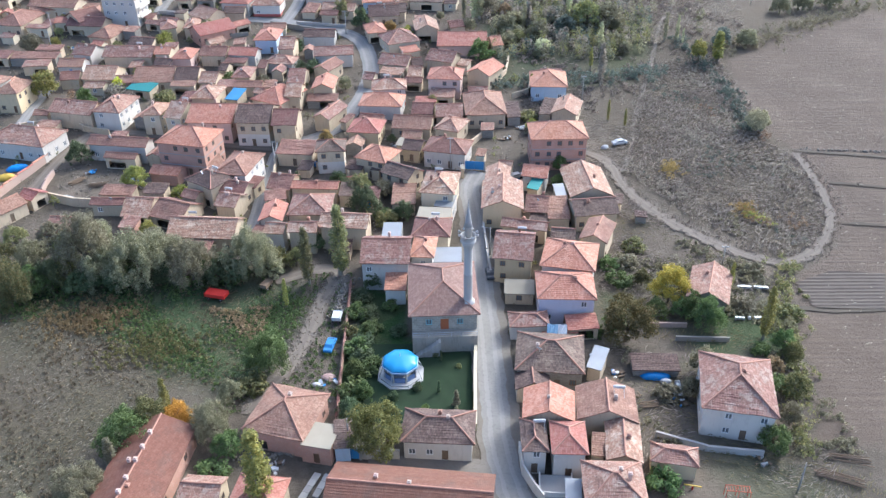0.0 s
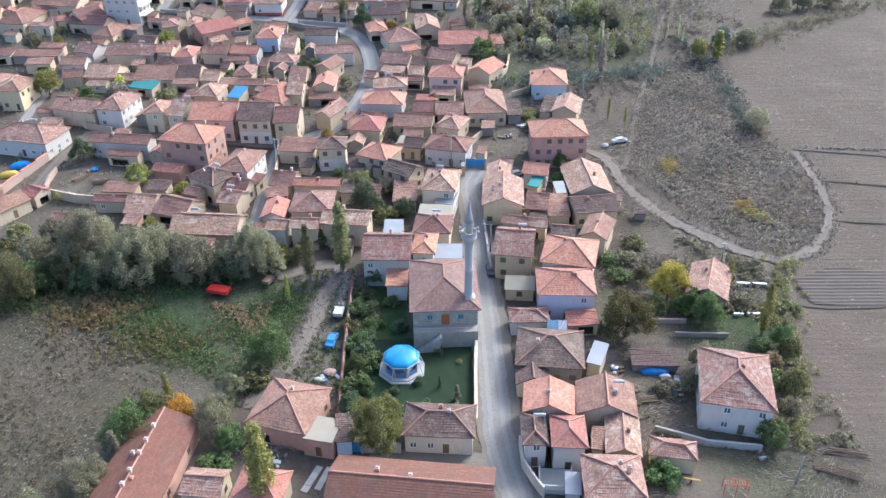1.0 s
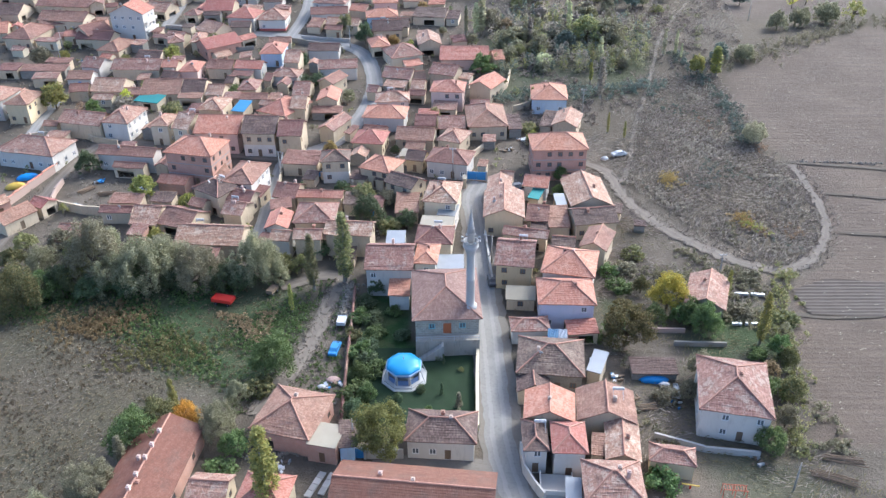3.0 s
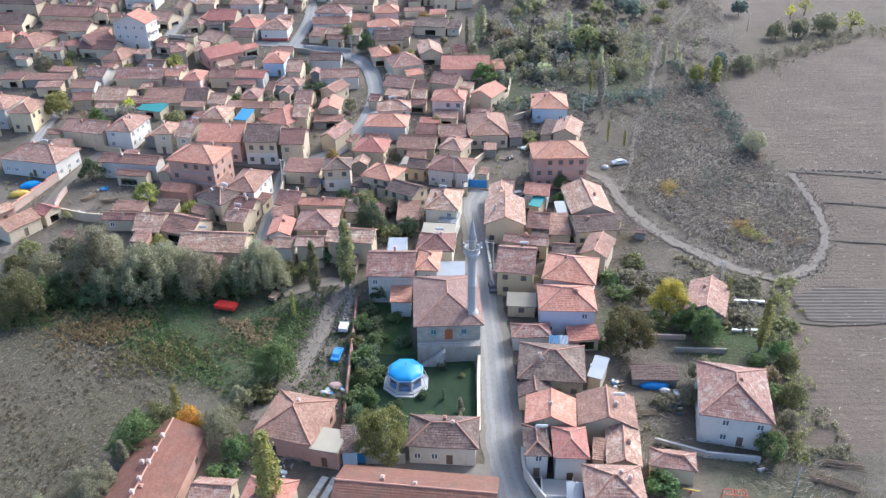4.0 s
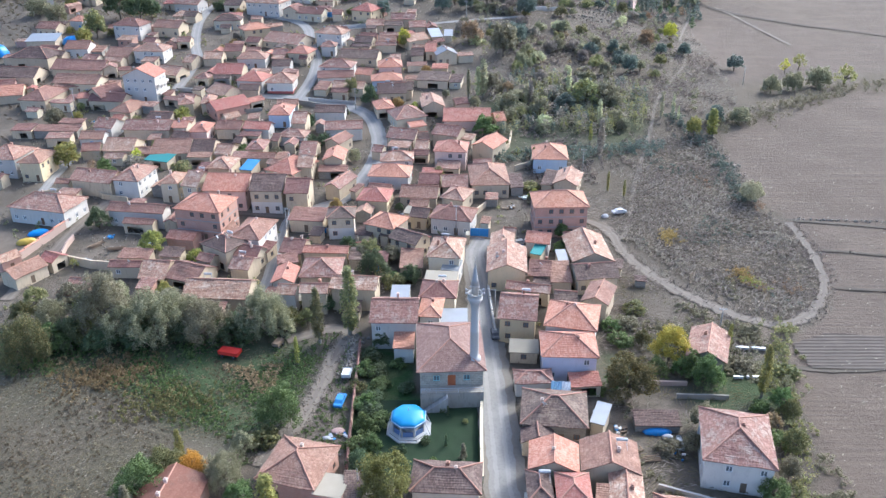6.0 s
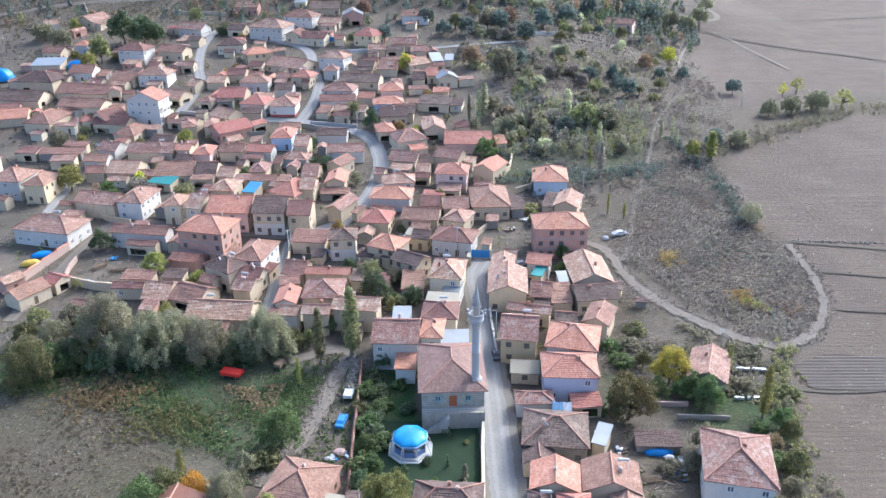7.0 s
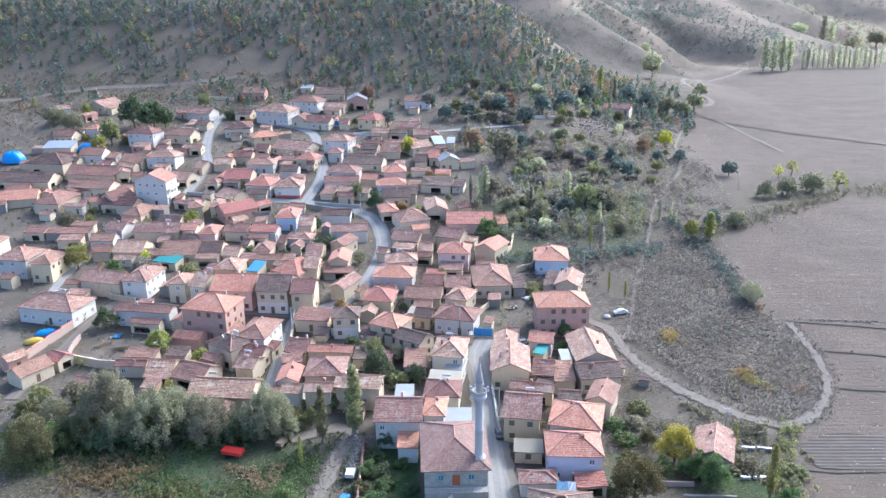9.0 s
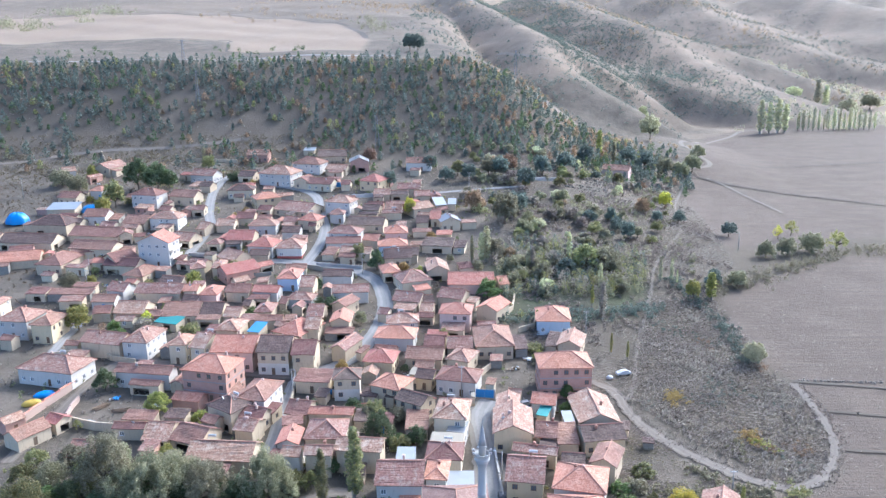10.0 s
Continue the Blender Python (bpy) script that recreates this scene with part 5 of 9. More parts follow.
house(-126.6, 360.1, -13, 12.9, 9.3, 4, "gable", "red", "tan")
house(-18.6, 360.8, 8, 7.4, 7.4, 3.5, "gable", "mixed", "tan")
house(-180.2, 361.0, -9, 10.0, 8.4, 3.5, "gable", "red", "tan")
house(-37.0, 364.2, -2, 7.8, 7.8, 3, "gable", "mixed", "tan")
house(-170.0, 368.3, -13, 7.0, 7.0, 4, "hip", "orange", "white")
house(-103.4, 369.4, 5, 12.4, 8.9, 4, "hip", "dark", "cream")
house(-25.0, 371.0, -2, 11.0, 7.9, 3.5, "gable", "mixed", "tan")
house(-121.9, 377.3, -14, 6.6, 6.6, 3, "gable", "dark", "tan")
house(-55.5, 378.7, -2, 4.6, 6.1, 3, "gable", "red", "tan")
house(-42.2, 379.0, -26, 10.9, 10.9, 5, "hip", "orange", "ochre")
house(-67.3, 379.6, -15, 13.1, 8.8, 3.5, "gable", "red", "cream")
house(-75.9, 382.4, -22, 8.6, 8.6, 4, "gable_across", "red", "tan")
house(-89.2, 389.5, -17, 17.9, 12.9, 6, "hip", "mixed", "white")
house(-127.0, 393.2, -16, 13.3, 9.6, 4, "gable", "mixed", "white")
house(-105.8, 393.4, -13, 8.5, 8.5, 3, "gable", "dark", "tan")
house(-200.3, 402.3, 29, 6.6, 6.6, 3, "gable", "mixed", "white")
house(-63.1, 403.9, -11, 11.0, 8.0, 3, "gable", "mixed", "tan")
house(-181.1, 408.2, 72, 14.7, 10.6, 3, "gable", "mixed", "tan")
house(-77.7, 408.2, -15, 15.7, 11.3, 5, "hip", "red", "white")
house(-53.1, 410.9, 8, 10.3, 10.3, 5, "gable_across", "white_metal", "brick")
house(-22.2, 411.5, -2, 13.6, 8.7, 4, "gable", "red", "white")
house(-68.9, 426.7, 5, 15.4, 11.1, 3.5, "gable", "dark", "tan")
house(-108.7, 427.4, -2, 11.9, 8.5, 4, "gable", "red", "brick")
house(83.9, 436.4, -23, 15.0, 8.7, 4, "gable", "red", "pink")
house(-83.0, 436.7, -3, 6.2, 6.2, 2.5, "lean", "white_metal", "tan")
# lean-to sheds and barns in the yards
house(42.4, 167.2, -8, 2.8, 2.2, 1.7, "lean", "dark", "stone")
house(-132.3, 254.3, 4, 8.2, 4.4, 2.9, "lean", "mixed", "tan")
house(-126.7, 367.3, -13, 9.0, 4.4, 2.9, "lean", "mixed", "stone")
house(-81.1, 360.9, 30, 7.2, 3.4, 3.1, "gable", "mixed", "stone")
house(-127.6, 378.9, -14, 5.0, 7.9, 2.7, "lean", "mixed", "tan")
house(-96.3, 292.4, -14, 4.0, 3.5, 3.1, "lean", "dark", "cream")
house(-185.8, 345.9, 4, 6.2, 3.4, 2.5, "lean", "mixed", "brick")
house(-121.3, 344.3, -1, 4.7, 5.5, 2.5, "gable_across", "dark", "brick")
house(-88.0, 164.6, -6, 6.8, 4.4, 2.3, "gable", "mixed", "tan")
house(-45.5, 342.9, -10, 3.6, 3.6, 3.1, "gable_across", "mixed", "tan")
house(-63.1, 385.7, -15, 6.8, 5.0, 2.9, "lean", "mixed", "brick")
house(-175.5, 350.9, 4, 7.4, 3.3, 2.3, "gable", "mixed", "tan")
house(-72.5, 222.6, -7, 6.9, 4.6, 2.3, "lean", "orange", "tan")
house(-3.4, 230.4, -6, 7.2, 5.2, 2.9, "lean", "mixed", "tan")
house(-90.2, 304.0, -1, 6.5, 4.0, 2.9, "gable", "dark", "stone")
house(-5.3, 333.2, 12, 4.7, 3.3, 2.5, "lean", "mixed", "tan")
house(-8.9, 344.1, 12, 4.8, 4.0, 2.3, "lean", "red", "tan")
house(-21.4, 352.0, 38, 5.1, 4.2, 2.7, "lean", "orange", "stone")
house(-108.3, 239.6, -4, 6.4, 4.4, 2.3, "gable", "mixed", "cream")
house(-72.8, 163.3, -5, 3.9, 4.2, 2.5, "lean", "mixed", "brick")
house(-164.3, 367.0, -13, 4.6, 6.9, 2.3, "gable_across", "red", "brick")
house(-69.1, 255.5, -8, 7.0, 3.6, 2.9, "lean", "red", "tan")
house(-140.0, 364.0, -13, 4.4, 4.2, 2.3, "lean", "orange", "tan")
house(-102.1, 376.7, 5, 6.4, 5.1, 2.9, "lean", "orange", "tan")
house(-38.2, 358.1, -2, 4.8, 4.3, 3.1, "lean", "dark", "tan")
house(0.6, 282.5, 14, 5.4, 5.5, 2.3, "lean", "red", "tan")
house(-0.3, 243.6, -6, 5.0, 3.2, 2.9, "lean", "red", "brick")
house(-4.4, 247.8, -21, 3.7, 4.4, 2.3, "gable_across", "red", "stone")
house(-25.8, 324.4, -1, 4.4, 6.1, 2.5, "lean", "mixed", "tan")
house(-65.7, 311.3, -5, 6.2, 3.8, 2.3, "lean", "mixed", "brick")
house(-52.7, 218.6, -3, 4.6, 4.8, 2.9, "lean", "mixed", "tan")
house(-77.5, 330.9, -11, 4.6, 5.1, 2.3, "gable_across", "orange", "tan")
house(-43.5, 290.2, -8, 6.4, 4.0, 3.1, "gable", "red", "tan")
house(-150.5, 275.9, -12, 5.0, 3.6, 2.3, "gable", "mixed", "cream")
house(-71.1, 270.2, 5, 4.0, 4.4, 2.3, "lean", "mixed", "tan")
house(-12.4, 361.5, 8, 4.8, 7.9, 3.1, "gable_across", "red", "brick")
house(-148.6, 326.2, -12, 6.8, 5.3, 2.3, "gable", "mixed", "cream")
house(-7.6, 314.3, -4, 6.4, 4.9, 2.7, "lean", "orange", "tan")
house(-182.2, 326.4, -8, 5.1, 3.9, 2.9, "lean", "mixed", "tan")
house(-81.2, 238.2, -1, 7.6, 3.3, 2.9, "lean", "red", "tan")
house(-137.0, 395.3, -16, 6.9, 4.4, 2.9, "lean", "orange", "tan")
house(-147.0, 260.7, -1, 7.2, 5.4, 2.9, "lean", "red", "tan")
house(-100.7, 254.2, -3, 3.9, 4.6, 2.5, "lean", "mixed", "stone")
house(-140.7, 286.7, -2, 4.3, 5.0, 2.3, "lean", "red", "tan")
house(-131.1, 313.2, 18, 4.7, 3.7, 2.5, "gable", "red", "tan")
house(-54.4, 249.3, -8, 3.9, 5.1, 2.9, "gable_across", "mixed", "tan")
house(-81.2, 221.3, -5, 5.8, 4.3, 2.9, "gable", "red", "stone")
house(-74.1, 336.8, -27, 3.9, 4.0, 3.1, "lean", "dark", "tan")
house(-16.8, 335.0, -1, 5.3, 3.6, 2.7, "gable", "mixed", "stone")
house(-104.7, 399.8, -13, 5.5, 4.2, 2.7, "lean", "dark", "stone")
house(-151.6, 361.1, -13, 5.5, 4.3, 2.9, "gable", "mixed", "stone")
house(2.2, 326.8, 12, 6.6, 3.7, 2.9, "lean", "mixed", "tan")
house(-109.9, 278.9, -13, 5.1, 4.0, 2.9, "lean", "mixed", "stone")
house(-80.4, 171.6, -2, 8.0, 3.6, 3.1, "gable", "red", "cream")
house(-54.8, 152.1, -4, 6.5, 4.9, 3.1, "lean", "red", "tan")
house(-76.6, 308.4, -10, 8.2, 5.1, 3.1, "lean", "mixed", "cream")
house(-16.7, 317.8, 4, 8.0, 4.0, 2.3, "lean", "red", "cream")
house(3.0, 252.7, -21, 3.8, 4.3, 2.9, "lean", "mixed", "cream")
house(29.5, 245.5, -3, 6.7, 4.5, 2.7, "lean", "red", "stone")
house(-175.6, 402.4, 72, 5.0, 3.3, 2.7, "lean", "red", "tan")
house(-23.7, 401.1, -10, 5.3, 4.2, 2.7, "lean", "mixed", "tan")
house(-28.9, 363.5, -2, 8.3, 5.3, 2.9, "gable", "dark", "tan")
house(-70.9, 186.6, -13, 7.9, 5.0, 2.7, "gable", "orange", "brick")
house(26.2, 221.3, -16, 3.5, 8.9, 2.5, "lean", "dark", "tan")
house(-85.2, 397.9, -17, 4.2, 5.4, 2.5, "lean", "mixed", "stone")
house(-32.4, 161.2, 0, 5.6, 3.4, 2.3, "lean", "mixed", "tan")
house(-134.7, 241.0, -8, 3.9, 5.0, 2.7, "gable_across", "mixed", "tan")
house(-19.7, 175.2, -4, 4.8, 4.7, 2.7, "lean", "red", "tan")
house(-19.1, 246.7, -16, 7.3, 4.6, 3.1, "lean", "mixed", "stone")
house(-142.7, 281.2, -8, 8.5, 3.3, 3.1, "lean", "mixed", "cream")
house(-40.9, 338.1, -10, 8.6, 3.8, 2.5, "lean", "dark", "tan")
house(-177.8, 367.0, -9, 4.9, 4.0, 2.5, "lean", "dark", "tan")
house(-171.9, 298.5, 15, 8.7, 5.5, 2.9, "gable", "red", "brick")
house(-171.1, 282.8, 15, 4.6, 3.9, 3.1, "gable", "red", "stone")
house(-1.2, 302.4, -9, 4.8, 7.6, 2.5, "lean", "dark", "cream")
house(-116.0, 219.5, -7, 4.6, 3.4, 2.7, "gable", "red", "tan")
house(16.3, 219.7, 3, 3.9, 8.3, 2.5, "lean", "dark", "stone")
house(-136.3, 337.5, -12, 4.9, 5.1, 2.9, "lean", "dark", "brick")
house(-123.8, 322.4, -6, 6.0, 5.3, 2.9, "lean", "mixed", "tan")
house(-111.0, 174.6, 56, 5.4, 4.2, 3.1, "gable", "mixed", "brick")
house(-132.3, 352.3, -18, 3.8, 3.8, 2.7, "lean", "mixed", "tan")
house(-77.4, 230.1, -7, 4.2, 5.4, 2.5, "lean", "red", "brick")
house(-50.9, 296.6, -10, 5.1, 8.0, 2.3, "lean", "red", "tan")
house(-11.0, 205.3, -7, 5.3, 4.3, 2.7, "gable", "red", "tan")
house(-73.4, 283.0, 41, 5.7, 4.4, 2.9, "gable", "orange", "tan")
house(-107.0, 290.8, -8, 3.6, 4.0, 2.3, "lean", "red", "tan")
house(-63.3, 397.8, -11, 7.6, 3.8, 2.7, "gable", "mixed", "tan")
house(-25.3, 176.1, -3, 3.3, 5.2, 3.1, "lean", "dark", "tan")
house(-71.0, 177.3, -5, 5.5, 4.2, 2.9, "lean", "dark", "tan")
house(-182.9, 391.9, 65, 8.2, 3.4, 2.9, "gable", "mixed", "brick")
house(-98.7, 332.4, -1, 4.1, 5.2, 2.9, "gable_across", "orange", "tan")
house(-61.3, 281.7, 5, 7.7, 4.8, 2.3, "gable", "red", "cream")
house(-141.2, 346.5, -13, 7.6, 5.5, 3.1, "lean", "mixed", "brick")
house(-27.1, 318.5, 5, 7.5, 3.5, 3.1, "lean", "red", "tan")
house(-170.3, 337.0, -12, 9.0, 3.3, 2.7, "gable", "red", "cream")
house(30.5, 187.5, 4, 8.2, 3.7, 2.5, "gable", "mixed", "tan")
house(-11.3, 338.5, -1, 4.1, 3.7, 3.1, "gable", "red", "tan")
house(-56.7, 232.6, -27, 3.7, 3.7, 3.1, "gable", "mixed", "stone")
house(-84.7, 193.7, -8, 8.7, 3.3, 2.9, "gable", "red", "tan")
house(-32.6, 198.8, 4, 3.8, 5.3, 2.5, "lean", "mixed", "cream")
house(-55.1, 237.7, -1, 3.8, 4.4, 2.9, "lean", "red", "tan")
house(-91.3, 372.7, -3, 5.1, 3.8, 2.7, "gable", "mixed", "tan")
house(-38.2, 229.2, -1, 9.0, 4.2, 2.3, "lean", "red", "stone")
house(-159.7, 295.2, 15, 3.7, 3.8, 2.5, "gable_across", "orange", "tan")
house(-79.4, 271.0, 41, 5.8, 4.7, 2.3, "gable", "mixed", "tan")
house(-18.4, 303.2, -9, 4.7, 3.9, 2.7, "lean", "red", "tan")
house(-21.9, 380.6, -6, 4.3, 4.3, 2.9, "lean", "mixed", "cream")
house(-47.2, 263.9, 1, 3.2, 4.2, 2.9, "gable_across", "mixed", "stone")
house(14.7, 157.0, -14, 4.2, 3.6, 3.1, "gable", "mixed", "tan")
house(-119.5, 313.0, -17, 3.2, 8.8, 2.5, "gable_across", "red", "tan")
house(-92.4, 340.4, -1, 4.6, 3.8, 2.9, "lean", "mixed", "tan")
house(-111.6, 212.7, -5, 5.9, 3.6, 2.5, "lean", "mixed", "tan")
house(-8.1, 225.7, -5, 6.1, 3.2, 3.1, "lean", "orange", "tan")
house(-117.3, 268.6, -15, 4.3, 3.8, 2.9, "gable", "orange", "cream")
house(-10.2, 186.2, -32, 4.8, 3.3, 2.5, "gable", "orange", "tan")
house(-96.3, 312.4, -1, 4.1, 8.7, 2.3, "gable_across", "orange", "stone")
house(-103.1, 362.7, 5, 4.7, 4.2, 2.3, "gable", "dark", "tan")
house(-149.2, 335.3, -1, 4.8, 6.8, 2.3, "lean", "red", "stone")
house(-30.5, 338.1, -1, 8.8, 4.1, 3.1, "gable", "mixed", "tan")
house(-22.7, 215.8, -11, 6.8, 4.3, 2.5, "gable", "red", "brick")
house(-25.7, 201.1, -8, 4.5, 4.9, 2.7, "gable_across", "mixed", "stone")
house(-123.9, 336.9, -6, 3.8, 4.1, 2.7, "lean", "red", "cream")
house(-2.0, 183.0, -1, 6.5, 3.2, 2.5, "lean", "orange", "tan")
house(-134.8, 363.1, -13, 4.2, 3.5, 2.3, "lean", "mixed", "brick")
house(-104.1, 285.7, -13, 5.7, 3.3, 2.3, "gable", "mixed", "tan")
house(-51.4, 356.5, -14, 5.6, 5.2, 3.1, "gable", "red", "brick")
house(-132.3, 265.1, -1, 8.4, 3.9, 3.1, "lean", "red", "tan")
house(-11.4, 286.7, 7, 4.8, 3.4, 2.7, "lean", "mixed", "brick")
house(-89.7, 204.7, -8, 4.3, 5.3, 2.5, "lean", "mixed", "tan")
house(-38.6, 349.9, -10, 7.2, 4.6, 2.5, "gable", "red", "brick")
house(6.9, 232.7, 3, 5.9, 4.8, 2.7, "gable", "mixed", "cream")
house(-100.0, 241.7, 1, 5.4, 5.2, 3.1, "gable", "mixed", "brick")
house(-62.5, 220.5, -3, 7.5, 3.5, 2.3, "lean", "mixed", "tan")
house(-130.8, 299.5, -9, 5.2, 3.9, 2.5, "lean", "red", "brick")
house(-47.6, 318.4, -9, 5.0, 3.7, 3.1, "gable", "mixed", "tan")
house(-86.7, 217.1, -5, 4.3, 4.6, 2.9, "gable_across", "mixed", "stone")
house(-76.3, 197.1, -8, 3.8, 7.3, 2.7, "gable_across", "mixed", "tan")
house(-72.7, 324.7, -11, 5.3, 3.5, 2.7, "lean", "mixed", "stone")
house(-84.5, 333.0, 4, 6.2, 4.2, 2.9, "gable", "red", "tan")
house(-12.2, 240.8, -7, 5.5, 4.1, 2.7, "gable", "red", "tan")
house(-29.6, 349.3, -1, 8.8, 3.7, 3.1, "gable", "mixed", "brick")
house(-190.7, 313.1, -9, 8.4, 4.8, 3.1, "gable", "mixed", "tan")
house(-137.0, 222.6, -14, 4.7, 3.9, 3.1, "gable", "red", "tan")
house(-14.4, 262.4, 22, 5.9, 4.6, 2.9, "lean", "orange", "cream")
house(-68.3, 237.9, -1, 5.0, 4.3, 3.1, "lean", "mixed", "tan")
house(-93.1, 266.1, -1, 4.4, 5.3, 2.7, "lean", "mixed", "tan")
house(-137.9, 322.5, -12, 7.6, 4.9, 2.9, "gable", "mixed", "tan")
house(-168.5, 374.3, -13, 6.6, 5.1, 2.7, "gable", "mixed", "tan")
house(9.0, 210.2, -4, 3.6, 3.7, 2.3, "lean", "mixed", "stone")
house(-36.5, 384.5, -26, 5.5, 3.8, 3.1, "lean", "dark", "brick")


# ---- mosque, minaret, fountain house and garden ----
def mosque():
    ob = empty("mosque", pose(-1.95, 132.3, 0, 0, 0, 3), "stone village mosque with hipped red tile roof on a concrete podium", "mosque")
    w, d, floor, eave = 13.0, 17.3, 3.6, 7.3
    a, b = w / 2 - 0.6, d / 2 - 0.6
    bm = bmesh.new()
    uvl = bm.loops.layers.uv.new("UVMap")
    corners = [(-a, -b), (a, -b), (a, b), (-a, b)]
    spots = []
    for side in range(4):
        p, q = corners[side], corners[(side + 1) % 4]
        L = math.hypot(q[0] - p[0], q[1] - p[1])
        holes = []
        if side == 0:
            holes = [(L * 0.26, floor + 1.2, WIN_W, WIN_H), (L * 0.74, floor + 1.2, WIN_W, WIN_H), (L * 0.5, floor + 0.1, 1.5, 2.4)]
            spots += [(0, p, q, L * 0.26, floor + 1.2, "w"), (0, p, q, L * 0.74, floor + 1.2, "w"), (0, p, q, L * 0.5, floor + 0.1, "d")]
        else:
            for k in range(4):
                u = (k + 0.5) * L / 4
                holes.append((u, floor + 1.2, WIN_W, WIN_H))
                spots.append((side, p, q, u, floor + 1.2, "w"))
        wall_side(bm, uvl, p, q, -0.4, eave, 1, holes)
    part("wall", bm, bricks("mosque_stone", (0.52, 0.47, 0.37), (0.3, 0.28, 0.23), (0.58, 0.54, 0.46), 0.8, 0.42, 0.05, True), ob, "coursed pale stone walls")
    rnd = random.Random(4)
    rm, cm = roof_mesh("hip", w, d, 3.0, ROOFS["brown"], rnd, False)
    top = shared("roof", rm, ob, pose(0, 0, eave))
    shared("ridge_cap", cm, top, pose(0, 0, 0))
    for side, p, q, u, zz, what in spots:
        L = math.hypot(q[0] - p[0], q[1] - p[1])
        m = pose(p[0] + (q[0] - p[0]) * u / L, p[1] + (q[1] - p[1]) * u / L, zz, 0, 0, side * 90) @ pose(0, 0.12, 0)
        if what == "w":
            win = shared("window", WIN["turquoise"], ob, m)
            shared("pane", WIN["pane"], win, pose(0, 0, 0))
    dm = box(0, 0, 0, 1.5, 0.1, 2.4)
    bmesh.ops.inset_region(dm, faces=[f for f in dm.faces if f.normal.y < -0.9], thickness=0.16, depth=-0.04)
    door = part("door", dm, plain("varnished_wood", (0.42, 0.13, 0.05), 0.5), ob, "varnished orange-brown wooden door")
    door.matrix_basis = pose(0, -b + 0.12, floor + 0.1)
    part("podium", box(0, -b - 1.05, -0.4, 2 * a, 2.1, floor + 0.4), plaster("stained_podium", (0.33, 0.3, 0.25), amount=0.6, dirt=(0.13, 0.11, 0.09)), ob, "stained concrete podium")
    for k in range(11):
        st = part("stair", box(-1.0 - 0.42 * k, -b - 2.75, -0.3, 0.42, 1.25, floor + 0.3 - 0.32 * (k + 1)), CONCRETE, ob)
    for x in (-a + 0.1, -a / 2, 1.2, a / 2, a - 0.1):
        part("post", rod((x, -b - 2.0, floor), (x, -b - 2.0, floor + 0.95), 0.05), METAL, ob)
    for z in (0.5, 0.93):
        part("rail", rod((-a + 0.1, -b - 2.0, floor + z), (a - 0.1, -b - 2.0, floor + z), 0.04), METAL, ob)


MINARET_STONE = bricks("minaret_stone", (0.47, 0.455, 0.425), (0.4, 0.385, 0.36), (0.52, 0.505, 0.475), 0.6, 0.4, 0.02)


def minaret():
    ob = empty("minaret", pose(2.75, 127.0, 0), "slender pale stone minaret with one balcony and pointed cap", "minaret")
    part("shaft", lathe([(1.0, -0.3), (1.0, 7.6), (1.25, 7.7), (1.25, 8.3), (0.86, 8.5), (0.8, 9.2), (0.78, 14), (0.8, 14.05), (0.8, 14.2), (0.76, 14.25), (0.74, 19.0), (0.8, 19.4), (0.95, 19.9), (1.1, 20.4), (1.3, 20.9)], 16), MINARET_STONE, ob)
    bal = part("balcony", lathe([(1.3, 20.9), (1.42, 21.0), (1.42, 21.15), (1.35, 21.2), (1.35, 22.1), (1.42, 22.15), (1.42, 22.25), (1.22, 22.25), (1.22, 21.2), (0.6, 21.2)], 16), MINARET_STONE, ob)
    for k in range(8):
        th = 2 * math.pi * (k + 0.5) / 8
        sp = lathe([(0.06, 0), (0.1, 0.12), (0.16, 0.3), (0.26, 0.42), (0.27, 0.45), (0.05, 0.4)], 10)
        o = part("loudspeaker", sp, WHITE, bal, "white horn loudspeaker")
        o.matrix_basis = Matrix.Translation((1.35 * math.cos(th), 1.35 * math.sin(th), 22.55)) @ Matrix.Rotation(th, 4, "Z") @ Matrix.Rotation(radians(90), 4, "Y")
    part("upper_shaft", lathe([(0.66, 21.2), (0.62, 23.6), (0.74, 23.7), (0.74, 23.95)], 16), MINARET_STONE, ob)
    part("cap", lathe([(0.76, 23.95), (0.55, 25.0), (0.3, 26.6), (0.08, 27.9), (0.02, 28.0)], 16), plain("lead_grey", (0.4, 0.4, 0.395), 0.6, 0.1), ob, "grey pointed lead cap")
    part("finial", lathe([(0.03, 27.9), (0.1, 28.2), (0.03, 28.4), (0.08, 28.6), (0.02, 28.8), (0.02, 29.4)], 8), METAL, ob)


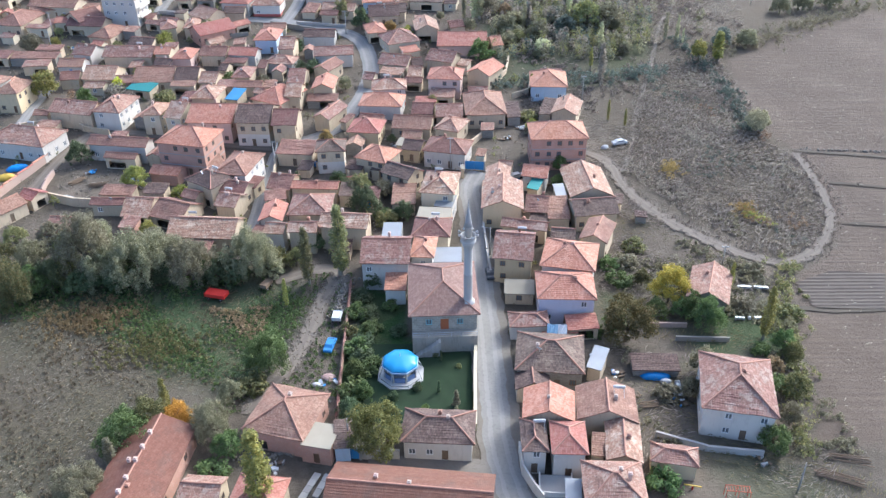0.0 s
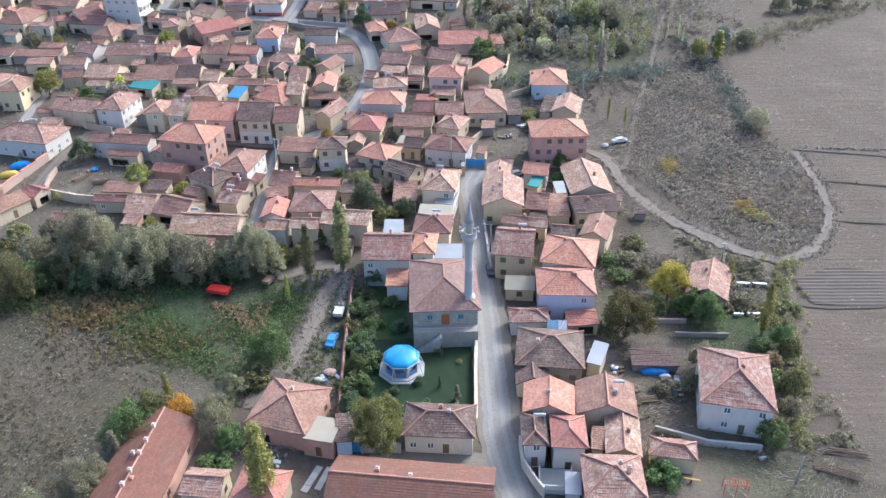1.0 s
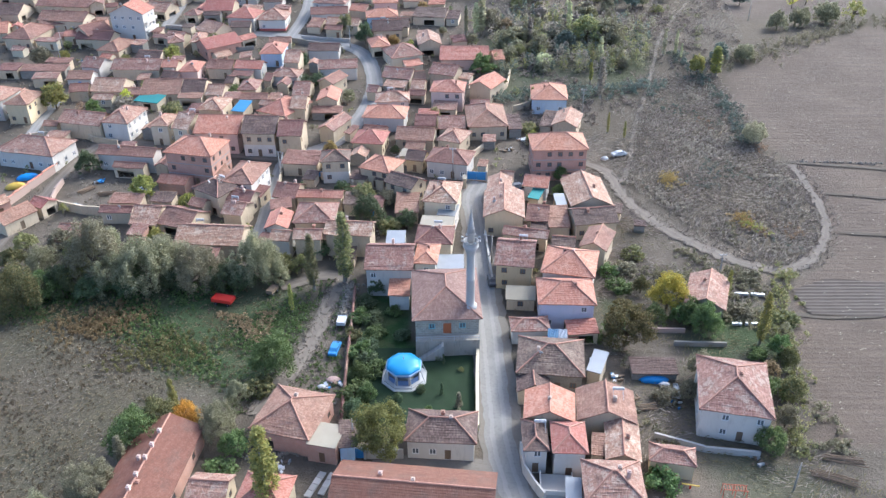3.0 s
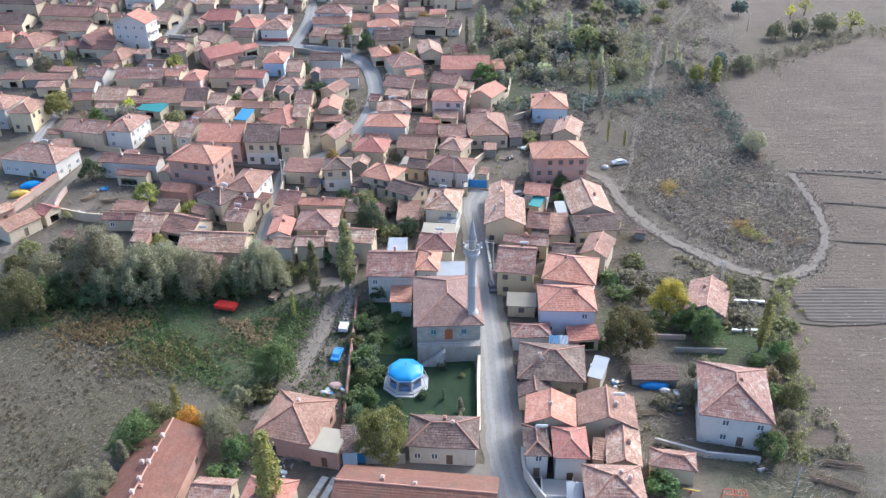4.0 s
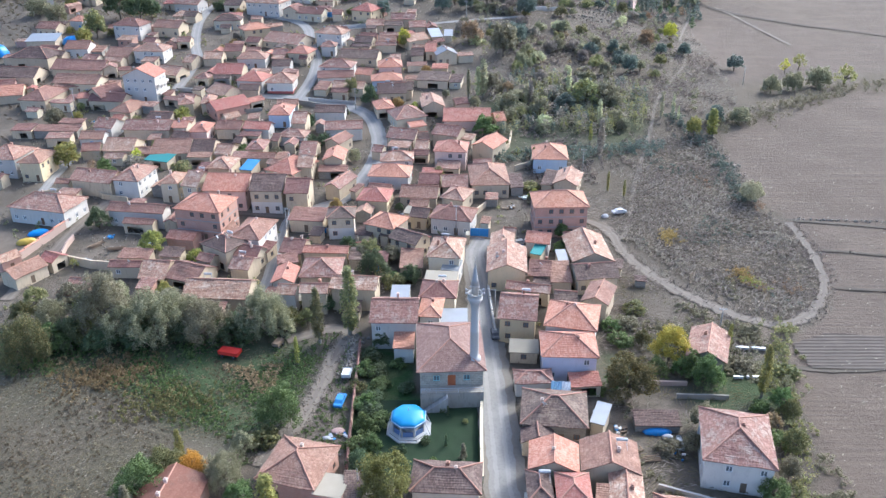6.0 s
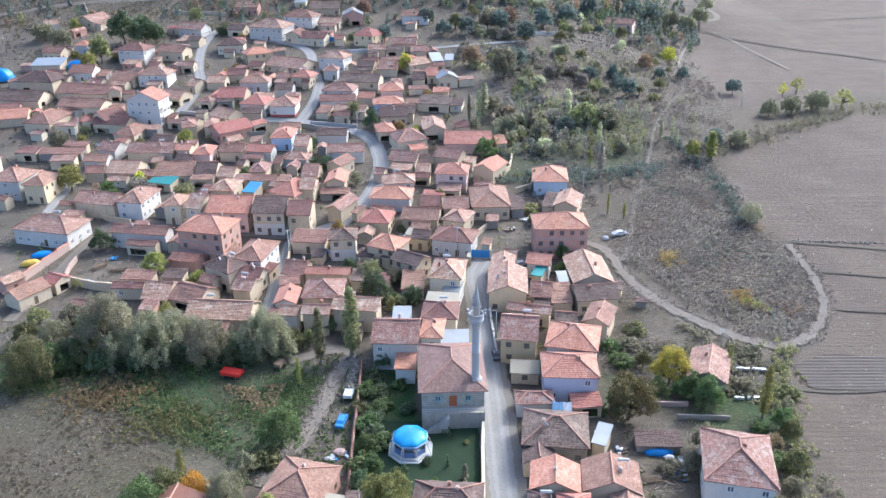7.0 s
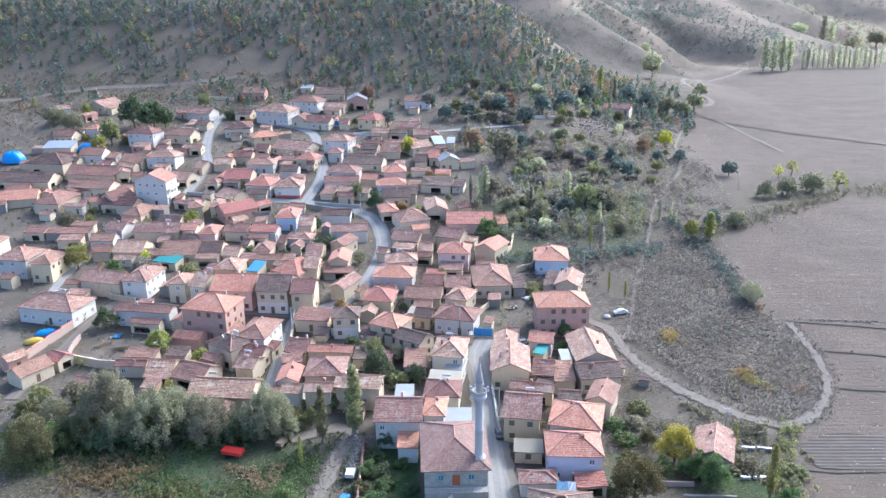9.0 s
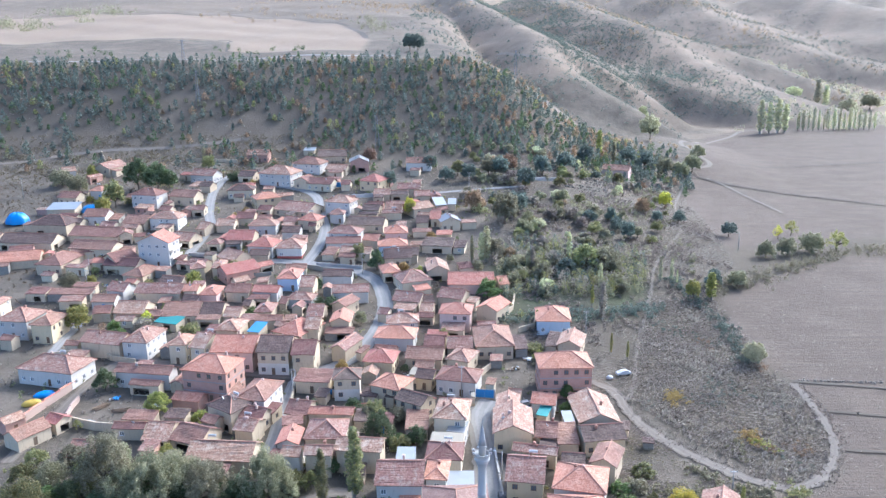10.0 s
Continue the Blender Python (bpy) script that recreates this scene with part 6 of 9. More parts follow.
def fountain_house():
    ob = empty("fountain_house", pose(-9.2, 116.0, float(land(-9.2, 116)), 0, 0, 22.5), "octagonal fountain pavilion with blue dome in the garden", "pavilion")

    def octo(r, z0, z1, r2=None):
        return lathe([(r, z0), (r2 or r, z1)], 8, smooth=False)
    part("plinth", octo(4.3, -0.3, 0.25), STONE_PALE, ob, "pale octagonal stone plinth")
    step = part("step", octo(3.75, 0.25, 0.5), STONE_PALE, ob)
    blue_wall = plaster("blue_tiles", (0.18, 0.26, 0.45), amount=0.2)
    for k in range(8):
        th, th2 = 2 * math.pi * k / 8, 2 * math.pi * (k + 1) / 8
        p, q = Vector((2.9 * math.cos(th), 2.9 * math.sin(th), 0)), Vector((2.9 * math.cos(th2), 2.9 * math.sin(th2), 0))
        part("column", lathe([(0.2, 0.5), (0.14, 0.7), (0.14, 2.55), (0.22, 2.8)], 10, p.x, p.y), STONE_PALE, ob)
        mid, ang = (p + q) / 2, math.atan2(q.y - p.y, q.x - p.x)
        part("panel", box(mid.x, mid.y, 0.5, (q - p).length - 0.4, 0.14, 1.0, ang), blue_wall, ob, "blue patterned tile panel")
        part("beam", box(mid.x, mid.y, 2.25, (q - p).length - 0.2, 0.12, 0.3, ang), blue_wall, ob)
    part("basin", octo(1.3, 0.5, 1.5), STONE_PALE, ob)
    roof = part("roof_slab", lathe([(3.3, 2.78), (3.4, 2.82), (3.4, 2.98), (3.0, 3.06)], 8, smooth=False), plain("eave_white_blue", (0.45, 0.6, 0.75), 0.5), ob)
    dome = lathe([(3.25, 3.03)] + [(3.25 * math.cos(a), 3.06 + 1.05 * math.sin(a)) for a in np.linspace(0.04, 1.5, 10)] + [(0.05, 4.12)], 48)
    for v in dome.verts:
        # eight-sided at the rim, round towards the top
        th = math.atan2(v.co.y, v.co.x) % (math.pi / 4) - math.pi / 8
        k = (math.cos(math.pi / 8) / math.cos(th) - 1) * max(0.0, 1 - (v.co.z - 3.03) / 2.4) + 1
        v.co.x, v.co.y = v.co.x * k, v.co.y * k
    for k in range(8):
        th = 2 * math.pi * k / 8
        part("stay", rod((3.2 * math.cos(th), 3.2 * math.sin(th), 2.85), (4.15 * math.cos(th), 4.15 * math.sin(th), 0.25), 0.07), WHITE, ob, "white slanting steel stay")
    part("dome", dome, DOME_BLUE, roof, "glossy bright blue dome")
    part("finial", lathe([(0.05, 4.24), (0.13, 4.45), (0.04, 4.6), (0.08, 4.75), (0.02, 5.1)], 8), METAL, roof)


def fence_wall(name, label, points, height, thick, material, cap=None, over=0.12):
    """A free-standing wall that follows the ground, in straight lengths, with an optional capping."""
    ob = empty(name, pose(points[0][0], points[0][1], float(land(*points[0]))), label, "wall", kind="structure")
    org = Vector((points[0][0], points[0][1], float(land(*points[0]))))
    for (ax, ay), (bx, by) in zip(points, points[1:]):
        L = math.hypot(bx - ax, by - ay)
        n = max(1, round(L / 6))
        for k in range(n):
            px, py = ax + (bx - ax) * (k + 0.5) / n, ay + (by - ay) * (k + 0.5) / n
            z = float(land(px, py))
            ang = math.atan2(by - ay, bx - ax)
            part("wall_length", box(px - org.x, py - org.y, z - org.z - 0.5, L / n + 0.01, thick, height + 0.5, ang), material, ob)
            if cap:
                bm = bmesh.new()
                m = Matrix.Translation((px - org.x, py - org.y, z - org.z + height)) @ Matrix.Rotation(ang, 4, "Z")
                l, t = L / n / 2, thick / 2 + over
                vs = [bm.verts.new(m @ Vector(v)) for v in ((-l, -t, 0), (l, -t, 0), (l, t, 0), (-l, t, 0), (-l, 0, 0.3), (l, 0, 0.3))]
                uvl = bm.loops.layers.uv.new("UVMap")
                for f in ((0, 1, 5, 4), (2, 3, 4, 5), (1, 2, 5), (3, 0, 4), (3, 2, 1, 0)):
                    face = bm.faces.new([vs[i] for i in f])
                    for loop in face.loops:
                        loop[uvl].uv = (loop.vert.co.x + loop.vert.co.y, loop.vert.co.z * 2)
                part("coping", bm, cap, ob)
    return ob


mosque()
minaret()
fountain_house()
fence_wall("yard_wall", "long brick yard wall with orange tile coping", ((-105.8, 197.2), (-108.7, 186.0), (-111.2, 175.7)), 2.0, 0.4, WALLS["brick"], ROOFS["orange"])
fence_wall("yard_wall", "long tan mud wall of a yard", ((-99.9, 178.0), (-90.6, 174.7), (-76.1, 172.6)), 2.2, 0.4, WALLS["tan"])
fence_wall("yard_wall", "curved brick wall of a yard", ((-100.4, 180.4), (-101.2, 184.5), (-101.5, 190.0)), 1.4, 0.4, WALLS["brick"])
fence_wall("yard_wall", "white courtyard wall beside the street", ((10.5, 98.0), (10.7, 93.2), (12.2, 89.6), (13.4, 87.4)), 2.2, 0.3, WALLS["white"])
fence_wall("yard_wall", "low grey concrete wall beside a house", ((32.5, 101.1), (39.9, 98.1), (48.4, 97.0)), 1.1, 0.4, CONCRETE)
fence_wall("yard_wall", "pinkish garden wall under trees", ((37.4, 130.0), (44.3, 129.8)), 0.9, 0.4, WALLS["brick"])
fence_wall("yard_wall", "brown garden wall under trees", ((41.3, 125.8), (51.0, 125.3)), 0.9, 0.4, WALLS["stone"])
fence_wall("yard_wall", "grey concrete yard wall with stains", ((-17.8, 96.9), (-13.3, 96.2), (-8.2, 96.2)), 1.9, 0.4, CONCRETE)
fence_wall("yard_wall", "low yard wall with orange tile coping", ((16.4, 125.9), (23.2, 126.0)), 1.6, 0.4, WALLS["tan"], ROOFS["orange"])
fence_wall("yard_wall", "tan yard wall beside a lane", ((-44.7, 185.9), (-45.6, 194.6)), 1.8, 0.4, WALLS["tan"])
fence_wall("yard_wall", "white wall beside a lane", ((-45.7, 192.8), (-46.8, 203.2)), 2.0, 0.3, WALLS["white"])
fence_wall("yard_wall", "low earthen wall beside a path", ((3.9, 202.7), (7.9, 209.9), (12.3, 217.4)), 1.6, 0.4, WALLS["tan"])
fence_wall("yard_wall", "low earthen wall round a yard", ((11.3, 242.9), (16.0, 251.4), (17.4, 261.0)), 1.6, 0.4, WALLS["tan"])
fence_wall("yard_wall", "low earthen wall of a yard", ((16.8, 232.9), (22.0, 236.9), (23.0, 243.1)), 1.6, 0.4, WALLS["tan"])
fence_wall("yard_wall", "rough stone wall below a street", ((-81.2, 276.3), (-70.5, 280.2)), 1.2, 0.4, WALLS["stone"])
fence_wall("yard_wall", "rough stone retaining wall below a street", ((-64.1, 287.8), (-47.4, 281.6), (-39.1, 277.3)), 1.6, 0.4, WALLS["stone"])
fence_wall("yard_wall", "rough tan mud-rendered yard wall", ((-77.1, 207.5), (-71.4, 203.5)), 1.8, 0.4, WALLS["tan"])
fence_wall("yard_wall", "tan wall with orange tile coping", ((-28.3, 183.9), (-21.5, 185.4)), 1.8, 0.4, WALLS["tan"], ROOFS["orange"])
fence_wall("yard_wall", "rough tan mud-rendered yard wall", ((-59.5, 162.2), (-59.6, 167.6)), 1.8, 0.4, WALLS["tan"])
fence_wall("yard_wall", "rough tan mud-rendered yard wall", ((-34.9, 191.4), (-27.5, 191.5), (-26.0, 186.4)), 2.0, 0.4, WALLS["tan"])
fence_wall("yard_wall", "rough tan mud-rendered yard wall", ((13.3, 168.9), (20.9, 167.2)), 1.8, 0.4, WALLS["tan"])
fence_wall("yard_wall", "grey wall along the street", ((6.7, 165.5), (7.2, 154.5), (7.7, 146.4)), 1.5, 0.4, CONCRETE)
fence_wall("yard_wall", "tan wall beside a lane", ((-120.8, 215.4), (-115.5, 217.3)), 1.6, 0.4, WALLS["tan"])
fence_wall("yard_wall", "tan wall beside a lane", ((-111.4, 220.7), (-102.5, 213.5), (-94.5, 210.9)), 1.6, 0.4, WALLS["tan"])
fence_wall("yard_wall", "long white wall among orchards", ((16.9, 387.6), (46.5, 394.4)), 1.5, 0.3, WALLS["white"])
fence_wall("yard_wall", "white wall beside the road", ((-57.3, 364.7), (-34.1, 369.6)), 1.4, 0.3, WALLS["white"])
fence_wall("yard_wall", "rough tan mud-rendered yard wall", ((-55.2, 288.3), (-37.8, 285.0)), 1.2, 0.4, CONCRETE)
fence_wall("yard_wall", "rough tan mud-rendered yard wall", ((-106.6, 298.7), (-81.9, 292.6)), 1.2, 0.4, CONCRETE)
fence_wall("yard_wall", "earthen wall below the hill", ((-147.9, 426.8), (-119.6, 423.3)), 1.6, 0.4, WALLS["tan"])
fence_wall("yard_wall", "earthen wall below the hill", ((-198.3, 438.3), (-187.1, 418.0)), 1.6, 0.4, WALLS["tan"])
fence_wall("yard_wall", "rough tan mud-rendered yard wall", ((-31.4, 369.6), (-15.4, 365.6)), 1.6, 0.4, WALLS["tan"])
fence_wall("yard_wall", "rough tan mud-rendered yard wall", ((-48.9, 339.7), (-34.1, 339.6)), 1.6, 0.4, WALLS["tan"])
fence_wall("yard_wall", "rough tan mud-rendered yard wall", ((-166.3, 314.9), (-151.5, 312.9)), 1.6, 0.4, WALLS["tan"])
fence_wall("garden_wall_east", "white-capped rendered garden wall beside the street", ((4.25, 125.6), (3.9, 116), (3.7, 102.4)), 1.5, 0.55, WALLS["cream"])
fence_wall("garden_wall_west", "brown brick garden wall with tile coping", ((-21, 143.5), (-20.5, 133), (-20.1, 123), (-19.4, 110), (-19.0, 104)), 1.3, 0.3, WALLS["brick"], ROOFS["red"])


# ---- vehicles and yard things ----
def wheel(parent, x, y, r, wdt=0.22):
    t = lathe([(r * 0.6, -wdt / 2), (r * 0.95, -wdt / 2), (r, -wdt / 3), (r, wdt / 3), (r * 0.95, wdt / 2), (r * 0.6, wdt / 2)], 16)
    o = part("wheel", t, DARK, parent)
    o.matrix_basis = pose(x, y, r, 90)
    part("rim", lathe([(r * 0.58, -wdt / 2 + 0.03), (r * 0.58, wdt / 2 - 0.03), (0.05, wdt / 2 + 0.01)], 12), METAL, o)


def trailer(x, y, rot, length, width, colour, label):
    ob = empty("trailer", pose(x, y, float(land(x, y)), 0, 0, rot), label, "trailer")
    bed = box(0, 0, 0.75, length, width, 0.75)
    bmesh.ops.inset_region(bed, faces=[f for f in bed.faces if f.normal.z > 0.9], thickness=0.07, depth=-0.15)
    part("bed", bed, colour, ob)
    part("chassis", box(0, 0, 0.55, length * 0.9, 0.8, 0.2), DARK, ob)
    part("drawbar", rod((length / 2, 0, 0.6), (length / 2 + 1.3, 0, 0.35), 0.06), DARK, ob)
    for sx in (-0.3, 0.3):
        for sy in (-1, 1):
            wheel(ob, sx * length, sy * (width / 2 - 0.15), 0.4)


def car(x, y, rot, colour, label):
    ob = empty("car", pose(x, y, float(land(x, y)), 0, 0, rot), label, "car")
    bm = bmesh.new()
    prof = [(-2.0, 0.35), (-2.05, 0.75), (-1.9, 0.95), (-1.35, 1.0), (-0.75, 1.42), (0.85, 1.45), (1.6, 1.0), (2.0, 0.9), (2.05, 0.4)]
    sides = [[bm.verts.new((px, sy * (0.8 - 0.12 * (pz > 1.2)), pz)) for px, pz in prof] for sy in (-1, 1)]
    bm.faces.new(sides[0])
    bm.faces.new(sides[1][::-1])
    for k in range(len(prof)):
        j = (k + 1) % len(prof)
        bm.faces.new((sides[0][j], sides[0][k], sides[1][k], sides[1][j]))
    bmesh.ops.recalc_face_normals(bm, faces=bm.faces[:])
    bmesh.ops.bevel(bm, geom=bm.edges[:], offset=0.05, segments=2, affect="EDGES")
    body = part("body", bm, colour, ob)
    ws = box(1.22, 0, 1.03, 0.04, 1.25, 0.5)
    bmesh.ops.rotate(ws, verts=ws.verts, cent=(1.22, 0, 1.25), matrix=Matrix.Rotation(radians(-58), 3, "Y"))
    bmesh.ops.translate(ws, verts=ws.verts, vec=(0.02, 0, 0.02))
    part("windscreen", ws, GLASS, body)
    for sy in (-1, 1):
        part("side_window", box(0.05, sy * 0.745, 1.02, 1.5, 0.03, 0.32), GLASS, body)
    for sx in (-1.25, 1.25):
        for sy in (-1, 1):
            wheel(ob, sx, sy * 0.72, 0.31, 0.18)


trailer(-47.6, 139.3, -14, 4.4, 2.2, RED_PAINT, "red farm trailer standing on the grass")
trailer(-38.2, 142.6, 70, 2.6, 1.5, WOOD, "small wooden cart on the grass")
trailer(-22.4, 132.0, 86, 2.6, 1.7, WHITE, "white flat trailer beside a wall")
car(-22.7, 123.6, 82, DOOR_BLUE, "small blue car parked beside the garden wall")
car(43.7, 204.1, 15, WHITE, "white car parked beside a dirt track")
car(15.2, 186.5, 20, WHITE, "white car parked among houses")
car(7.6, 146.6, 95, plain("dark_grey_car", (0.06, 0.06, 0.065), 0.4), "dark car parked against a house")
car(-34.5, 206.5, 60, DARK, "dark car parked in the street bend")
car(-93.5, 176.5, 5, plain("grey_car", (0.3, 0.31, 0.32), 0.4), "grey car behind a yard wall")


def pole(x, y, tall, arm=True, lamp=False):
    ob = empty("utility_pole", pose(x, y, float(land(x, y))), "tall grey concrete utility pole with crossarm", "pole", "utility poles")
    part("shaft", lathe([(0.17, -0.3), (0.09, tall)], 8), CONCRETE, ob)
    if arm:
        part("crossarm", box(0, 0, tall - 0.5, 1.6, 0.12, 0.12), METAL, ob)
        for k in (-0.7, 0, 0.7):
            part("insulator", lathe([(0.04, tall - 0.38), (0.08, tall - 0.3), (0.05, tall - 0.15)], 8, k), WHITE, ob)
    if lamp:
        part("lamp_arm", rod((0, 0, tall - 0.3), (-1.4, 0, tall + 0.1), 0.04), METAL, ob)
        part("lamp_head", box(-1.6, 0, tall + 0.05, 0.6, 0.22, 0.12, 0, 0.03), METAL, ob)


pole(-0.9, 191.2, 9, True, False)
pole(-132.6, 266.7, 8, True, False)
pole(37.2, 230.8, 8, True, False)
pole(7.8, 154.1, 7, False, True)
pole(56.5, 150.2, 5, True, False)
pole(-206.0, 366.9, 10, True, False)
pole(3.0, 374.9, 9, True, False)
pole(-37.0, 280.7, 8, True, False)
pole(-45.3, 191.6, 8, True, False)
pole(-136.9, 278.8, 9, True, False)
pole(51.3, 90.0, 6, False, False)
pole(-16.4, 98.8, 6, False, False)
pole(111.5, 317.0, 7, False, False)


PYLON_GREY = plain("dull_zinc", (0.22, 0.22, 0.22), 0.7)


def pylon(x, y, tall):
    ob = empty("pylon", pose(x, y, float(land(x, y))), "grey steel lattice pylon on the hillside", "pylon", "pylons")
    for sx in (-1, 1):
        for sy in (-1, 1):
            part("leg", rod((sx * 1.2, sy * 1.2, -0.3), (sx * 0.25, sy * 0.25, tall), 0.09), PYLON_GREY, ob)
    for k in range(1, 6):
        z = tall * k / 6
        r = 1.2 - 0.95 * k / 6
        for sx, sy, ex, ey in ((-1, -1, 1, -1), (1, -1, 1, 1), (1, 1, -1, 1), (-1, 1, -1, -1)):
            part("brace", rod((sx * r, sy * r, z), (ex * (r - 0.16), ey * (r - 0.16), z + tall / 6), 0.05), PYLON_GREY, ob)
    for z in (tall - 0.6, tall - 3):
        part("crossarm", box(0, 0, z, 4.4, 0.16, 0.16), PYLON_GREY, ob)


pylon(-155.4, 479.0, 22)
pylon(-46.6, 441.5, 18)
pylon(34.1, 524.1, 22)
pylon(78.7, 1476.5, 22)
pylon(-179.6, 531.9, 14)


def beehive(x, y, rot):
    ob = empty("beehive", pose(x, y, float(land(x, y)), 0, 0, rot), "white painted wooden beehive standing in a row", "beehive", "beehives")
    part("body", box(0, 0, 0.12, 0.5, 0.45, 0.4), WHITE, ob)
    part("lid", box(0, 0, 0.52, 0.58, 0.53, 0.12, 0, 0.02), METAL, ob)
    part("stand", box(0, 0, -0.1, 0.42, 0.38, 0.22), WOOD, ob)


rr = random.Random(3)
for k in range(11):
    if k != 5:
        beehive(57.6 + 0.55 * k, 142.3 - 0.05 * k + rr.uniform(-0.1, 0.1), rr.uniform(-8, 8))
for k in range(9):
    if k not in (3, 5):
        beehive(54.2 + 0.62 * k, 131.8 + rr.uniform(-0.1, 0.1), rr.uniform(-8, 8))


def tarp_heap(x, y, rot, sx, sy, h, mat, label):
    """A heap under a sheet: a domed body with sagging folds, and its hem on the ground."""
    bm = bmesh.new()
    n, m = 28, 10
    rows = []
    for j in range(m + 1):
        t = j / m
        row = []
        for k in range(n):
            th = 2 * math.pi * k / n
            r = math.sin(t * math.pi / 2) ** 0.8
            fold = 1 + 0.06 * t * math.sin(7 * th) + 0.04 * t * math.sin(11 * th + 1)
            row.append(bm.verts.new((sx * r * fold * math.cos(th), sy * r * fold * math.sin(th), h * math.cos(t * math.pi / 2) * (1 + 0.05 * math.sin(5 * th)))))
        rows.append(row)
    for a, b in zip(rows, rows[1:]):
        for k in range(n):
            bm.faces.new((a[k], b[k], b[(k + 1) % n], a[(k + 1) % n])).smooth = True
    bmesh.ops.remove_doubles(bm, verts=bm.verts, dist=0.01)
    ob = new("tarpaulin", mesh_of("tarpaulin", bm, mat))
    ob.matrix_basis = pose(x, y, float(land(x, y)), 0, 0, rot)
    return tagged(ob, label, "tarpaulin")


STONE_RUBBLE = plain("rubble", (0.3, 0.262, 0.21), 0.95, grain=2, var=0.4, relief=1.0)
PINK_HEAP = plain("pink_sheet", (0.4, 0.27, 0.23), 0.7)
tarp_heap(-192.2, 334.5, 0, 5.0, 4.2, 4.6, TARP_BLUE, "bright blue tarpaulin draped over a haystack")
tarp_heap(-165.3, 348.4, 0, 5.2, 3.5, 3.2, TARP_BLUE, "bright blue tarpaulin draped over a haystack")
tarp_heap(-111.9, 192.4, 30, 2.6, 1.3, 1.3, TARP_BLUE, "blue tarpaulin draped over a yard stack")
tarp_heap(-112.9, 187.6, 30, 2.4, 1.2, 1.3, TARP_YELLOW, "yellow tarpaulin draped over a yard stack")
tarp_heap(35.5, 115.4, 0, 2.6, 0.9, 0.9, TARP_BLUE, "blue tarpaulin draped over firewood")
tarp_heap(37.0, 114.2, 0, 1.0, 0.5, 0.6, WHITE, "white sheet draped over a feed sack")
tarp_heap(39.6, 202.2, 10, 1.0, 0.8, 0.8, WHITE, "white sheet draped over a box beside a track")
tarp_heap(-35.2, 193.5, 0, 1.6, 0.8, 1.0, TARP_BLUE, "blue tarpaulin draped over a yard bench")
tarp_heap(-23.8, 113.3, 0, 0.8, 0.5, 0.5, WHITE, "white sheet draped over a box beside a house")
tarp_heap(-22.0, 115.3, 0, 1.3, 0.9, 0.5, PINK_HEAP, "pink sheet draped over a box beside a wall")
tarp_heap(-23.3, 169.1, 0, 1, 0.8, 1.2, TARP_BLUE, "blue tarpaulin draped over a yard bench")


def lumber(x, y, rot, n, length, label):
    ob = empty("timber_pile", pose(x, y, float(land(x, y)), 0, 0, rot), label, "timber")
    r2 = random.Random(n)
    for k in range(n):
        yy, z = r2.uniform(-0.9, 0.9), 0.12 + 0.16 * (k % 3)
        part("pole", rod((-length / 2 + r2.uniform(-0.5, 0.5), yy, z), (length / 2 + r2.uniform(-0.5, 0.5), yy + r2.uniform(-0.5, 0.5), z), 0.08), WOOD, ob)


lumber(58.5, 92.5, -22, 12, 6.5, "dark weathered timber poles lying on the ground")
lumber(61.5, 96.5, -12, 9, 6.0, "dark weathered timber poles lying on the ground")
lumber(27.5, 113.5, 60, 9, 3.5, "loose boards and firewood in a yard")
lumber(33, 108.5, 10, 8, 3.0, "cut branches lying in a bare yard")
lumber(-18.5, 191.5, 25, 7, 3.0, "loose timber in a yard")
lumber(-88, 184, 15, 14, 4.0, "heap of cut branches in a walled yard")
lumber(-94, 186, 60, 14, 4.0, "heap of cut branches in a walled yard")


def climbing_frame(x, y, rot, mat, label):
    ob = empty("climbing_frame", pose(x, y, float(land(x, y)), 0, 0, rot), label, "playground")
    for sx in (-1.7, 0, 1.7):
        for sy in (-0.7, 0.7):
            part("post", rod((sx, sy, -0.2), (sx, sy * 0.8, 2.1), 0.06), mat, ob)
    for sy in (-0.56, 0.56):
        part("beam", rod((-1.8, sy, 2.1), (1.8, sy, 2.1), 0.06), mat, ob)
    for k in range(9):
        part("rung", rod((-1.6 + 0.4 * k, -0.56, 2.1), (-1.6 + 0.4 * k, 0.56, 2.1), 0.035), mat, ob)


climbing_frame(41.8, 88.6, -6, plain("orange_red_paint", (0.55, 0.13, 0.07), 0.5), "orange-red steel climbing frame on bare ground")
see = empty("seesaw", pose(35.8, 90.4, float(land(35.8, 90.4)), 0, 0, -12), "yellow painted seesaw beside a hut", "playground")
part("beam", box(0, 0, 0.6, 2.6, 0.22, 0.1), TARP_YELLOW, see)
part("stand", box(0, 0, -0.1, 0.25, 0.3, 0.7), RED_PAINT, see)
trough = empty("feed_trough", pose(38.7, 112.0, float(land(38.7, 112)), 0, 0, 88), "long white metal trough in a bare yard", "trough")
tb = box(0, 0, 0.25, 3.4, 0.8, 0.55)
bmesh.ops.inset_region(tb, faces=[f for f in tb.faces if f.normal.z > 0.9], thickness=0.06, depth=-0.4)
part("basin", tb, WHITE, trough)
for sx in (-1.3, 1.3):
    part("foot", box(sx, 0, -0.1, 0.15, 0.6, 0.37), METAL, trough)


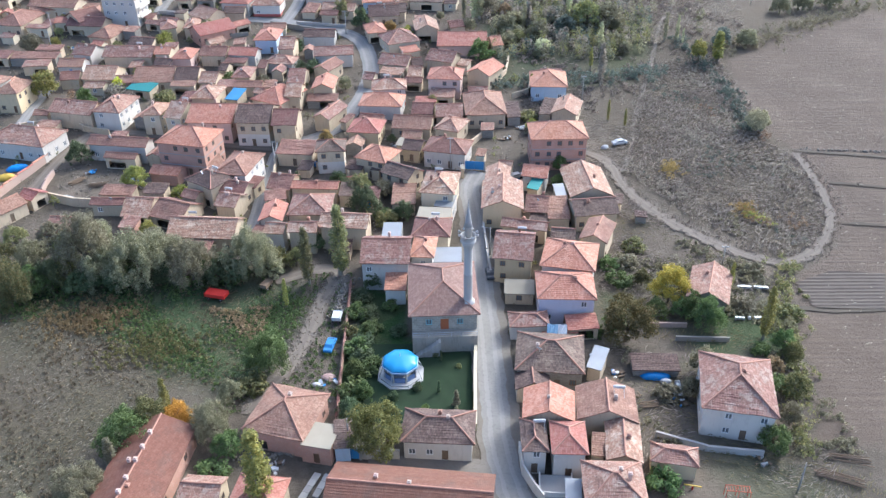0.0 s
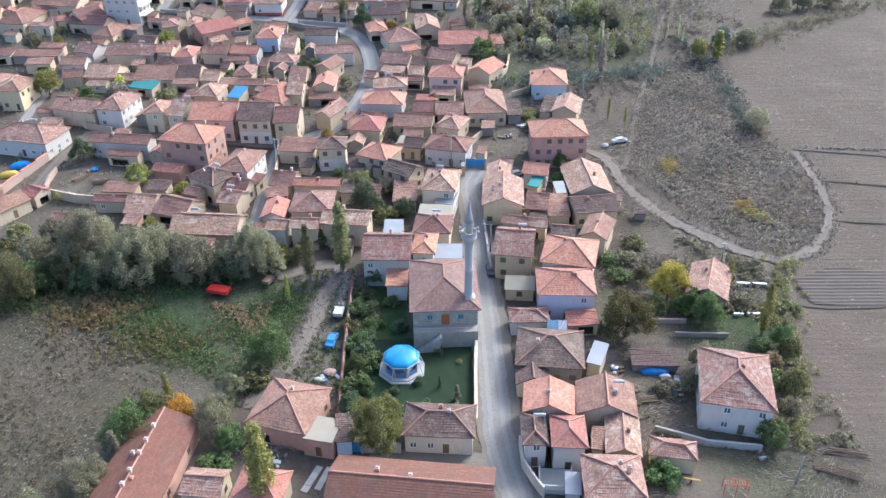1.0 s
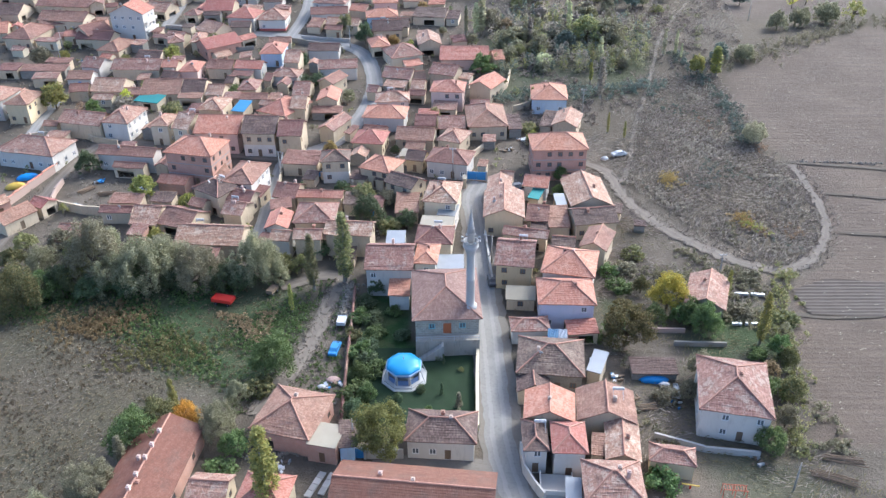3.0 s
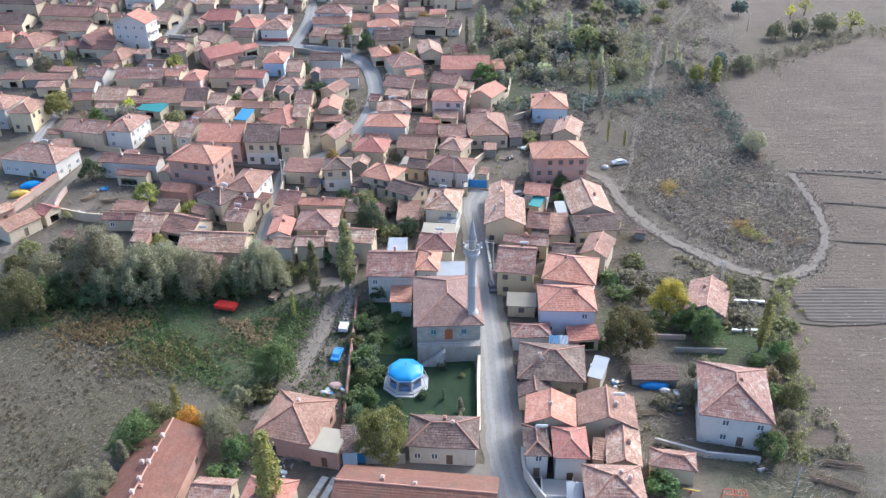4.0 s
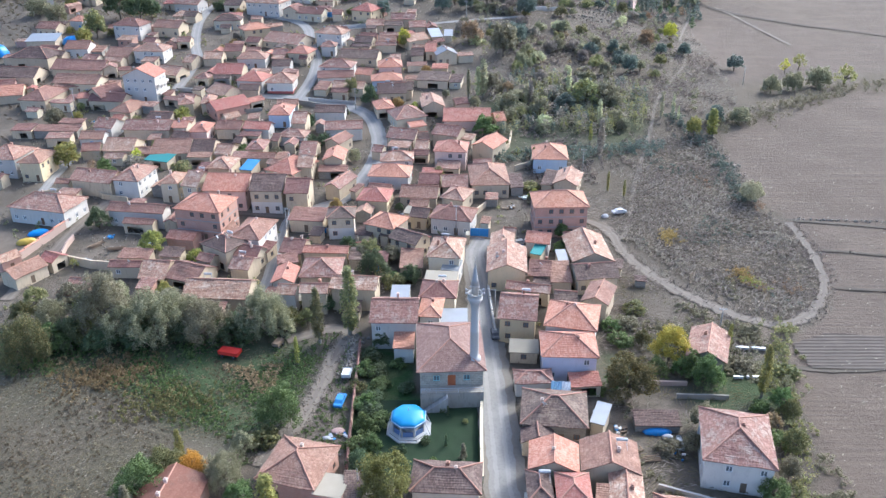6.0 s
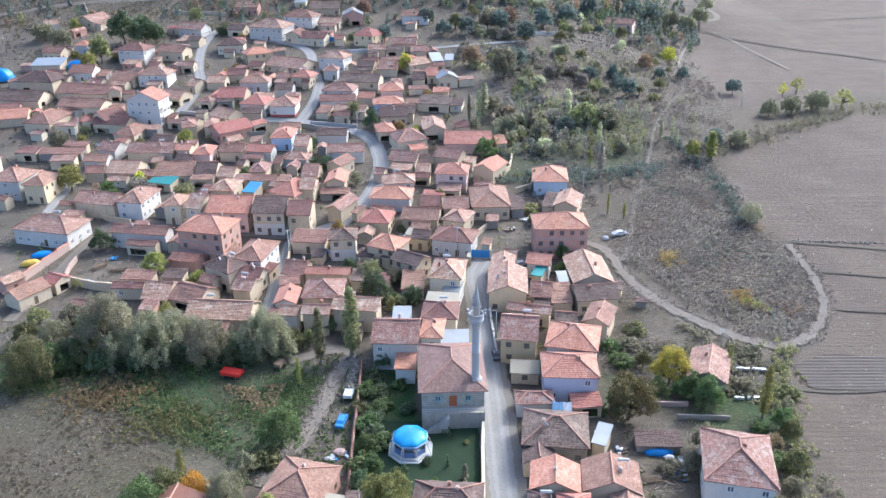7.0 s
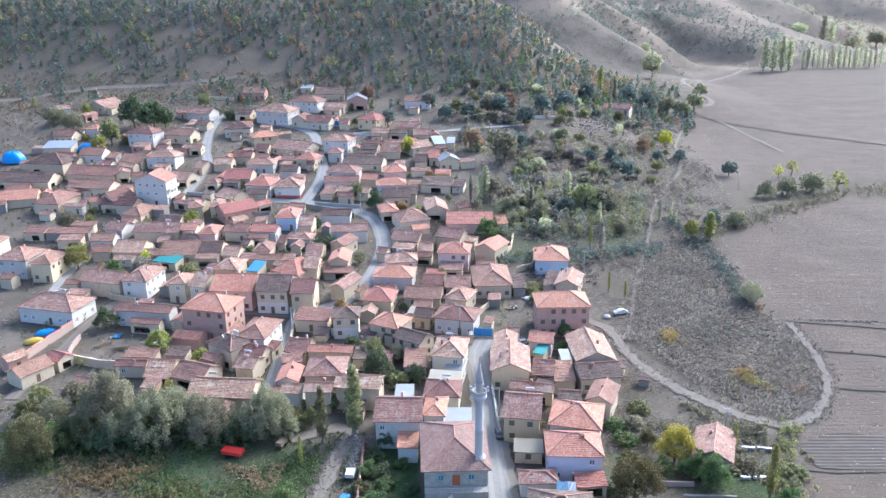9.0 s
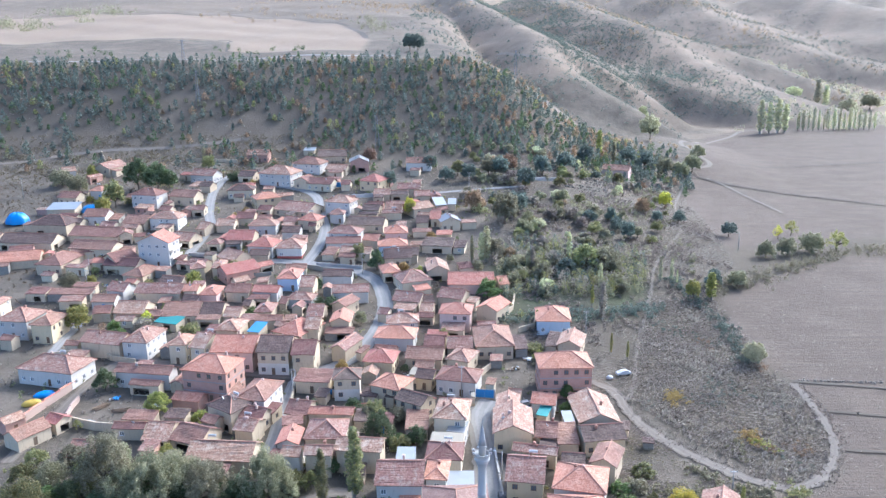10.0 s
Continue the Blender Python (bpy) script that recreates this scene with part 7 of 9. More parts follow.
def steel_gate(x, y, rot, width, tall, mat, label):
    ob = empty("gate", pose(x, y, float(land(x, y)), 0, 0, rot), label, "gate")
    for sx in (-1, 1):
        lf = box(sx * width / 4, 0, 0.08, width / 2 - 0.05, 0.08, tall - 0.1)
        bmesh.ops.inset_region(lf, faces=[f for f in lf.faces if f.normal.y < -0.9], thickness=0.12, depth=-0.03)
        part("leaf", lf, mat, ob)
        part("post", box(sx * (width / 2 + 0.2), 0, -0.4, 0.4, 0.4, tall + 0.6), CONCRETE, ob)


steel_gate(5.1, 190.9, -8, 4.8, 2.3, DOOR_BLUE, "wide blue steel gate at the end of the street")
steel_gate(-15.6, 96.1, 0, 2.2, 2.1, DOOR_BLUE, "blue steel gate in a yard wall")
steel_gate(-60.5, 381.0, -10, 4.0, 2.4, DOOR_BLUE, "blue steel gate between rendered walls")


# ---- yards beside the street ----
def slab_path(points, wide, label):
    ob = empty("path", pose(points[0][0], points[0][1], float(land(*points[0]))), label, "path", kind="structure")
    o = Vector((points[0][0], points[0][1], float(land(*points[0]))))
    for (ax, ay), (bx, by) in zip(points, points[1:]):
        n = max(1, round(math.hypot(bx - ax, by - ay) / 1.4))
        for k in range(n):
            px, py = ax + (bx - ax) * (k + 0.5) / n, ay + (by - ay) * (k + 0.5) / n
            part("slab", box(px - o.x, py - o.y, float(land(px, py)) - o.z - 0.1, math.hypot(bx - ax, by - ay) / n - 0.05, wide, 0.2, math.atan2(by - ay, bx - ax)), CONCRETE, ob)


slab_path(((-22.4, 88.2), (-20.6, 93.2)), 1.1, "pale concrete slabs beside a ditch")
slab_path(((-20.4, 88.6), (-19.0, 93.0)), 1.0, "pale concrete slabs beside a ditch")


def courtyard():
    """A raised white terrace in front of the houses at the street corner."""
    ob = empty("terrace", pose(15.4, 90.2, float(land(15.4, 90.2)), 0, 0, -4), "white walled terrace with steps in front of a house", "terrace")
    part("floor", box(0, 0, -0.3, 5.0, 4.2, 1.1), CONCRETE, ob)
    for x, y, sx, sy in ((0, -2.0, 5.0, 0.2), (-2.4, 0, 0.2, 3.8), (2.4, 0, 0.2, 3.8)):
        part("parapet", box(x, y, 0.8, sx, sy, 0.9), WALLS["white"], ob)


courtyard()


def junk_pile(x, y, rot, seed, label):
    ob = empty("junk_pile", pose(x, y, float(land(x, y)), 0, 0, rot), label, "junk")
    r4 = random.Random(seed)
    for k in range(9):
        m = r4.choice((WOOD, METAL, FRAME_W, DOOR_BLUE, CONCRETE, WOOD))
        b4 = box(0, 0, 0, r4.uniform(0.3, 1.3), r4.uniform(0.2, 0.7), r4.uniform(0.12, 0.5), 0, 0.02)
        o4 = part(r4.choice(("crate", "board", "sheet", "box")), b4, m, ob)
        o4.matrix_basis = pose(r4.uniform(-1.6, 1.6), r4.uniform(-1.1, 1.1), 0.0, 0, r4.uniform(-6, 6), r4.uniform(0, 180))


for n4, (x4, y4) in enumerate(((28.5, 116.2), (30.5, 110.5), (26.5, 121.5), (-27, 94.5), (-31, 95.5), (-21.8, 113.5), (-22.2, 108.5), (11.8, 138.5), (17.5, 186.0), (-66, 182.5), (-80, 186), (-92, 190), (-38, 190.5), (-25, 182), (-16, 204.5), (24, 183.5), (-57, 165.0), (-48.5, 250), (-128, 271), (-100, 268), (-20, 262), (14, 208), (18, 214), (38, 109.5), (48, 96))):
    junk_pile(x4, y4, 37 * n4, n4, "jumble of crates, boards and sheets in a yard")


def drape(x, y, z, rot, wide, fall, mat, label):
    """A creased sheet hung over an edge, with thickness."""
    bm = bmesh.new()
    n, k = 8, 6
    rows = []
    for i in range(n + 1):
        u = i / n
        rows.append([bm.verts.new((wide * (u - 0.5), -fall * 0.75 * v / k + 0.1 * math.sin(9 * u + v), -fall * 0.55 * v / k + 0.07 * math.sin(14 * u + 1.3 * v))) for v in range(k + 1)])
    for a, b in zip(rows, rows[1:]):
        for v in range(k):
            bm.faces.new((a[v], a[v + 1], b[v + 1], b[v]))
    bmesh.ops.recalc_face_normals(bm, faces=bm.faces[:])
    bmesh.ops.solidify(bm, geom=bm.faces[:], thickness=0.04)
    ob = new("tarpaulin", mesh_of("tarpaulin", bm, mat))
    ob.matrix_basis = pose(x, y, z, 0, 0, rot)
    return tagged(ob, label, "tarpaulin")


drape(18.3, 125.6, 3.8, -6, 2.0, 2.6, plain("faded_blue_sheet", (0.2, 0.34, 0.46), 0.6), "creased faded blue tarpaulin hung over a shed roof")
drape(20.1, 125.5, 3.8, -3, 1.6, 2.4, plain("pale_sheet_cloth", (0.5, 0.52, 0.53), 0.8), "pale grey plastic sheet hung over a shed roof")


# ---- trees ----
def leaf_cloud(rng, centres, radii, per, size, flat=1.0):
    """Small quads gathered in clumps round the centres, as one mesh's vertices and faces."""
    n = len(centres) * per
    c = np.repeat(centres, per, 0)
    r = np.repeat(radii, per)[:, None]
    off = rng.normal(size=(n, 3))
    off *= (rng.random((n, 1)) ** 0.4) / np.linalg.norm(off, axis=1, keepdims=True)
    c = c + off * r * (1, 1, flat)
    face = off / np.maximum(np.linalg.norm(off, axis=1, keepdims=True), 1e-6) + rng.normal(size=(n, 3)) * 0.5 + (0, 0, 0.25)
    a = np.cross(face, rng.normal(size=(n, 3)))
    a /= np.linalg.norm(a, axis=1, keepdims=True)
    b = np.cross(a, face)
    b /= np.linalg.norm(b, axis=1, keepdims=True)
    s = (size * rng.uniform(0.6, 1.3, (n, 1)))
    v = np.stack([c - a * s * 0.5, c + b * s * 0.32, c + a * s * 0.5, c - b * s * 0.32], 1).reshape(-1, 3)
    f = np.arange(4 * n).reshape(-1, 4)
    return v, f


def cloud_mesh(name, v, f, mat):
    me = bpy.data.meshes.new(name)
    me.from_pydata(v.tolist(), [], f.tolist())
    me.materials.append(mat)
    return me


def trunk_mesh(height, r, limbs, rng, mat):
    bm = bmesh.new()
    rings, n = [], 7
    for k in range(6):
        t = k / 5
        cx, cy = 0.12 * math.sin(3 * t + r * 9), 0.1 * math.sin(2.2 * t + 1)
        rings.append([bm.verts.new((cx + r * (1.25 - t) * math.cos(6.283 * j / n), cy + r * (1.25 - t) * math.sin(6.283 * j / n), -0.4 + t * (height + 0.4))) for j in range(n)])
    for p, q in zip(rings, rings[1:]):
        for j in range(n):
            bm.faces.new((p[j], p[(j + 1) % n], q[(j + 1) % n], q[j]))
    taken = set()
    for a, b in limbs:
        # each limb grows out of one side of the trunk
        j = int((math.atan2(b[1], b[0]) % 6.283) / 6.283 * n)
        spots = [(lv, (j + dj) % n) for lv in (3, 2, 4) for dj in (0, 1, -1, 2, -2) if (lv, (j + dj) % n) not in taken]
        lv, j = spots[0]
        taken.add((lv, j))
        p, q = rings[lv], rings[lv + 1]
        ring = [p[j], p[(j + 1) % n], q[(j + 1) % n], q[j]]
        bm.faces.remove(bm.faces.get(ring))
        mid = sum((v.co for v in ring), Vector()) / 4
        tip = [bm.verts.new(Vector(b) + (v.co - mid) * 0.15) for v in ring]
        for k in range(4):
            bm.faces.new((ring[k], ring[(k + 1) % 4], tip[(k + 1) % 4], tip[k]))
        bm.faces.new(tip)
    return mesh_of("trunk", bm, mat)


def make_tree(shape, seed, fine=1.0):
    """Meshes of a trunk and a crown: shape is broad, poplar, willow, bush, cypress or spindly."""
    rng = np.random.default_rng(seed)
    if shape == "poplar":
        H, n = 14.0, 330
        z = 1.4 + (H - 1.4) * rng.random(n) ** 0.9
        prof = 1.2 * np.sin(np.clip((z - 0.6) / (H - 0.3), 0, 1) ** 0.8 * math.pi) ** 0.55 + 0.05
        th, rr = rng.uniform(0, 6.283, n), prof * rng.uniform(0.1, 0.85, n)
        c = np.stack([rr * np.cos(th), rr * np.sin(th), z], 1)
        v, f = leaf_cloud(rng, c, rng.uniform(0.22, 0.38, n), max(3, int(8 / fine ** 1.6)), 0.44 * fine, 1.8)
        return trunk_mesh(H * 0.9, 0.22, [], rng, BARK_PALE), v, f
    if shape == "cypress":
        H, n = 4.0, 50
        z = rng.uniform(0.3, H, n)
        rr = 0.55 * (1 - z / H) ** 0.7 * rng.uniform(0.2, 0.9, n)
        th = rng.uniform(0, 6.283, n)
        c = np.stack([rr * np.cos(th), rr * np.sin(th), z], 1)
        v, f = leaf_cloud(rng, c, np.full(n, 0.22), 30, 0.2, 1.6)
        return trunk_mesh(1.2, 0.07, [], rng, BARK), v, f
    if shape == "bush":
        n = 34
        th, rr = rng.uniform(0, 6.283, n), 1.2 * np.sqrt(rng.random(n))
        c = np.stack([rr * np.cos(th), rr * np.sin(th), rng.uniform(0.2, 1.7, n) * (1.15 - 0.4 * rr)], 1)
        v, f = leaf_cloud(rng, c, rng.uniform(0.25, 0.55, n), 40, 0.27)
        return trunk_mesh(0.8, 0.08, [((0, 0, 0.3), (0.6, 0.3, 1.2)), ((0, 0, 0.3), (-0.5, 0.4, 1.1))], rng, BARK), v, f
    H, R = (7.0, 3.3) if shape == "broad" else (8.0, 4.2) if shape == "willow" else (7.0, 2.0)
    n = {"broad": 130, "willow": 130, "spindly": 40}[shape]
    d = rng.normal(size=(n, 3))
    d /= np.linalg.norm(d, axis=1, keepdims=True)
    d[:, 2] = np.abs(d[:, 2]) * 1.1 - 0.35
    lump = 1 + 0.17 * np.sin(3 * np.arctan2(d[:, 1], d[:, 0]) + seed) + 0.13 * np.sin(5 * d[:, 2] + seed * 2)
    c = d * (R * lump * rng.uniform(0.45, 1.0, n) ** 0.6)[:, None]
    c[:, 2] = c[:, 2] * (H * 0.62 / R) + H * 0.45
    if shape == "willow":
        extra = c[rng.integers(0, n, 60)] - np.stack([np.zeros(60), np.zeros(60), rng.uniform(0.6, 2.4, 60)], 1)
        c = np.concatenate([c, extra])
    c[:, 2] = np.maximum(c[:, 2], 0.7)
    limbs = []
    for k in range(7):
        tip = c[rng.integers(0, len(c))] * 0.8
        limbs.append(((0, 0, H * 0.22), (float(tip[0]), float(tip[1]), max(float(tip[2]), H * 0.35))))
    v, f = leaf_cloud(rng, c, rng.uniform(0.45, 0.95, len(c)) * (0.75 if shape == "spindly" else 1), int({"broad": 44, "willow": 52, "spindly": 18}[shape] / fine ** 1.7), (0.38 if shape != "willow" else 0.34) * fine, 0.8 if shape == "broad" else 1.3)
    return trunk_mesh(H * 0.42, 0.2, limbs, rng, BARK), v, f


TREES = {}
for shape, seeds in (("broad", 4), ("poplar", 3), ("willow", 3), ("bush", 4), ("cypress", 2), ("spindly", 2)):
    TREES[shape] = []
    for sd in range(seeds):
        tm, v, f = make_tree(shape, 10 + sd)
        TREES[shape].append((tm, cloud_mesh("crown", v, f, LEAF["green"])))
        if shape in ("broad", "willow", "poplar"):
            tm, v, f = make_tree(shape, 50 + sd, 1.55)
            TREES.setdefault(shape + "_far", []).append((tm, cloud_mesh("crown", v, f, LEAF["green"])))
for shape in ("broad", "poplar", "willow"):
    # tall trees near the village street carry finer leaves for their size
    TREES[shape + "_fine"] = []
    for sd in range(3):
        tm, v, f = make_tree(shape, 30 + sd, 0.65)
        TREES[shape + "_fine"].append((tm, cloud_mesh("crown", v, f, LEAF["green"])))
HEIGHT = {"broad": 7.6, "poplar": 14.4, "willow": 8.4, "bush": 1.9, "cypress": 4.1, "spindly": 8.0}
TREE_WORDS = {"green": "green", "dark": "dark green", "olive": "olive-green", "grey": "grey-green", "yellow": "autumn yellow", "lime": "yellow-green", "rust": "rust-brown", "dry": "dry brown", "amber": "amber", "gold": "golden-orange", "russet": "olive-brown", "moss": "dull olive-green", "straw": "pale straw-yellow, haze-lightened", "pale": "pale yellow-green", "juniper": "dark blue-green"}
TREE_NAMES = {"broad": ("tree", "broad leafy tree"), "poplar": ("poplar", "tall narrow poplar"), "willow": ("willow", "wide drooping willow"), "bush": ("bush", "low bush"), "cypress": ("cypress", "small clipped cypress"), "spindly": ("tree", "thin open tree")}
grown = 0


def tree(shape, x, y, tall, colour, wide=1.0):
    """A tree of that height in metres at x, y."""
    global grown
    grown += 1
    rnd = random.Random(grown * 7 + 1)
    size = "_fine" if tall > 6.0 and y < 190 else "_far" if y > 215 else ""
    kit = TREES[shape + size if shape in ("broad", "poplar", "willow") else shape]
    tm, cm = kit[rnd.randrange(len(kit))]
    wide *= {"poplar": 1.35, "willow": 1.1}.get(shape, 1.0)
    k = tall / HEIGHT[shape] * (1.2 if shape in ("willow", "broad") else 1.08)
    name, words = TREE_NAMES[shape]
    ob = empty(name, pose(x, y, float(land(x, y)), 0, 0, rnd.uniform(0, 360)) @ Matrix.Diagonal((k * wide, k * wide, k, 1)), f"{words} with {TREE_WORDS[colour]} leaves", "bush" if shape == "bush" else "tree")
    shared("trunk", tm, ob, pose(0, 0, 0))
    crown = shared("crown", cm, ob, pose(0, 0, 0))
    crown.material_slots[0].link = "OBJECT"
    crown.material_slots[0].material = LEAF[colour]
    return ob


tree("poplar", -23.3, 147.0, 15.5, "olive", 1.15)
tree("poplar", -29.8, 144.1, 12.5, "olive", 1.0)
tree("poplar", -27.2, 85.0, 16, "lime", 1.1)
tree("poplar", 57.4, 125.9, 11, "lime", 0.9)
tree("poplar", 55.4, 141.0, 6.5, "lime", 0.8)
tree("poplar", -47.1, 105.2, 8, "lime", 0.9)
tree("poplar", -32.9, 135.9, 6.5, "lime", 0.8)
tree("spindly", 62.4, 127.7, 4.5, "grey", 1)
tree("broad", -32.7, 117.3, 7.5, "green", 1)
tree("broad", 32.1, 125.9, 9, "russet", 1.0)
tree("broad", 42.5, 137.7, 7.5, "yellow", 1.05)
tree("broad", 47.8, 129.0, 6.3, "green", 1)
tree("broad", 44.0, 133.0, 4, "green", 1)
tree("broad", -11.6, 96.8, 9.8, "russet", 0.82)
tree("broad", 50.3, 98.5, 4.6, "green", 1)
tree("bush", 31.7, 90.7, 3.2, "green", 1.1)
tree("broad", -51.0, 97.6, 8, "green", 1)
tree("broad", -48.3, 101.3, 7, "moss", 0.9)
tree("broad", -44.0, 102.0, 6.2, "gold", 0.7)
tree("willow", -38.9, 100.8, 7, "grey", 0.7)
tree("willow", -54.2, 87.0, 7.2, "grey", 0.8)
tree("willow", -60.3, 82.4, 5.5, "grey", 0.8)
tree("poplar", -51.8, 93.1, 7, "grey", 1.3)
tree("willow", -87.5, 136.0, 10, "moss", 0.75)
tree("willow", -82.0, 141.8, 6.5, "dark", 0.8)
tree("willow", -76.0, 147.6, 13, "grey", 0.75)
tree("willow", -83.2, 153.9, 6, "moss", 0.8)
tree("willow", -64.3, 145.0, 11.5, "grey", 0.8)
tree("broad", -69.0, 148.5, 6, "dark", 1.1)
tree("willow", -53.7, 144.9, 9.5, "grey", 0.85)
tree("broad", -47.6, 146.5, 5, "dark", 1.1)
tree("willow", -41.7, 146.9, 11, "grey", 0.7)
tree("broad", -58.6, 143.6, 5, "dark", 1.1)
tree("willow", -89.9, 150.7, 6, "grey", 0.8)
tree("broad", -96.0, 150.7, 5.5, "moss", 1)
tree("broad", -37.6, 150.6, 4.5, "moss", 1)
tree("bush", -19.0, 133.3, 2.5, "green", 1.3)
tree("bush", -17.6, 122.1, 2.8, "green", 1.3)
tree("broad", -17.3, 115.8, 3.6, "green", 0.9)
tree("bush", -17.4, 110.7, 3, "green", 1.3)
tree("bush", -16.8, 133.3, 2, "dark", 1.5)
tree("broad", -16.5, 142.6, 3.5, "dark", 1)
tree("broad", -35.3, 97.1, 4.5, "green", 1)
tree("bush", -34.9, 112.1, 3, "moss", 1.3)
tree("broad", -37.4, 108.7, 5, "grey", 0.8)
tree("bush", -37.0, 93.0, 2.5, "green", 1.5)
tree("broad", -77.4, 182.1, 6, "lime", 0.95)
tree("broad", -96.7, 195.7, 5.8, "dark", 1)
tree("broad", -122.1, 236.1, 7.5, "lime", 1)
tree("broad", -107.5, 229.0, 5.5, "green", 0.9)
tree("broad", -101.5, 239.8, 4.6, "yellow", 0.8)
tree("spindly", -113.2, 233.0, 5, "rust", 1.3)
tree("broad", -20.4, 170.3, 6.5, "dark", 1.1)
tree("broad", -24.2, 177.9, 4.5, "grey", 1)
tree("broad", -11.4, 167.8, 4.5, "dark", 1)
tree("broad", 8.3, 260.0, 6.5, "green", 1.15)
tree("broad", -6.4, 226.8, 3.8, "olive", 1)
tree("broad", 26.5, 190.3, 4, "green", 0.9)
tree("broad", 25.3, 182.8, 3.2, "green", 1)
tree("broad", -32.1, 284.0, 7, "dark", 0.8)
tree("broad", -39.9, 293.1, 6, "olive", 1)
tree("broad", -84.0, 281.5, 5, "olive", 1)
tree("willow", -140.0, 268.7, 6, "grey", 0.8)
tree("spindly", -93.9, 223.2, 5, "olive", 1)
tree("broad", 81.7, 211.3, 6.2, "pale", 0.95)
tree("poplar", 83.7, 259.7, 9, "lime", 1.9)
tree("broad", 77.7, 259.6, 6.5, "lime", 0.7)
tree("poplar", 44.2, 242.6, 12, "dry", 0.9)
tree("poplar", 42.9, 254.9, 6, "lime", 1)
tree("poplar", 46.8, 214.4, 5, "lime", 0.8)
tree("poplar", 42.7, 217.8, 6, "lime", 0.7)
tree("poplar", 23.0, 239.0, 5, "lime", 1.1)
tree("bush", 20.8, 219.8, 2.5, "olive", 1.4)
tree("bush", -15.4, 169.0, 2, "green", 2)
tree("bush", 21.7, 211.2, 2.5, "grey", 1.6)
tree("bush", 24.9, 133.2, 2.2, "green", 1.3)
tree("broad", 43.6, 116.5, 5, "grey", 0.9)
tree("broad", 40.4, 110.7, 3.8, "grey", 0.9)
tree("bush", 26.4, 127.9, 2, "green", 1.3)
tree("broad", 60.5, 119.6, 4, "moss", 0.8)
tree("broad", 57.9, 110.8, 4.5, "moss", 0.9)
tree("broad", 54.7, 104.1, 4, "grey", 0.9)
tree("bush", 56.7, 117.3, 2.6, "rust", 0.9)
tree("bush", 55.7, 121.9, 2.2, "green", 1)
tree("poplar", 8.7, 291.0, 13.0, "pale", 1.2)
tree("poplar", 6.7, 290.0, 11.0, "pale", 1.1)
tree("poplar", 3.2, 290.1, 10.0, "grey", 0.8)
tree("poplar", 23.6, 282.6, 10.0, "pale", 0.8)
tree("poplar", 25.2, 282.6, 9.0, "dry", 1.1)
tree("poplar", 39.5, 290.3, 11.0, "pale", 0.9)
tree("broad", 45.1, 285.6, 9, "olive", 1.1)
tree("broad", 52.1, 285.0, 8.5, "grey", 1.1)
tree("broad", 37.4, 280.3, 6, "juniper", 1.1)
tree("broad", 28.0, 275.4, 6, "grey", 1.1)
tree("broad", 17.5, 280.4, 6, "grey", 1.1)
tree("broad", 12.0, 294.9, 7, "grey", 1.1)
tree("broad", 67.3, 319.7, 7, "juniper", 0.9)
tree("broad", 17.7, 331.8, 13, "grey", 0.9)
tree("broad", 24.2, 344.4, 9, "juniper", 1)
tree("broad", 5.3, 347.8, 8.5, "rust", 1.1)
tree("broad", 97.2, 382.8, 7.5, "yellow", 0.8)
tree("broad", 53.8, 335.9, 5.5, "juniper", 1.1)
tree("broad", 40.2, 339.1, 6, "grey", 1)
tree("broad", 64.2, 342.6, 5.5, "juniper", 0.9)
tree("broad", 82.7, 363.8, 6.5, "rust", 1)
tree("broad", 96.6, 353.3, 5.5, "juniper", 1)
tree("poplar", 70.1, 274.7, 8.0, "pale", 0.9)
tree("poplar", 74.1, 274.9, 8.0, "pale", 0.8)
tree("poplar", 75.5, 272.5, 5.0, "pale", 0.8)
tree("poplar", 47.5, 267.1, 9.0, "pale", 1)
tree("broad", 55.5, 281.4, 5, "grey", 1)
tree("broad", 114.1, 338.0, 6, "juniper", 1.1)
tree("spindly", 142.3, 341.6, 9, "lime", 1)
tree("spindly", 134.3, 335.4, 7, "yellow", 1)
tree("spindly", 150.5, 316.0, 11, "lime", 1.2)
tree("willow", 140.0, 314.5, 7.5, "grey", 1)
tree("willow", 128.9, 310.9, 6.5, "grey", 0.9)
tree("willow", 118.9, 306.8, 6.5, "grey", 0.8)
tree("broad", 87.7, 270.9, 6, "juniper", 1)
tree("broad", 96.6, 271.6, 5.5, "grey", 1.2)
tree("broad", -23.0, 341.7, 6, "lime", 0.8)
tree("broad", -156.5, 379.9, 15, "dark", 0.75)
tree("broad", -146.8, 379.8, 13, "dark", 0.8)
tree("broad", -158.1, 356.1, 11, "olive", 0.8)
tree("broad", -157.2, 341.1, 9, "lime", 0.7)
tree("broad", -141.4, 379.8, 9, "dark", 0.9)
tree("willow", -196.0, 384.8, 8, "grey", 1)
tree("willow", -184.0, 376.4, 8, "grey", 1)
tree("broad", -186.5, 398.6, 6, "lime", 0.9)
tree("broad", -131.3, 411.6, 7, "olive", 1)
tree("broad", -23.3, 342.9, 7, "yellow", 0.75)
tree("broad", -48.5, 419.7, 8, "rust", 0.9)
tree("broad", -36.7, 589.2, 12, "juniper", 0.8)
tree("broad", -30.6, 586.0, 11, "juniper", 0.8)
tree("broad", 18.8, 399.3, 9, "juniper", 1)
tree("broad", 23.3, 404.0, 9, "rust", 0.9)
tree("broad", 13.1, 399.4, 8, "grey", 0.9)
tree("broad", 30.1, 381.1, 9, "juniper", 1)
tree("broad", 40.2, 402.1, 9, "juniper", 1)
tree("broad", 53.7, 419.4, 9, "juniper", 1)
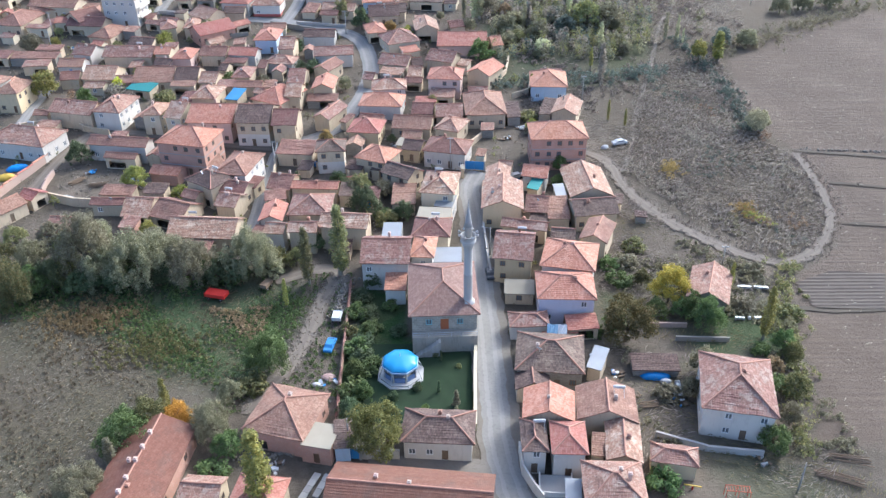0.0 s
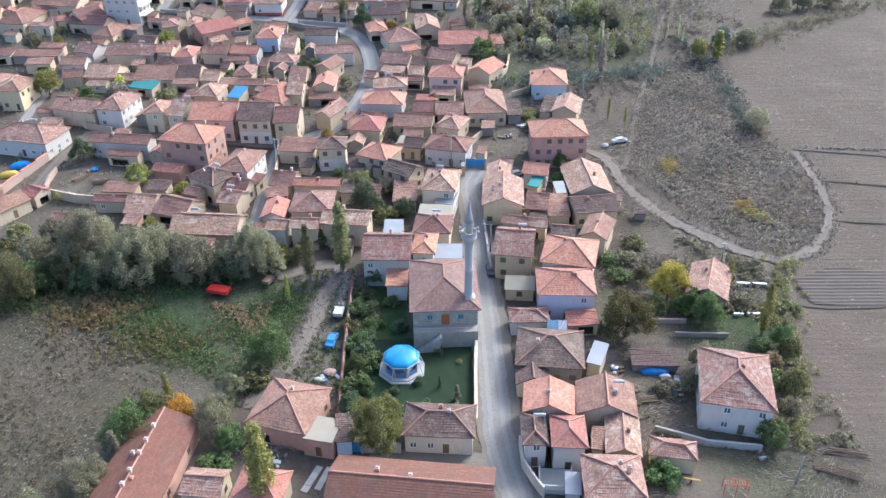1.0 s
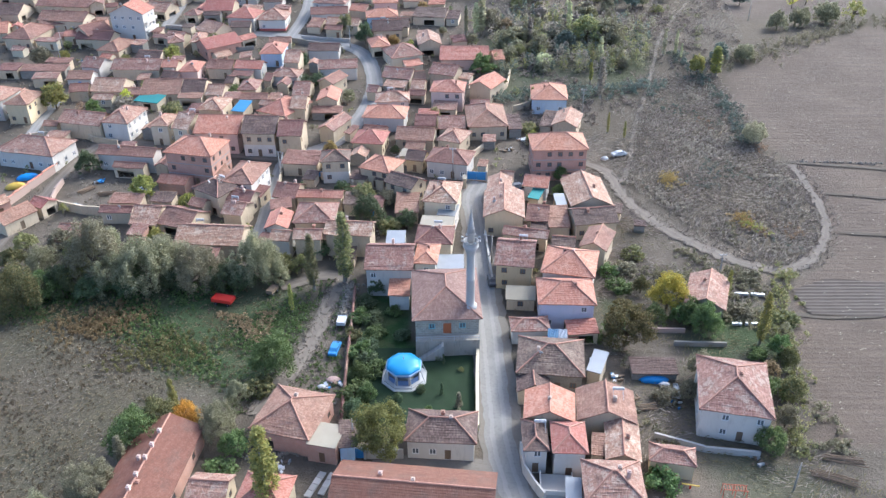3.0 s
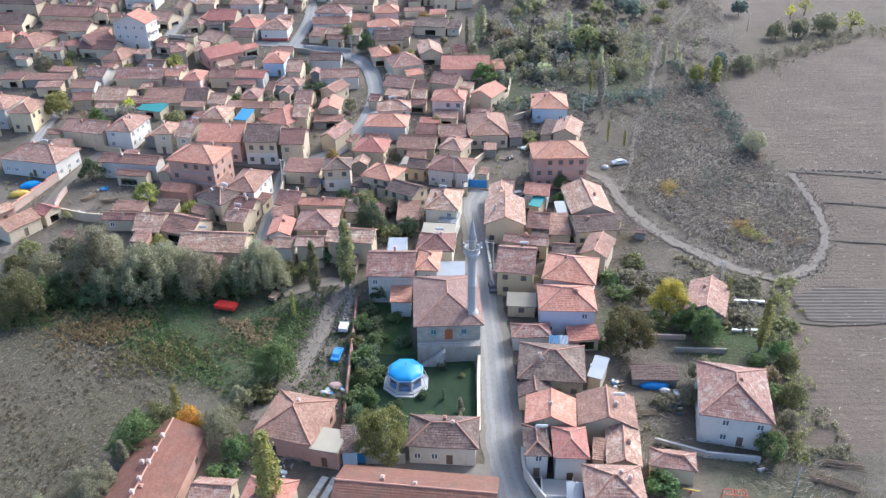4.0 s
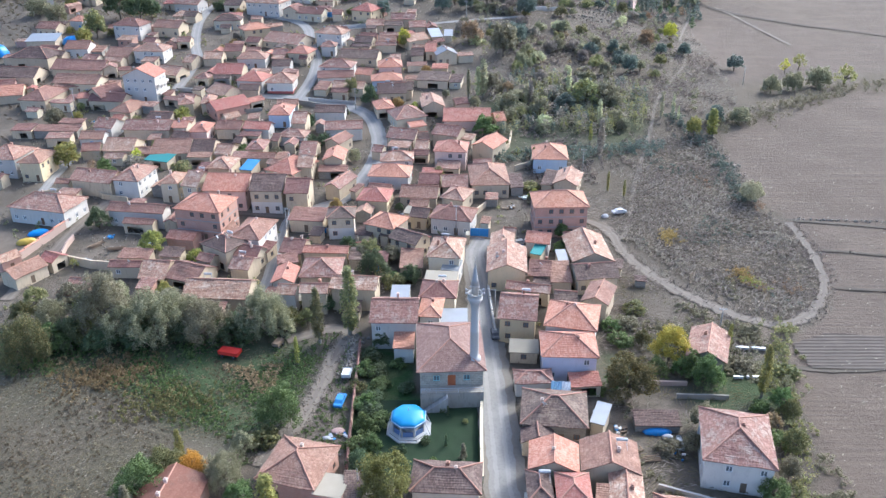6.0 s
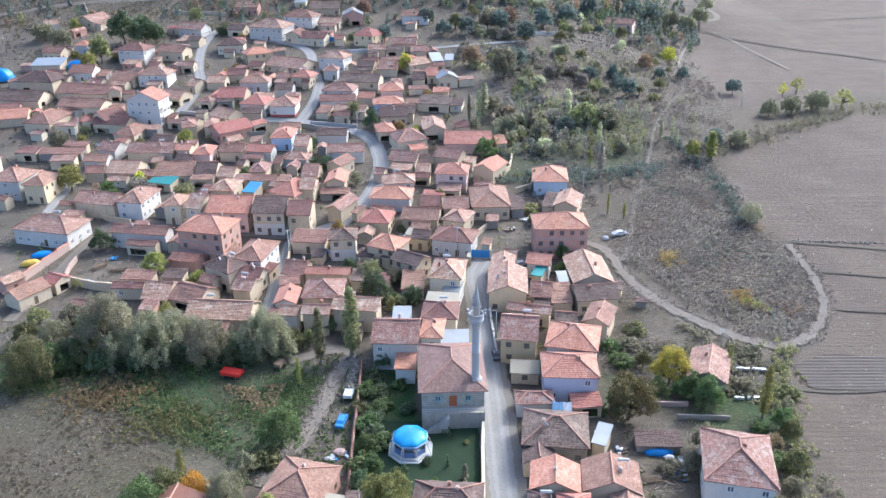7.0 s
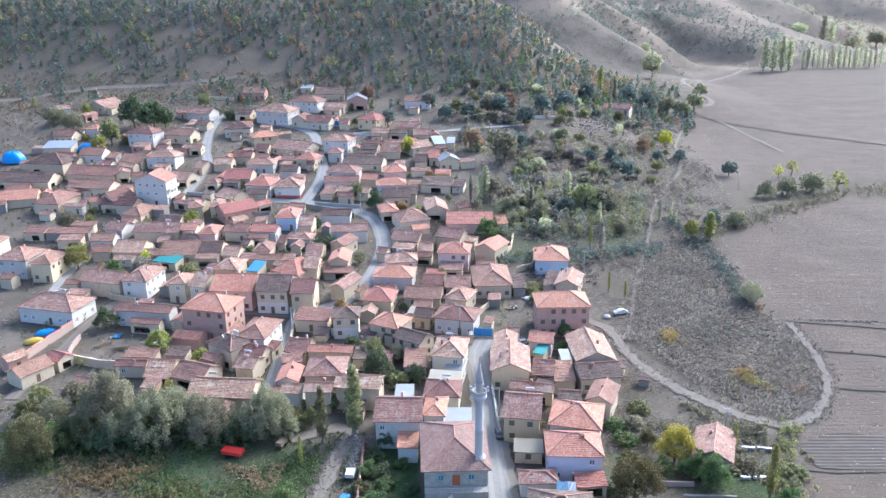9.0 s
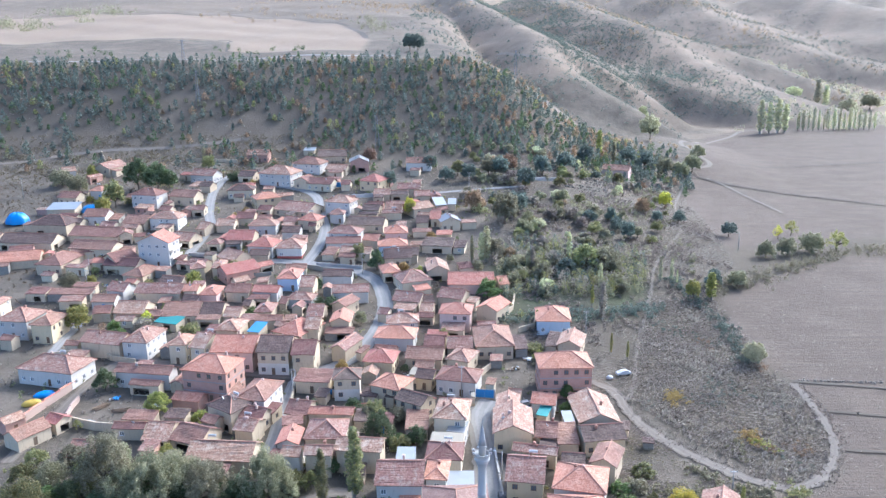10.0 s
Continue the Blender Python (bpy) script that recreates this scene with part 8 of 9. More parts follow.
tree("broad", 67.7, 444.3, 10, "juniper", 1)
tree("poplar", 80.5, 475.1, 14.0, "lime", 1.2)
tree("poplar", 87.4, 466.5, 12.0, "grey", 1.3)
tree("broad", 97.7, 476.9, 10, "juniper", 1)
tree("broad", 106.7, 471.4, 10, "juniper", 1)
tree("broad", 116.9, 465.6, 10, "grey", 1)
tree("broad", 125.9, 462.3, 9, "grey", 1)
tree("broad", 135.4, 473.8, 10, "grey", 1)
tree("broad", 147.2, 504.9, 8, "grey", 1)
tree("broad", 134.1, 580.7, 17, "pale", 0.8)
tree("broad", 145.6, 661.2, 11, "pale", 0.8)
tree("poplar", 247.9, 680.3, 26.0, "straw", 1.3)
tree("poplar", 255.4, 681.8, 24.0, "straw", 1.3)
tree("poplar", 263.1, 683.7, 26.0, "straw", 1.3)
tree("poplar", 269.9, 685.5, 22.0, "straw", 1.3)
tree("poplar", 292.3, 703.9, 16.0, "straw", 0.7)
tree("poplar", 305.4, 712.3, 18.0, "straw", 0.7)
tree("poplar", 315.8, 711.5, 16.0, "straw", 0.7)
tree("poplar", 326.4, 710.4, 17.0, "straw", 0.7)
tree("poplar", 335.8, 709.9, 16.0, "straw", 0.7)
tree("poplar", 347.9, 709.9, 15.0, "straw", 0.7)
tree("poplar", 376.8, 878.0, 26.0, "straw", 1.5)
tree("poplar", 385.0, 876.4, 22.0, "straw", 1.5)
tree("broad", 390.3, 835.3, 14, "pale", 1.2)
tree("broad", 429.3, 870.1, 15, "grey", 1.2)
tree("broad", 336.1, 841.3, 12, "pale", 1.3)
tree("broad", -16.9, 409.9, 7, "juniper", 1)
tree("broad", -35.1, 382.6, 7, "juniper", 1)
tree("broad", -7.9, 390.4, 7, "juniper", 1)
tree("broad", 3.1, 390.7, 8, "juniper", 1)
tree("broad", -2.4, 399.7, 7, "olive", 1)
tree("broad", -80.2, 144.7, 6, "moss", 1.2)
tree("willow", -71.3, 144.6, 8, "grey", 0.9)
tree("willow", -60.0, 148.4, 9, "grey", 0.8)
tree("broad", -48.9, 144.6, 5.5, "dark", 1.2)
tree("broad", -44.7, 144.2, 5, "dark", 1.2)
tree("broad", -68.3, 142.7, 5, "dark", 1.2)
tree("broad", -75.6, 141.8, 5, "dark", 1.2)
tree("broad", -85.7, 140.9, 6, "green", 1.2)
tree("broad", -38.1, 146.5, 5, "grey", 1.1)
tree("broad", -33.4, 150.5, 4, "moss", 1.1)
tree("broad", -78.3, 159.2, 5, "grey", 1.2)
tree("broad", -89.1, 159.3, 5, "grey", 1.2)
tree("broad", -97.3, 159.1, 4, "olive", 1.2)
tree("broad", -66.1, 156.7, 5, "grey", 1.2)
tree("broad", -16.7, 177.9, 4, "grey", 1.2)
tree("broad", -28.2, 183.1, 4, "dark", 1)
tree("broad", -22.3, 179.2, 5, "olive", 1.1)
tree("broad", -30.0, 156.8, 3.5, "dark", 1.2)
tree("bush", -37.9, 159.1, 2.5, "olive", 1.4)
tree("cypress", -2.4, 111.4, 2.5, "dark", 1.1)
tree("cypress", -2.3, 104.6, 2.4, "dark", 1.1)
tree("cypress", -9.2, 105.2, 2.6, "dark", 1.0)
tree("cypress", 0.6, 108.3, 3.0, "grey", 1.7)
tree("cypress", 0.6, 105.2, 2.6, "grey", 1.7)
tree("cypress", -2.2, 119.8, 2.2, "dark", 1.2)
tree("bush", -6.1, 112.2, 1.5, "dark", 0.8)
tree("bush", -10.0, 109.9, 1.5, "dark", 0.85)
tree("bush", -4.6, 106.9, 1.4, "green", 0.7)
tree("bush", -3.3, 121.5, 1.4, "green", 0.9)
tree("bush", 1.0, 117.9, 0.8, "olive", 1)
tree("bush", -15.3, 117.4, 2.4, "green", 1.5)
tree("bush", -16.5, 119.7, 2.6, "dark", 1.3)
tree("bush", -16.5, 124.6, 2.0, "dark", 1.5)
tree("bush", -15.3, 128.9, 1.8, "green", 1.6)
tree("bush", -12.5, 136.0, 1.5, "green", 1.6)
tree("bush", -10.4, 128.0, 1.5, "dark", 1.5)
tree("bush", -18.4, 138.9, 2.0, "dark", 1.5)
tree("broad", -15.1, 109.9, 3.2, "green", 1.1)
tree("broad", -17.0, 105.1, 4, "dark", 1.0)
tree("bush", -20.0, 128.0, 2.0, "moss", 1.3)
tree("broad", 30.2, 128.8, 4, "green", 1.1)
tree("broad", 39.1, 133.1, 4, "green", 1.1)
tree("broad", 46.1, 133.0, 5, "green", 1.0)
tree("bush", 36.0, 150.0, 2.5, "grey", 1.5)
tree("bush", 38.9, 156.2, 2.2, "moss", 1.6)
tree("bush", 33.9, 144.3, 2.2, "green", 1.6)
tree("broad", 38.3, 143.3, 3.5, "moss", 1)
tree("bush", 33.0, 150.0, 2, "green", 1.6)
tree("bush", 57.2, 135.6, 2, "grey", 1.5)
tree("bush", 62.6, 148.1, 1.8, "grey", 1.5)
tree("bush", 64.0, 133.0, 2.4, "moss", 1.6)
tree("broad", 60.0, 122.7, 4, "green", 1)
tree("bush", 55.5, 112.2, 2.4, "green", 1.5)
tree("bush", 36.4, 110.7, 2, "grey", 1.5)
tree("poplar", 286.4, 698.7, 14.2, "straw", 1)
tree("poplar", 291.1, 699.8, 15.7, "straw", 1)
tree("poplar", 295.8, 700.7, 14.8, "straw", 0.7)
tree("poplar", 300.3, 701.2, 16.0, "straw", 0.7)
tree("poplar", 304.7, 701.2, 16.1, "straw", 0.7)
tree("poplar", 308.9, 701.0, 13.3, "straw", 0.7)
tree("poplar", 312.9, 700.5, 13.1, "straw", 0.7)
tree("poplar", 316.9, 699.8, 17.2, "straw", 1)
tree("poplar", 322.5, 702.6, 14.3, "straw", 0.7)
tree("poplar", 326.5, 702.0, 14.2, "straw", 0.7)
tree("poplar", 330.7, 701.7, 18.0, "straw", 0.7)
tree("poplar", 335.0, 701.7, 15.4, "straw", 0.7)
tree("poplar", 339.4, 701.9, 17.2, "straw", 0.7)
tree("poplar", 343.8, 702.3, 15.4, "straw", 0.7)
tree("poplar", 348.2, 702.4, 16.2, "straw", 0.7)
tree("poplar", 352.5, 702.3, 13.8, "straw", 0.7)
# small trees in the yards
tree("broad", -111.4, 268.2, 3.4, "olive", 1.0)
tree("broad", -210.1, 402.9, 2.9, "dry", 1.0)
tree("spindly", -45.4, 351.3, 2.3, "olive", 1.0)
tree("broad", 21.2, 212.7, 3.3, "lime", 1.0)
tree("spindly", -119.1, 353.4, 4.0, "olive", 1.0)
tree("bush", -186.6, 365.1, 3.3, "grey", 1.0)
tree("broad", -68.5, 161.7, 3.8, "lime", 1.0)
tree("broad", -153.8, 326.4, 2.4, "olive", 1.0)
tree("bush", -67.7, 204.0, 3.7, "olive", 1.0)
tree("bush", -102.9, 386.9, 2.2, "amber", 1.0)
tree("spindly", -181.8, 353.1, 3.4, "grey", 1.0)
tree("broad", -138.9, 292.5, 2.5, "lime", 1.0)
tree("bush", -15.4, 166.5, 3.4, "olive", 1.0)
tree("bush", -172.1, 361.8, 2.6, "lime", 1.0)
tree("broad", -21.9, 281.3, 4.0, "amber", 1.0)
tree("broad", -96.1, 351.6, 3.2, "dry", 1.0)
tree("bush", -16.1, 279.2, 3.0, "lime", 1.0)
tree("broad", -158.8, 341.7, 4.2, "olive", 1.0)
tree("broad", -22.9, 260.1, 3.4, "dry", 1.0)
tree("bush", -84.9, 230.8, 4.4, "olive", 1.0)
tree("spindly", -61.4, 320.5, 3.7, "dry", 1.0)
tree("broad", -98.5, 337.4, 3.2, "amber", 1.0)
tree("bush", -95.6, 344.9, 2.9, "amber", 1.0)
tree("spindly", -91.3, 328.3, 2.7, "green", 1.0)
tree("bush", -69.4, 245.7, 3.4, "green", 1.0)
tree("broad", -132.8, 270.3, 3.9, "lime", 1.0)
tree("broad", -58.4, 243.2, 3.9, "grey", 1.0)
tree("broad", -145.7, 365.6, 3.1, "olive", 1.0)
tree("bush", -48.0, 253.1, 3.8, "dark", 1.0)
tree("bush", -66.4, 179.2, 2.7, "lime", 1.0)
tree("broad", -12.9, 312.4, 3.6, "amber", 1.0)
tree("bush", -52.7, 269.6, 3.8, "dark", 1.0)
tree("broad", -32.9, 240.0, 3.8, "grey", 1.0)
tree("broad", -94.5, 228.8, 4.4, "dry", 1.0)
tree("spindly", -99.6, 250.1, 4.5, "olive", 1.0)
tree("spindly", -2.5, 312.0, 2.6, "green", 1.0)
tree("bush", -113.7, 393.9, 4.4, "dark", 1.0)
tree("spindly", 15.5, 253.2, 2.4, "lime", 1.0)
tree("spindly", 18.1, 242.8, 4.3, "olive", 1.0)
tree("bush", -96.5, 271.9, 4.5, "lime", 1.0)
tree("broad", -34.3, 206.5, 3.4, "amber", 1.0)
tree("broad", -5.0, 291.0, 2.9, "grey", 1.0)
tree("broad", -91.0, 318.8, 2.5, "lime", 1.0)
tree("bush", -50.5, 386.2, 2.9, "green", 1.0)
tree("spindly", -19.7, 166.3, 3.8, "olive", 1.0)
tree("bush", -54.8, 194.9, 2.8, "grey", 1.0)
tree("spindly", -94.5, 173.7, 4.0, "lime", 1.0)
tree("broad", 5.2, 282.0, 4.2, "grey", 1.0)
tree("spindly", -74.5, 267.9, 2.4, "lime", 1.0)
tree("broad", -16.6, 205.8, 2.3, "dark", 1.0)
tree("spindly", -88.6, 272.4, 3.7, "olive", 1.0)
tree("bush", -44.0, 253.4, 3.9, "dark", 1.0)
tree("spindly", -41.5, 220.0, 3.1, "grey", 1.0)
tree("broad", -135.8, 280.6, 2.8, "olive", 1.0)
tree("spindly", -8.2, 262.4, 3.1, "olive", 1.0)
tree("bush", -101.6, 236.2, 4.4, "dry", 1.0)
tree("spindly", -38.6, 184.9, 3.5, "dark", 1.0)
tree("spindly", -9.3, 268.0, 2.8, "dry", 1.0)
tree("broad", -152.4, 357.3, 3.4, "olive", 1.0)


# orchards and thickets between the village and the valley floor
ro = random.Random(21)
for k in range(230):
    oy = 262 + 183 * ro.random() ** 1.3
    ox = ro.uniform(14 if oy < 330 else 0, float(np.interp(oy, [250, 290, 330, 420, 445], [62, 74, 90, 108, 116])))
    if blotch(ox, oy, 15) > -0.35 and abs(ox - float(np.interp(oy, [250, 290, 344, 384, 445], [60, 72, 95, 103, 124]))) > 3 and not (oy > 370 and ox < 30 and oy < 384):
        tree(ro.choice(("broad", "broad", "bush", "spindly", "broad")), round(ox, 1), round(oy, 1), ro.uniform(2.6, 5.0), ro.choice(("grey", "olive", "olive", "dry", "rust", "grey", "pale", "grey", "dry", "juniper")), 1.1)


def brush(name, label, category, xs, ys, size, per, leaf, colour, seed, flat=1.0, lift=0.35, clumps=3):
    """Uncountable growth: small clumps of leaves at many places, one mesh."""
    rng = np.random.default_rng(seed)
    zs = land(xs, ys)
    n = len(xs)
    sz = size * rng.uniform(0.6, 1.4, n)
    c = np.stack([xs, ys, zs + sz * lift], 1)
    c = np.repeat(c, clumps, 0)
    s3 = np.repeat(sz, clumps)
    c = c + rng.normal(size=c.shape) * s3[:, None] * (0.32, 0.32, 0.3)
    v, f = leaf_cloud(rng, c, s3 * 0.45, per, leaf, flat)
    ob = new(name, cloud_mesh(name, v, f, LEAF[colour]))
    return tagged(ob, label, category, kind="stuff")


def sow(n, x0, x1, y0, y1, seed, keep):
    rng = np.random.default_rng(seed)
    x, y = rng.uniform(x0, x1, n), rng.uniform(y0, y1, n)
    k = rng.random(n) < keep(x, y)
    return x[k], y[k]


def off_road(x, y):
    """1 away from the streets, 0 on them."""
    keep = np.ones(len(x))
    for rx, ry, half in ROAD_LINES:
        keep[np.hypot(x - rx, y - ry) < half + 0.4] = 0
    return keep


BARE_SLOPES = ((-245, 458, 42, 22), (-195, 448, 36, 16), (-136, 466, 38, 20), (-165, 486, 20, 14), (-105, 448, 40, 14), (-290, 478, 20, 14), (65, 522, 16, 14))


def wooded(x, y):
    k = np.maximum(ss(425, 452, y + 10 * blotch(x, y, 30)), 0.06 * ss(398, 412, y)) * (1 - ss(528, 539, y)) * (1 - ss(85, 140, x))
    k = k * (0.3 + 0.7 * ss(-0.6, 0.3, blotch(x, y, 16) + 0.5 * blotch(x + 50, y, 5) + 0.5 * ss(-160, 60, x)))
    for cx, cy, rx, ry in BARE_SLOPES:
        k = k * (1 - 0.95 * np.exp(-((x - cx) / rx) ** 2 - ((y - cy) / ry) ** 2))
    return k


def grove(name, label, xs, ys, tall, colour, seed, per=64, leaf=0.8, cone=0.75, slim=0.3):
    """Many far trees, one mesh: each a tapering crown of leaves that face outwards, its foot on the ground."""
    rng = np.random.default_rng(seed)
    n = len(xs)
    h = tall * rng.uniform(0.55, 1.35, n)
    foot = np.stack([xs, ys, land(xs, ys)], 1)
    u = rng.random((n, per)) ** 1.15
    th = rng.uniform(0, 6.283, (n, per))
    lump = 1 + 0.25 * np.sin(3 * th + rng.uniform(0, 6, (n, 1)))
    r = h[:, None] * slim * rng.uniform(0.8, 1.25, (n, 1)) * np.minimum(1, 5 * u + 0.35) * (1 - u) ** cone * lump * rng.random((n, per)) ** 0.3
    off = np.stack([r * np.cos(th), r * np.sin(th), h[:, None] * (0.06 + 0.94 * u)], -1)
    c = (foot[:, None, :] + off).reshape(-1, 3)
    face = (np.stack([np.cos(th), np.sin(th), 0.35 + 0 * th], -1) + rng.normal(size=(n, per, 3)) * 0.45).reshape(-1, 3)
    a = np.cross(face, rng.normal(size=face.shape))
    a /= np.linalg.norm(a, axis=1, keepdims=True)
    b = np.cross(a, face)
    b /= np.linalg.norm(b, axis=1, keepdims=True)
    s = leaf * rng.uniform(0.6, 1.3, (len(c), 1))
    v = np.stack([c - a * s * 0.5, c + b * s * 0.4, c + a * s * 0.5, c - b * s * 0.4], 1).reshape(-1, 3)
    return tagged(new(name, cloud_mesh(name, v, np.arange(len(v)).reshape(-1, 4), LEAF[colour])), label, "woodland", kind="stuff")


def thin_out(x, y, gap):
    """Drops what stands closer than gap to one kept before."""
    cells, keep = {}, []
    for k, (px, py) in enumerate(zip(x, y)):
        i, j = int(px // gap), int(py // gap)
        if all(math.hypot(px - qx, py - qy) >= gap for di in (-1, 0, 1) for dj in (-1, 0, 1) for qx, qy in cells.get((i + di, j + dj), ())):
            cells.setdefault((i, j), []).append((px, py))
            keep.append(k)
    return x[keep], y[keep]


wx, wy = thin_out(*sow(15000, -480, 150, 396, 552, 1, wooded), 3.1)
pick = np.random.default_rng(2).random(len(wx)) + 0.18 * blotch(wx, wy, 34) - 0.1 * ss(-120, -260, wx)
for colour, lo, hi, tall, cone, slim, words in (("juniper", -9, 0.56, 5.2, 0.55, 0.4, "dark green hillside pines"), ("dark", 0.56, 0.72, 4.8, 0.55, 0.42, "green hillside pines"), ("olive", 0.72, 0.78, 3.8, 0.4, 0.5, "olive-green oaks"), ("grey", 0.78, 0.88, 3.2, 0.4, 0.5, "grey-green hillside bushes"), ("rust", 0.88, 9, 3.8, 0.4, 0.5, "rust-brown autumn oaks")):
    sel = (pick >= lo) & (pick < hi)
    grove("hill_wood", words + " covering the slope", wx[sel], wy[sel], tall, colour, int(60 + 10 * tall), 70, 1.0, cone, slim)
xs, ys = sow(1500, -460, 110, 405, 545, 5, lambda x, y: 0.5 + 0.5 * blotch(x + 20, y, 9))
brush("hill_scrub", "low dry brush on an eroded slope", "scrub", xs, ys, 1.3, 8, 0.5, "dry", 5, 0.7, 0.4)
def left_flank(x, y):
    """1 on the shaded western flanks of the two nearer spurs."""
    a = x - np.interp(y, [660, 700, 780, 860, 980, 1150], [82, 80, 70, 51, 23, -19])
    b = x - np.interp(y, [770, 810, 870, 980, 1120, 1350], [278, 266, 242, 211, 172, 130])
    return np.maximum(ss(-110, -80, b) * (1 - ss(-24, -10, b)), ss(5, 20, a) * (1 - ss(60, 90, a))) * ss(640, 700, y)


xs, ys = sow(30000, -60, 620, 570, 1600, 8, lambda x, y: (0.08 + 0.4 * ss(-0.1, 0.6, blotch(x, y, 35)) + 1.0 * left_flank(x, y)) * ss(12, 24, land(x, y)))
brush("far_scrub", "scattered dark scrub on far slopes", "scrub", xs, ys, 3.4, 6, 1.1, "juniper", 8, 1.0, 0.5)
xs, ys = sow(9000, -300, 600, 880, 1900, 43, lambda x, y: ss(-0.1, 0.6, blotch(x - 90, y, 47)))
brush("far_rust_scrub", "grey-brown scrub on far slopes", "scrub", xs, ys, 3.6, 6, 1.2, "rust", 43, 1.0, 0.5)
xs, ys = sow(2600, 40, 300, 620, 820, 41, lambda x, y: ss(-0.35, 0.35, blotch(x + 7, y, 21)) * ss(14, 22, land(x, y)) * ss(0, 12, 62 - land(x, y)))
brush("spur_wood", "dark scrub in the folds of a spur", "scrub", xs, ys, 3.8, 8, 1.0, "juniper", 41, 1.0, 0.5)
xs, ys = sow(1300, -10, 150, 470, 600, 42, lambda x, y: ss(-0.2, 0.5, blotch(x, y, 12)) * ss(16, 22, land(x, y)) * np.exp(-((y - 545) / 35) ** 2))
brush("ridge_scrub", "rust-coloured scrub along the ridge", "scrub", xs, ys, 2.6, 10, 0.7, "rust", 42, 1.0, 0.5)
xs, ys = sow(900, 230, 520, 690, 1000, 9, lambda x, y: ss(0.1, 0.6, blotch(x + 99, y, 60)))
# the pale leaf colour stands in for haze over these trees
brush("valley_trees", "hazy green trees along the far valley", "scrub", xs, ys, 5.5, 14, 1.2, "pale", 9, 1.1, 0.55)
xs, ys = sow(16000, 40, 92, 150, 268, 11, lambda x, y: inside(x, y, SCRUB, 2) * (0.55 + 0.45 * blotch(x, y, 4)))
brush("dry_scrub", "dense grey-brown dry scrub", "scrub", xs, ys, 0.4, 4, 0.4, "dry", 11, 0.55)
xs, ys = sow(15000, -125, -30, 62, 146, 12, lambda x, y: inside(x, y, PADDOCK, 3) * (0.4 + 0.5 * blotch(x, y, 6)))
brush("dry_grass", "tufts of dry grass and old stalks", "grass", xs, ys, 0.25, 4, 0.34, "husk", 12, 0.5)
xs, ys = sow(9000, -110, -30, 112, 147, 13, lambda x, y: inside(x, y, GREEN_TOP, 3) * ss(-0.3, 0.5, blotch(x, y, 5)))
brush("green_weeds", "green weeds and maize leaves in a paddock", "grass", xs, ys, 0.4, 5, 0.4, "green", 13, 0.7)
xs, ys = sow(12000, 20, 130, 190, 440, 14, lambda x, y: off_road(x, y) * (1 - inside(x, y, SCRUB, 1)) * ss(-0.2, 0.5, blotch(x, y, 11)) * (x < np.interp(y, [190, 200, 262, 290, 330, 420], [86, 86, 84, 100, 108, 114])))
brush("orchard_scrub", "grey-brown undergrowth between orchard trees", "scrub", xs, ys, 0.8, 8, 0.5, "dry", 14, 0.7)
xs, ys = sow(1500, 8, 110, 262, 440, 15, lambda x, y: ss(-0.1, 0.5, blotch(x + 20, y, 13)) * (x < np.interp(y, [250, 290, 330, 420], [78, 88, 95, 108])))
brush("orchard_bushes", "grey-green bushes between orchard trees", "scrub", xs, ys, 1.7, 14, 0.6, "grey", 15, 0.9, 0.5)
for colour, sd in (("grey", 151), ("olive", 152), ("juniper", 153), ("dry", 154)):
    xs, ys = sow(900, 12, 72, 260, 318, sd, lambda x, y: 0.24 * ss(-0.6, 0.4, blotch(x + 3 * sd, y, 7)) * off_road(x, y) * inside(x, y, MEADOW, 3))
    xs, ys = thin_out(xs, ys, 1.6)
    grove("thicket", "dense mixed thicket of small trees and shrubs", xs, ys, 4.2, colour, sd, 90, 0.5, 0.4, 0.4)
xs, ys = sow(900, 54, 72, 97, 152, 16, lambda x, y: np.exp(-((x - np.interp(y, [98, 119, 133, 148], [55, 61, 63, 69])) / 2.2) ** 2))
brush("hedge", "overgrown grey-green hedge along a field", "hedge", xs, ys, 1.2, 16, 0.4, "olive", 16, 0.9, 0.5)
xs, ys = sow(1300, 84, 172, 255, 322, 17, lambda x, y: np.exp(-((y - np.interp(x, [84, 115, 142, 170], [266, 284, 306, 318])) / 4.5) ** 2))
brush("hedge", "grey leafless hedge between ploughed fields", "hedge", xs, ys, 2.0, 16, 0.5, "grey", 17, 0.9, 0.5)
xs, ys = sow(2000, 30, 64, 97, 170, 18, lambda x, y: ss(0.0, 0.6, blotch(x, y, 8)) * off_road(x, y))
brush("garden_weeds", "grey-green weeds and low garden growth", "weeds", xs, ys, 0.9, 14, 0.4, "grey", 18, 0.8, 0.4)
xs, ys = sow(5200, -150, 36, 150, 410, 19, lambda x, y: ss(0.0, 0.7, blotch(x, y, 10)) * 0.7 * off_road(x, y))
brush("yard_weeds", "weeds and shrubs in village yards", "weeds", xs, ys, 1.0, 12, 0.42, "olive", 19, 0.9, 0.4)


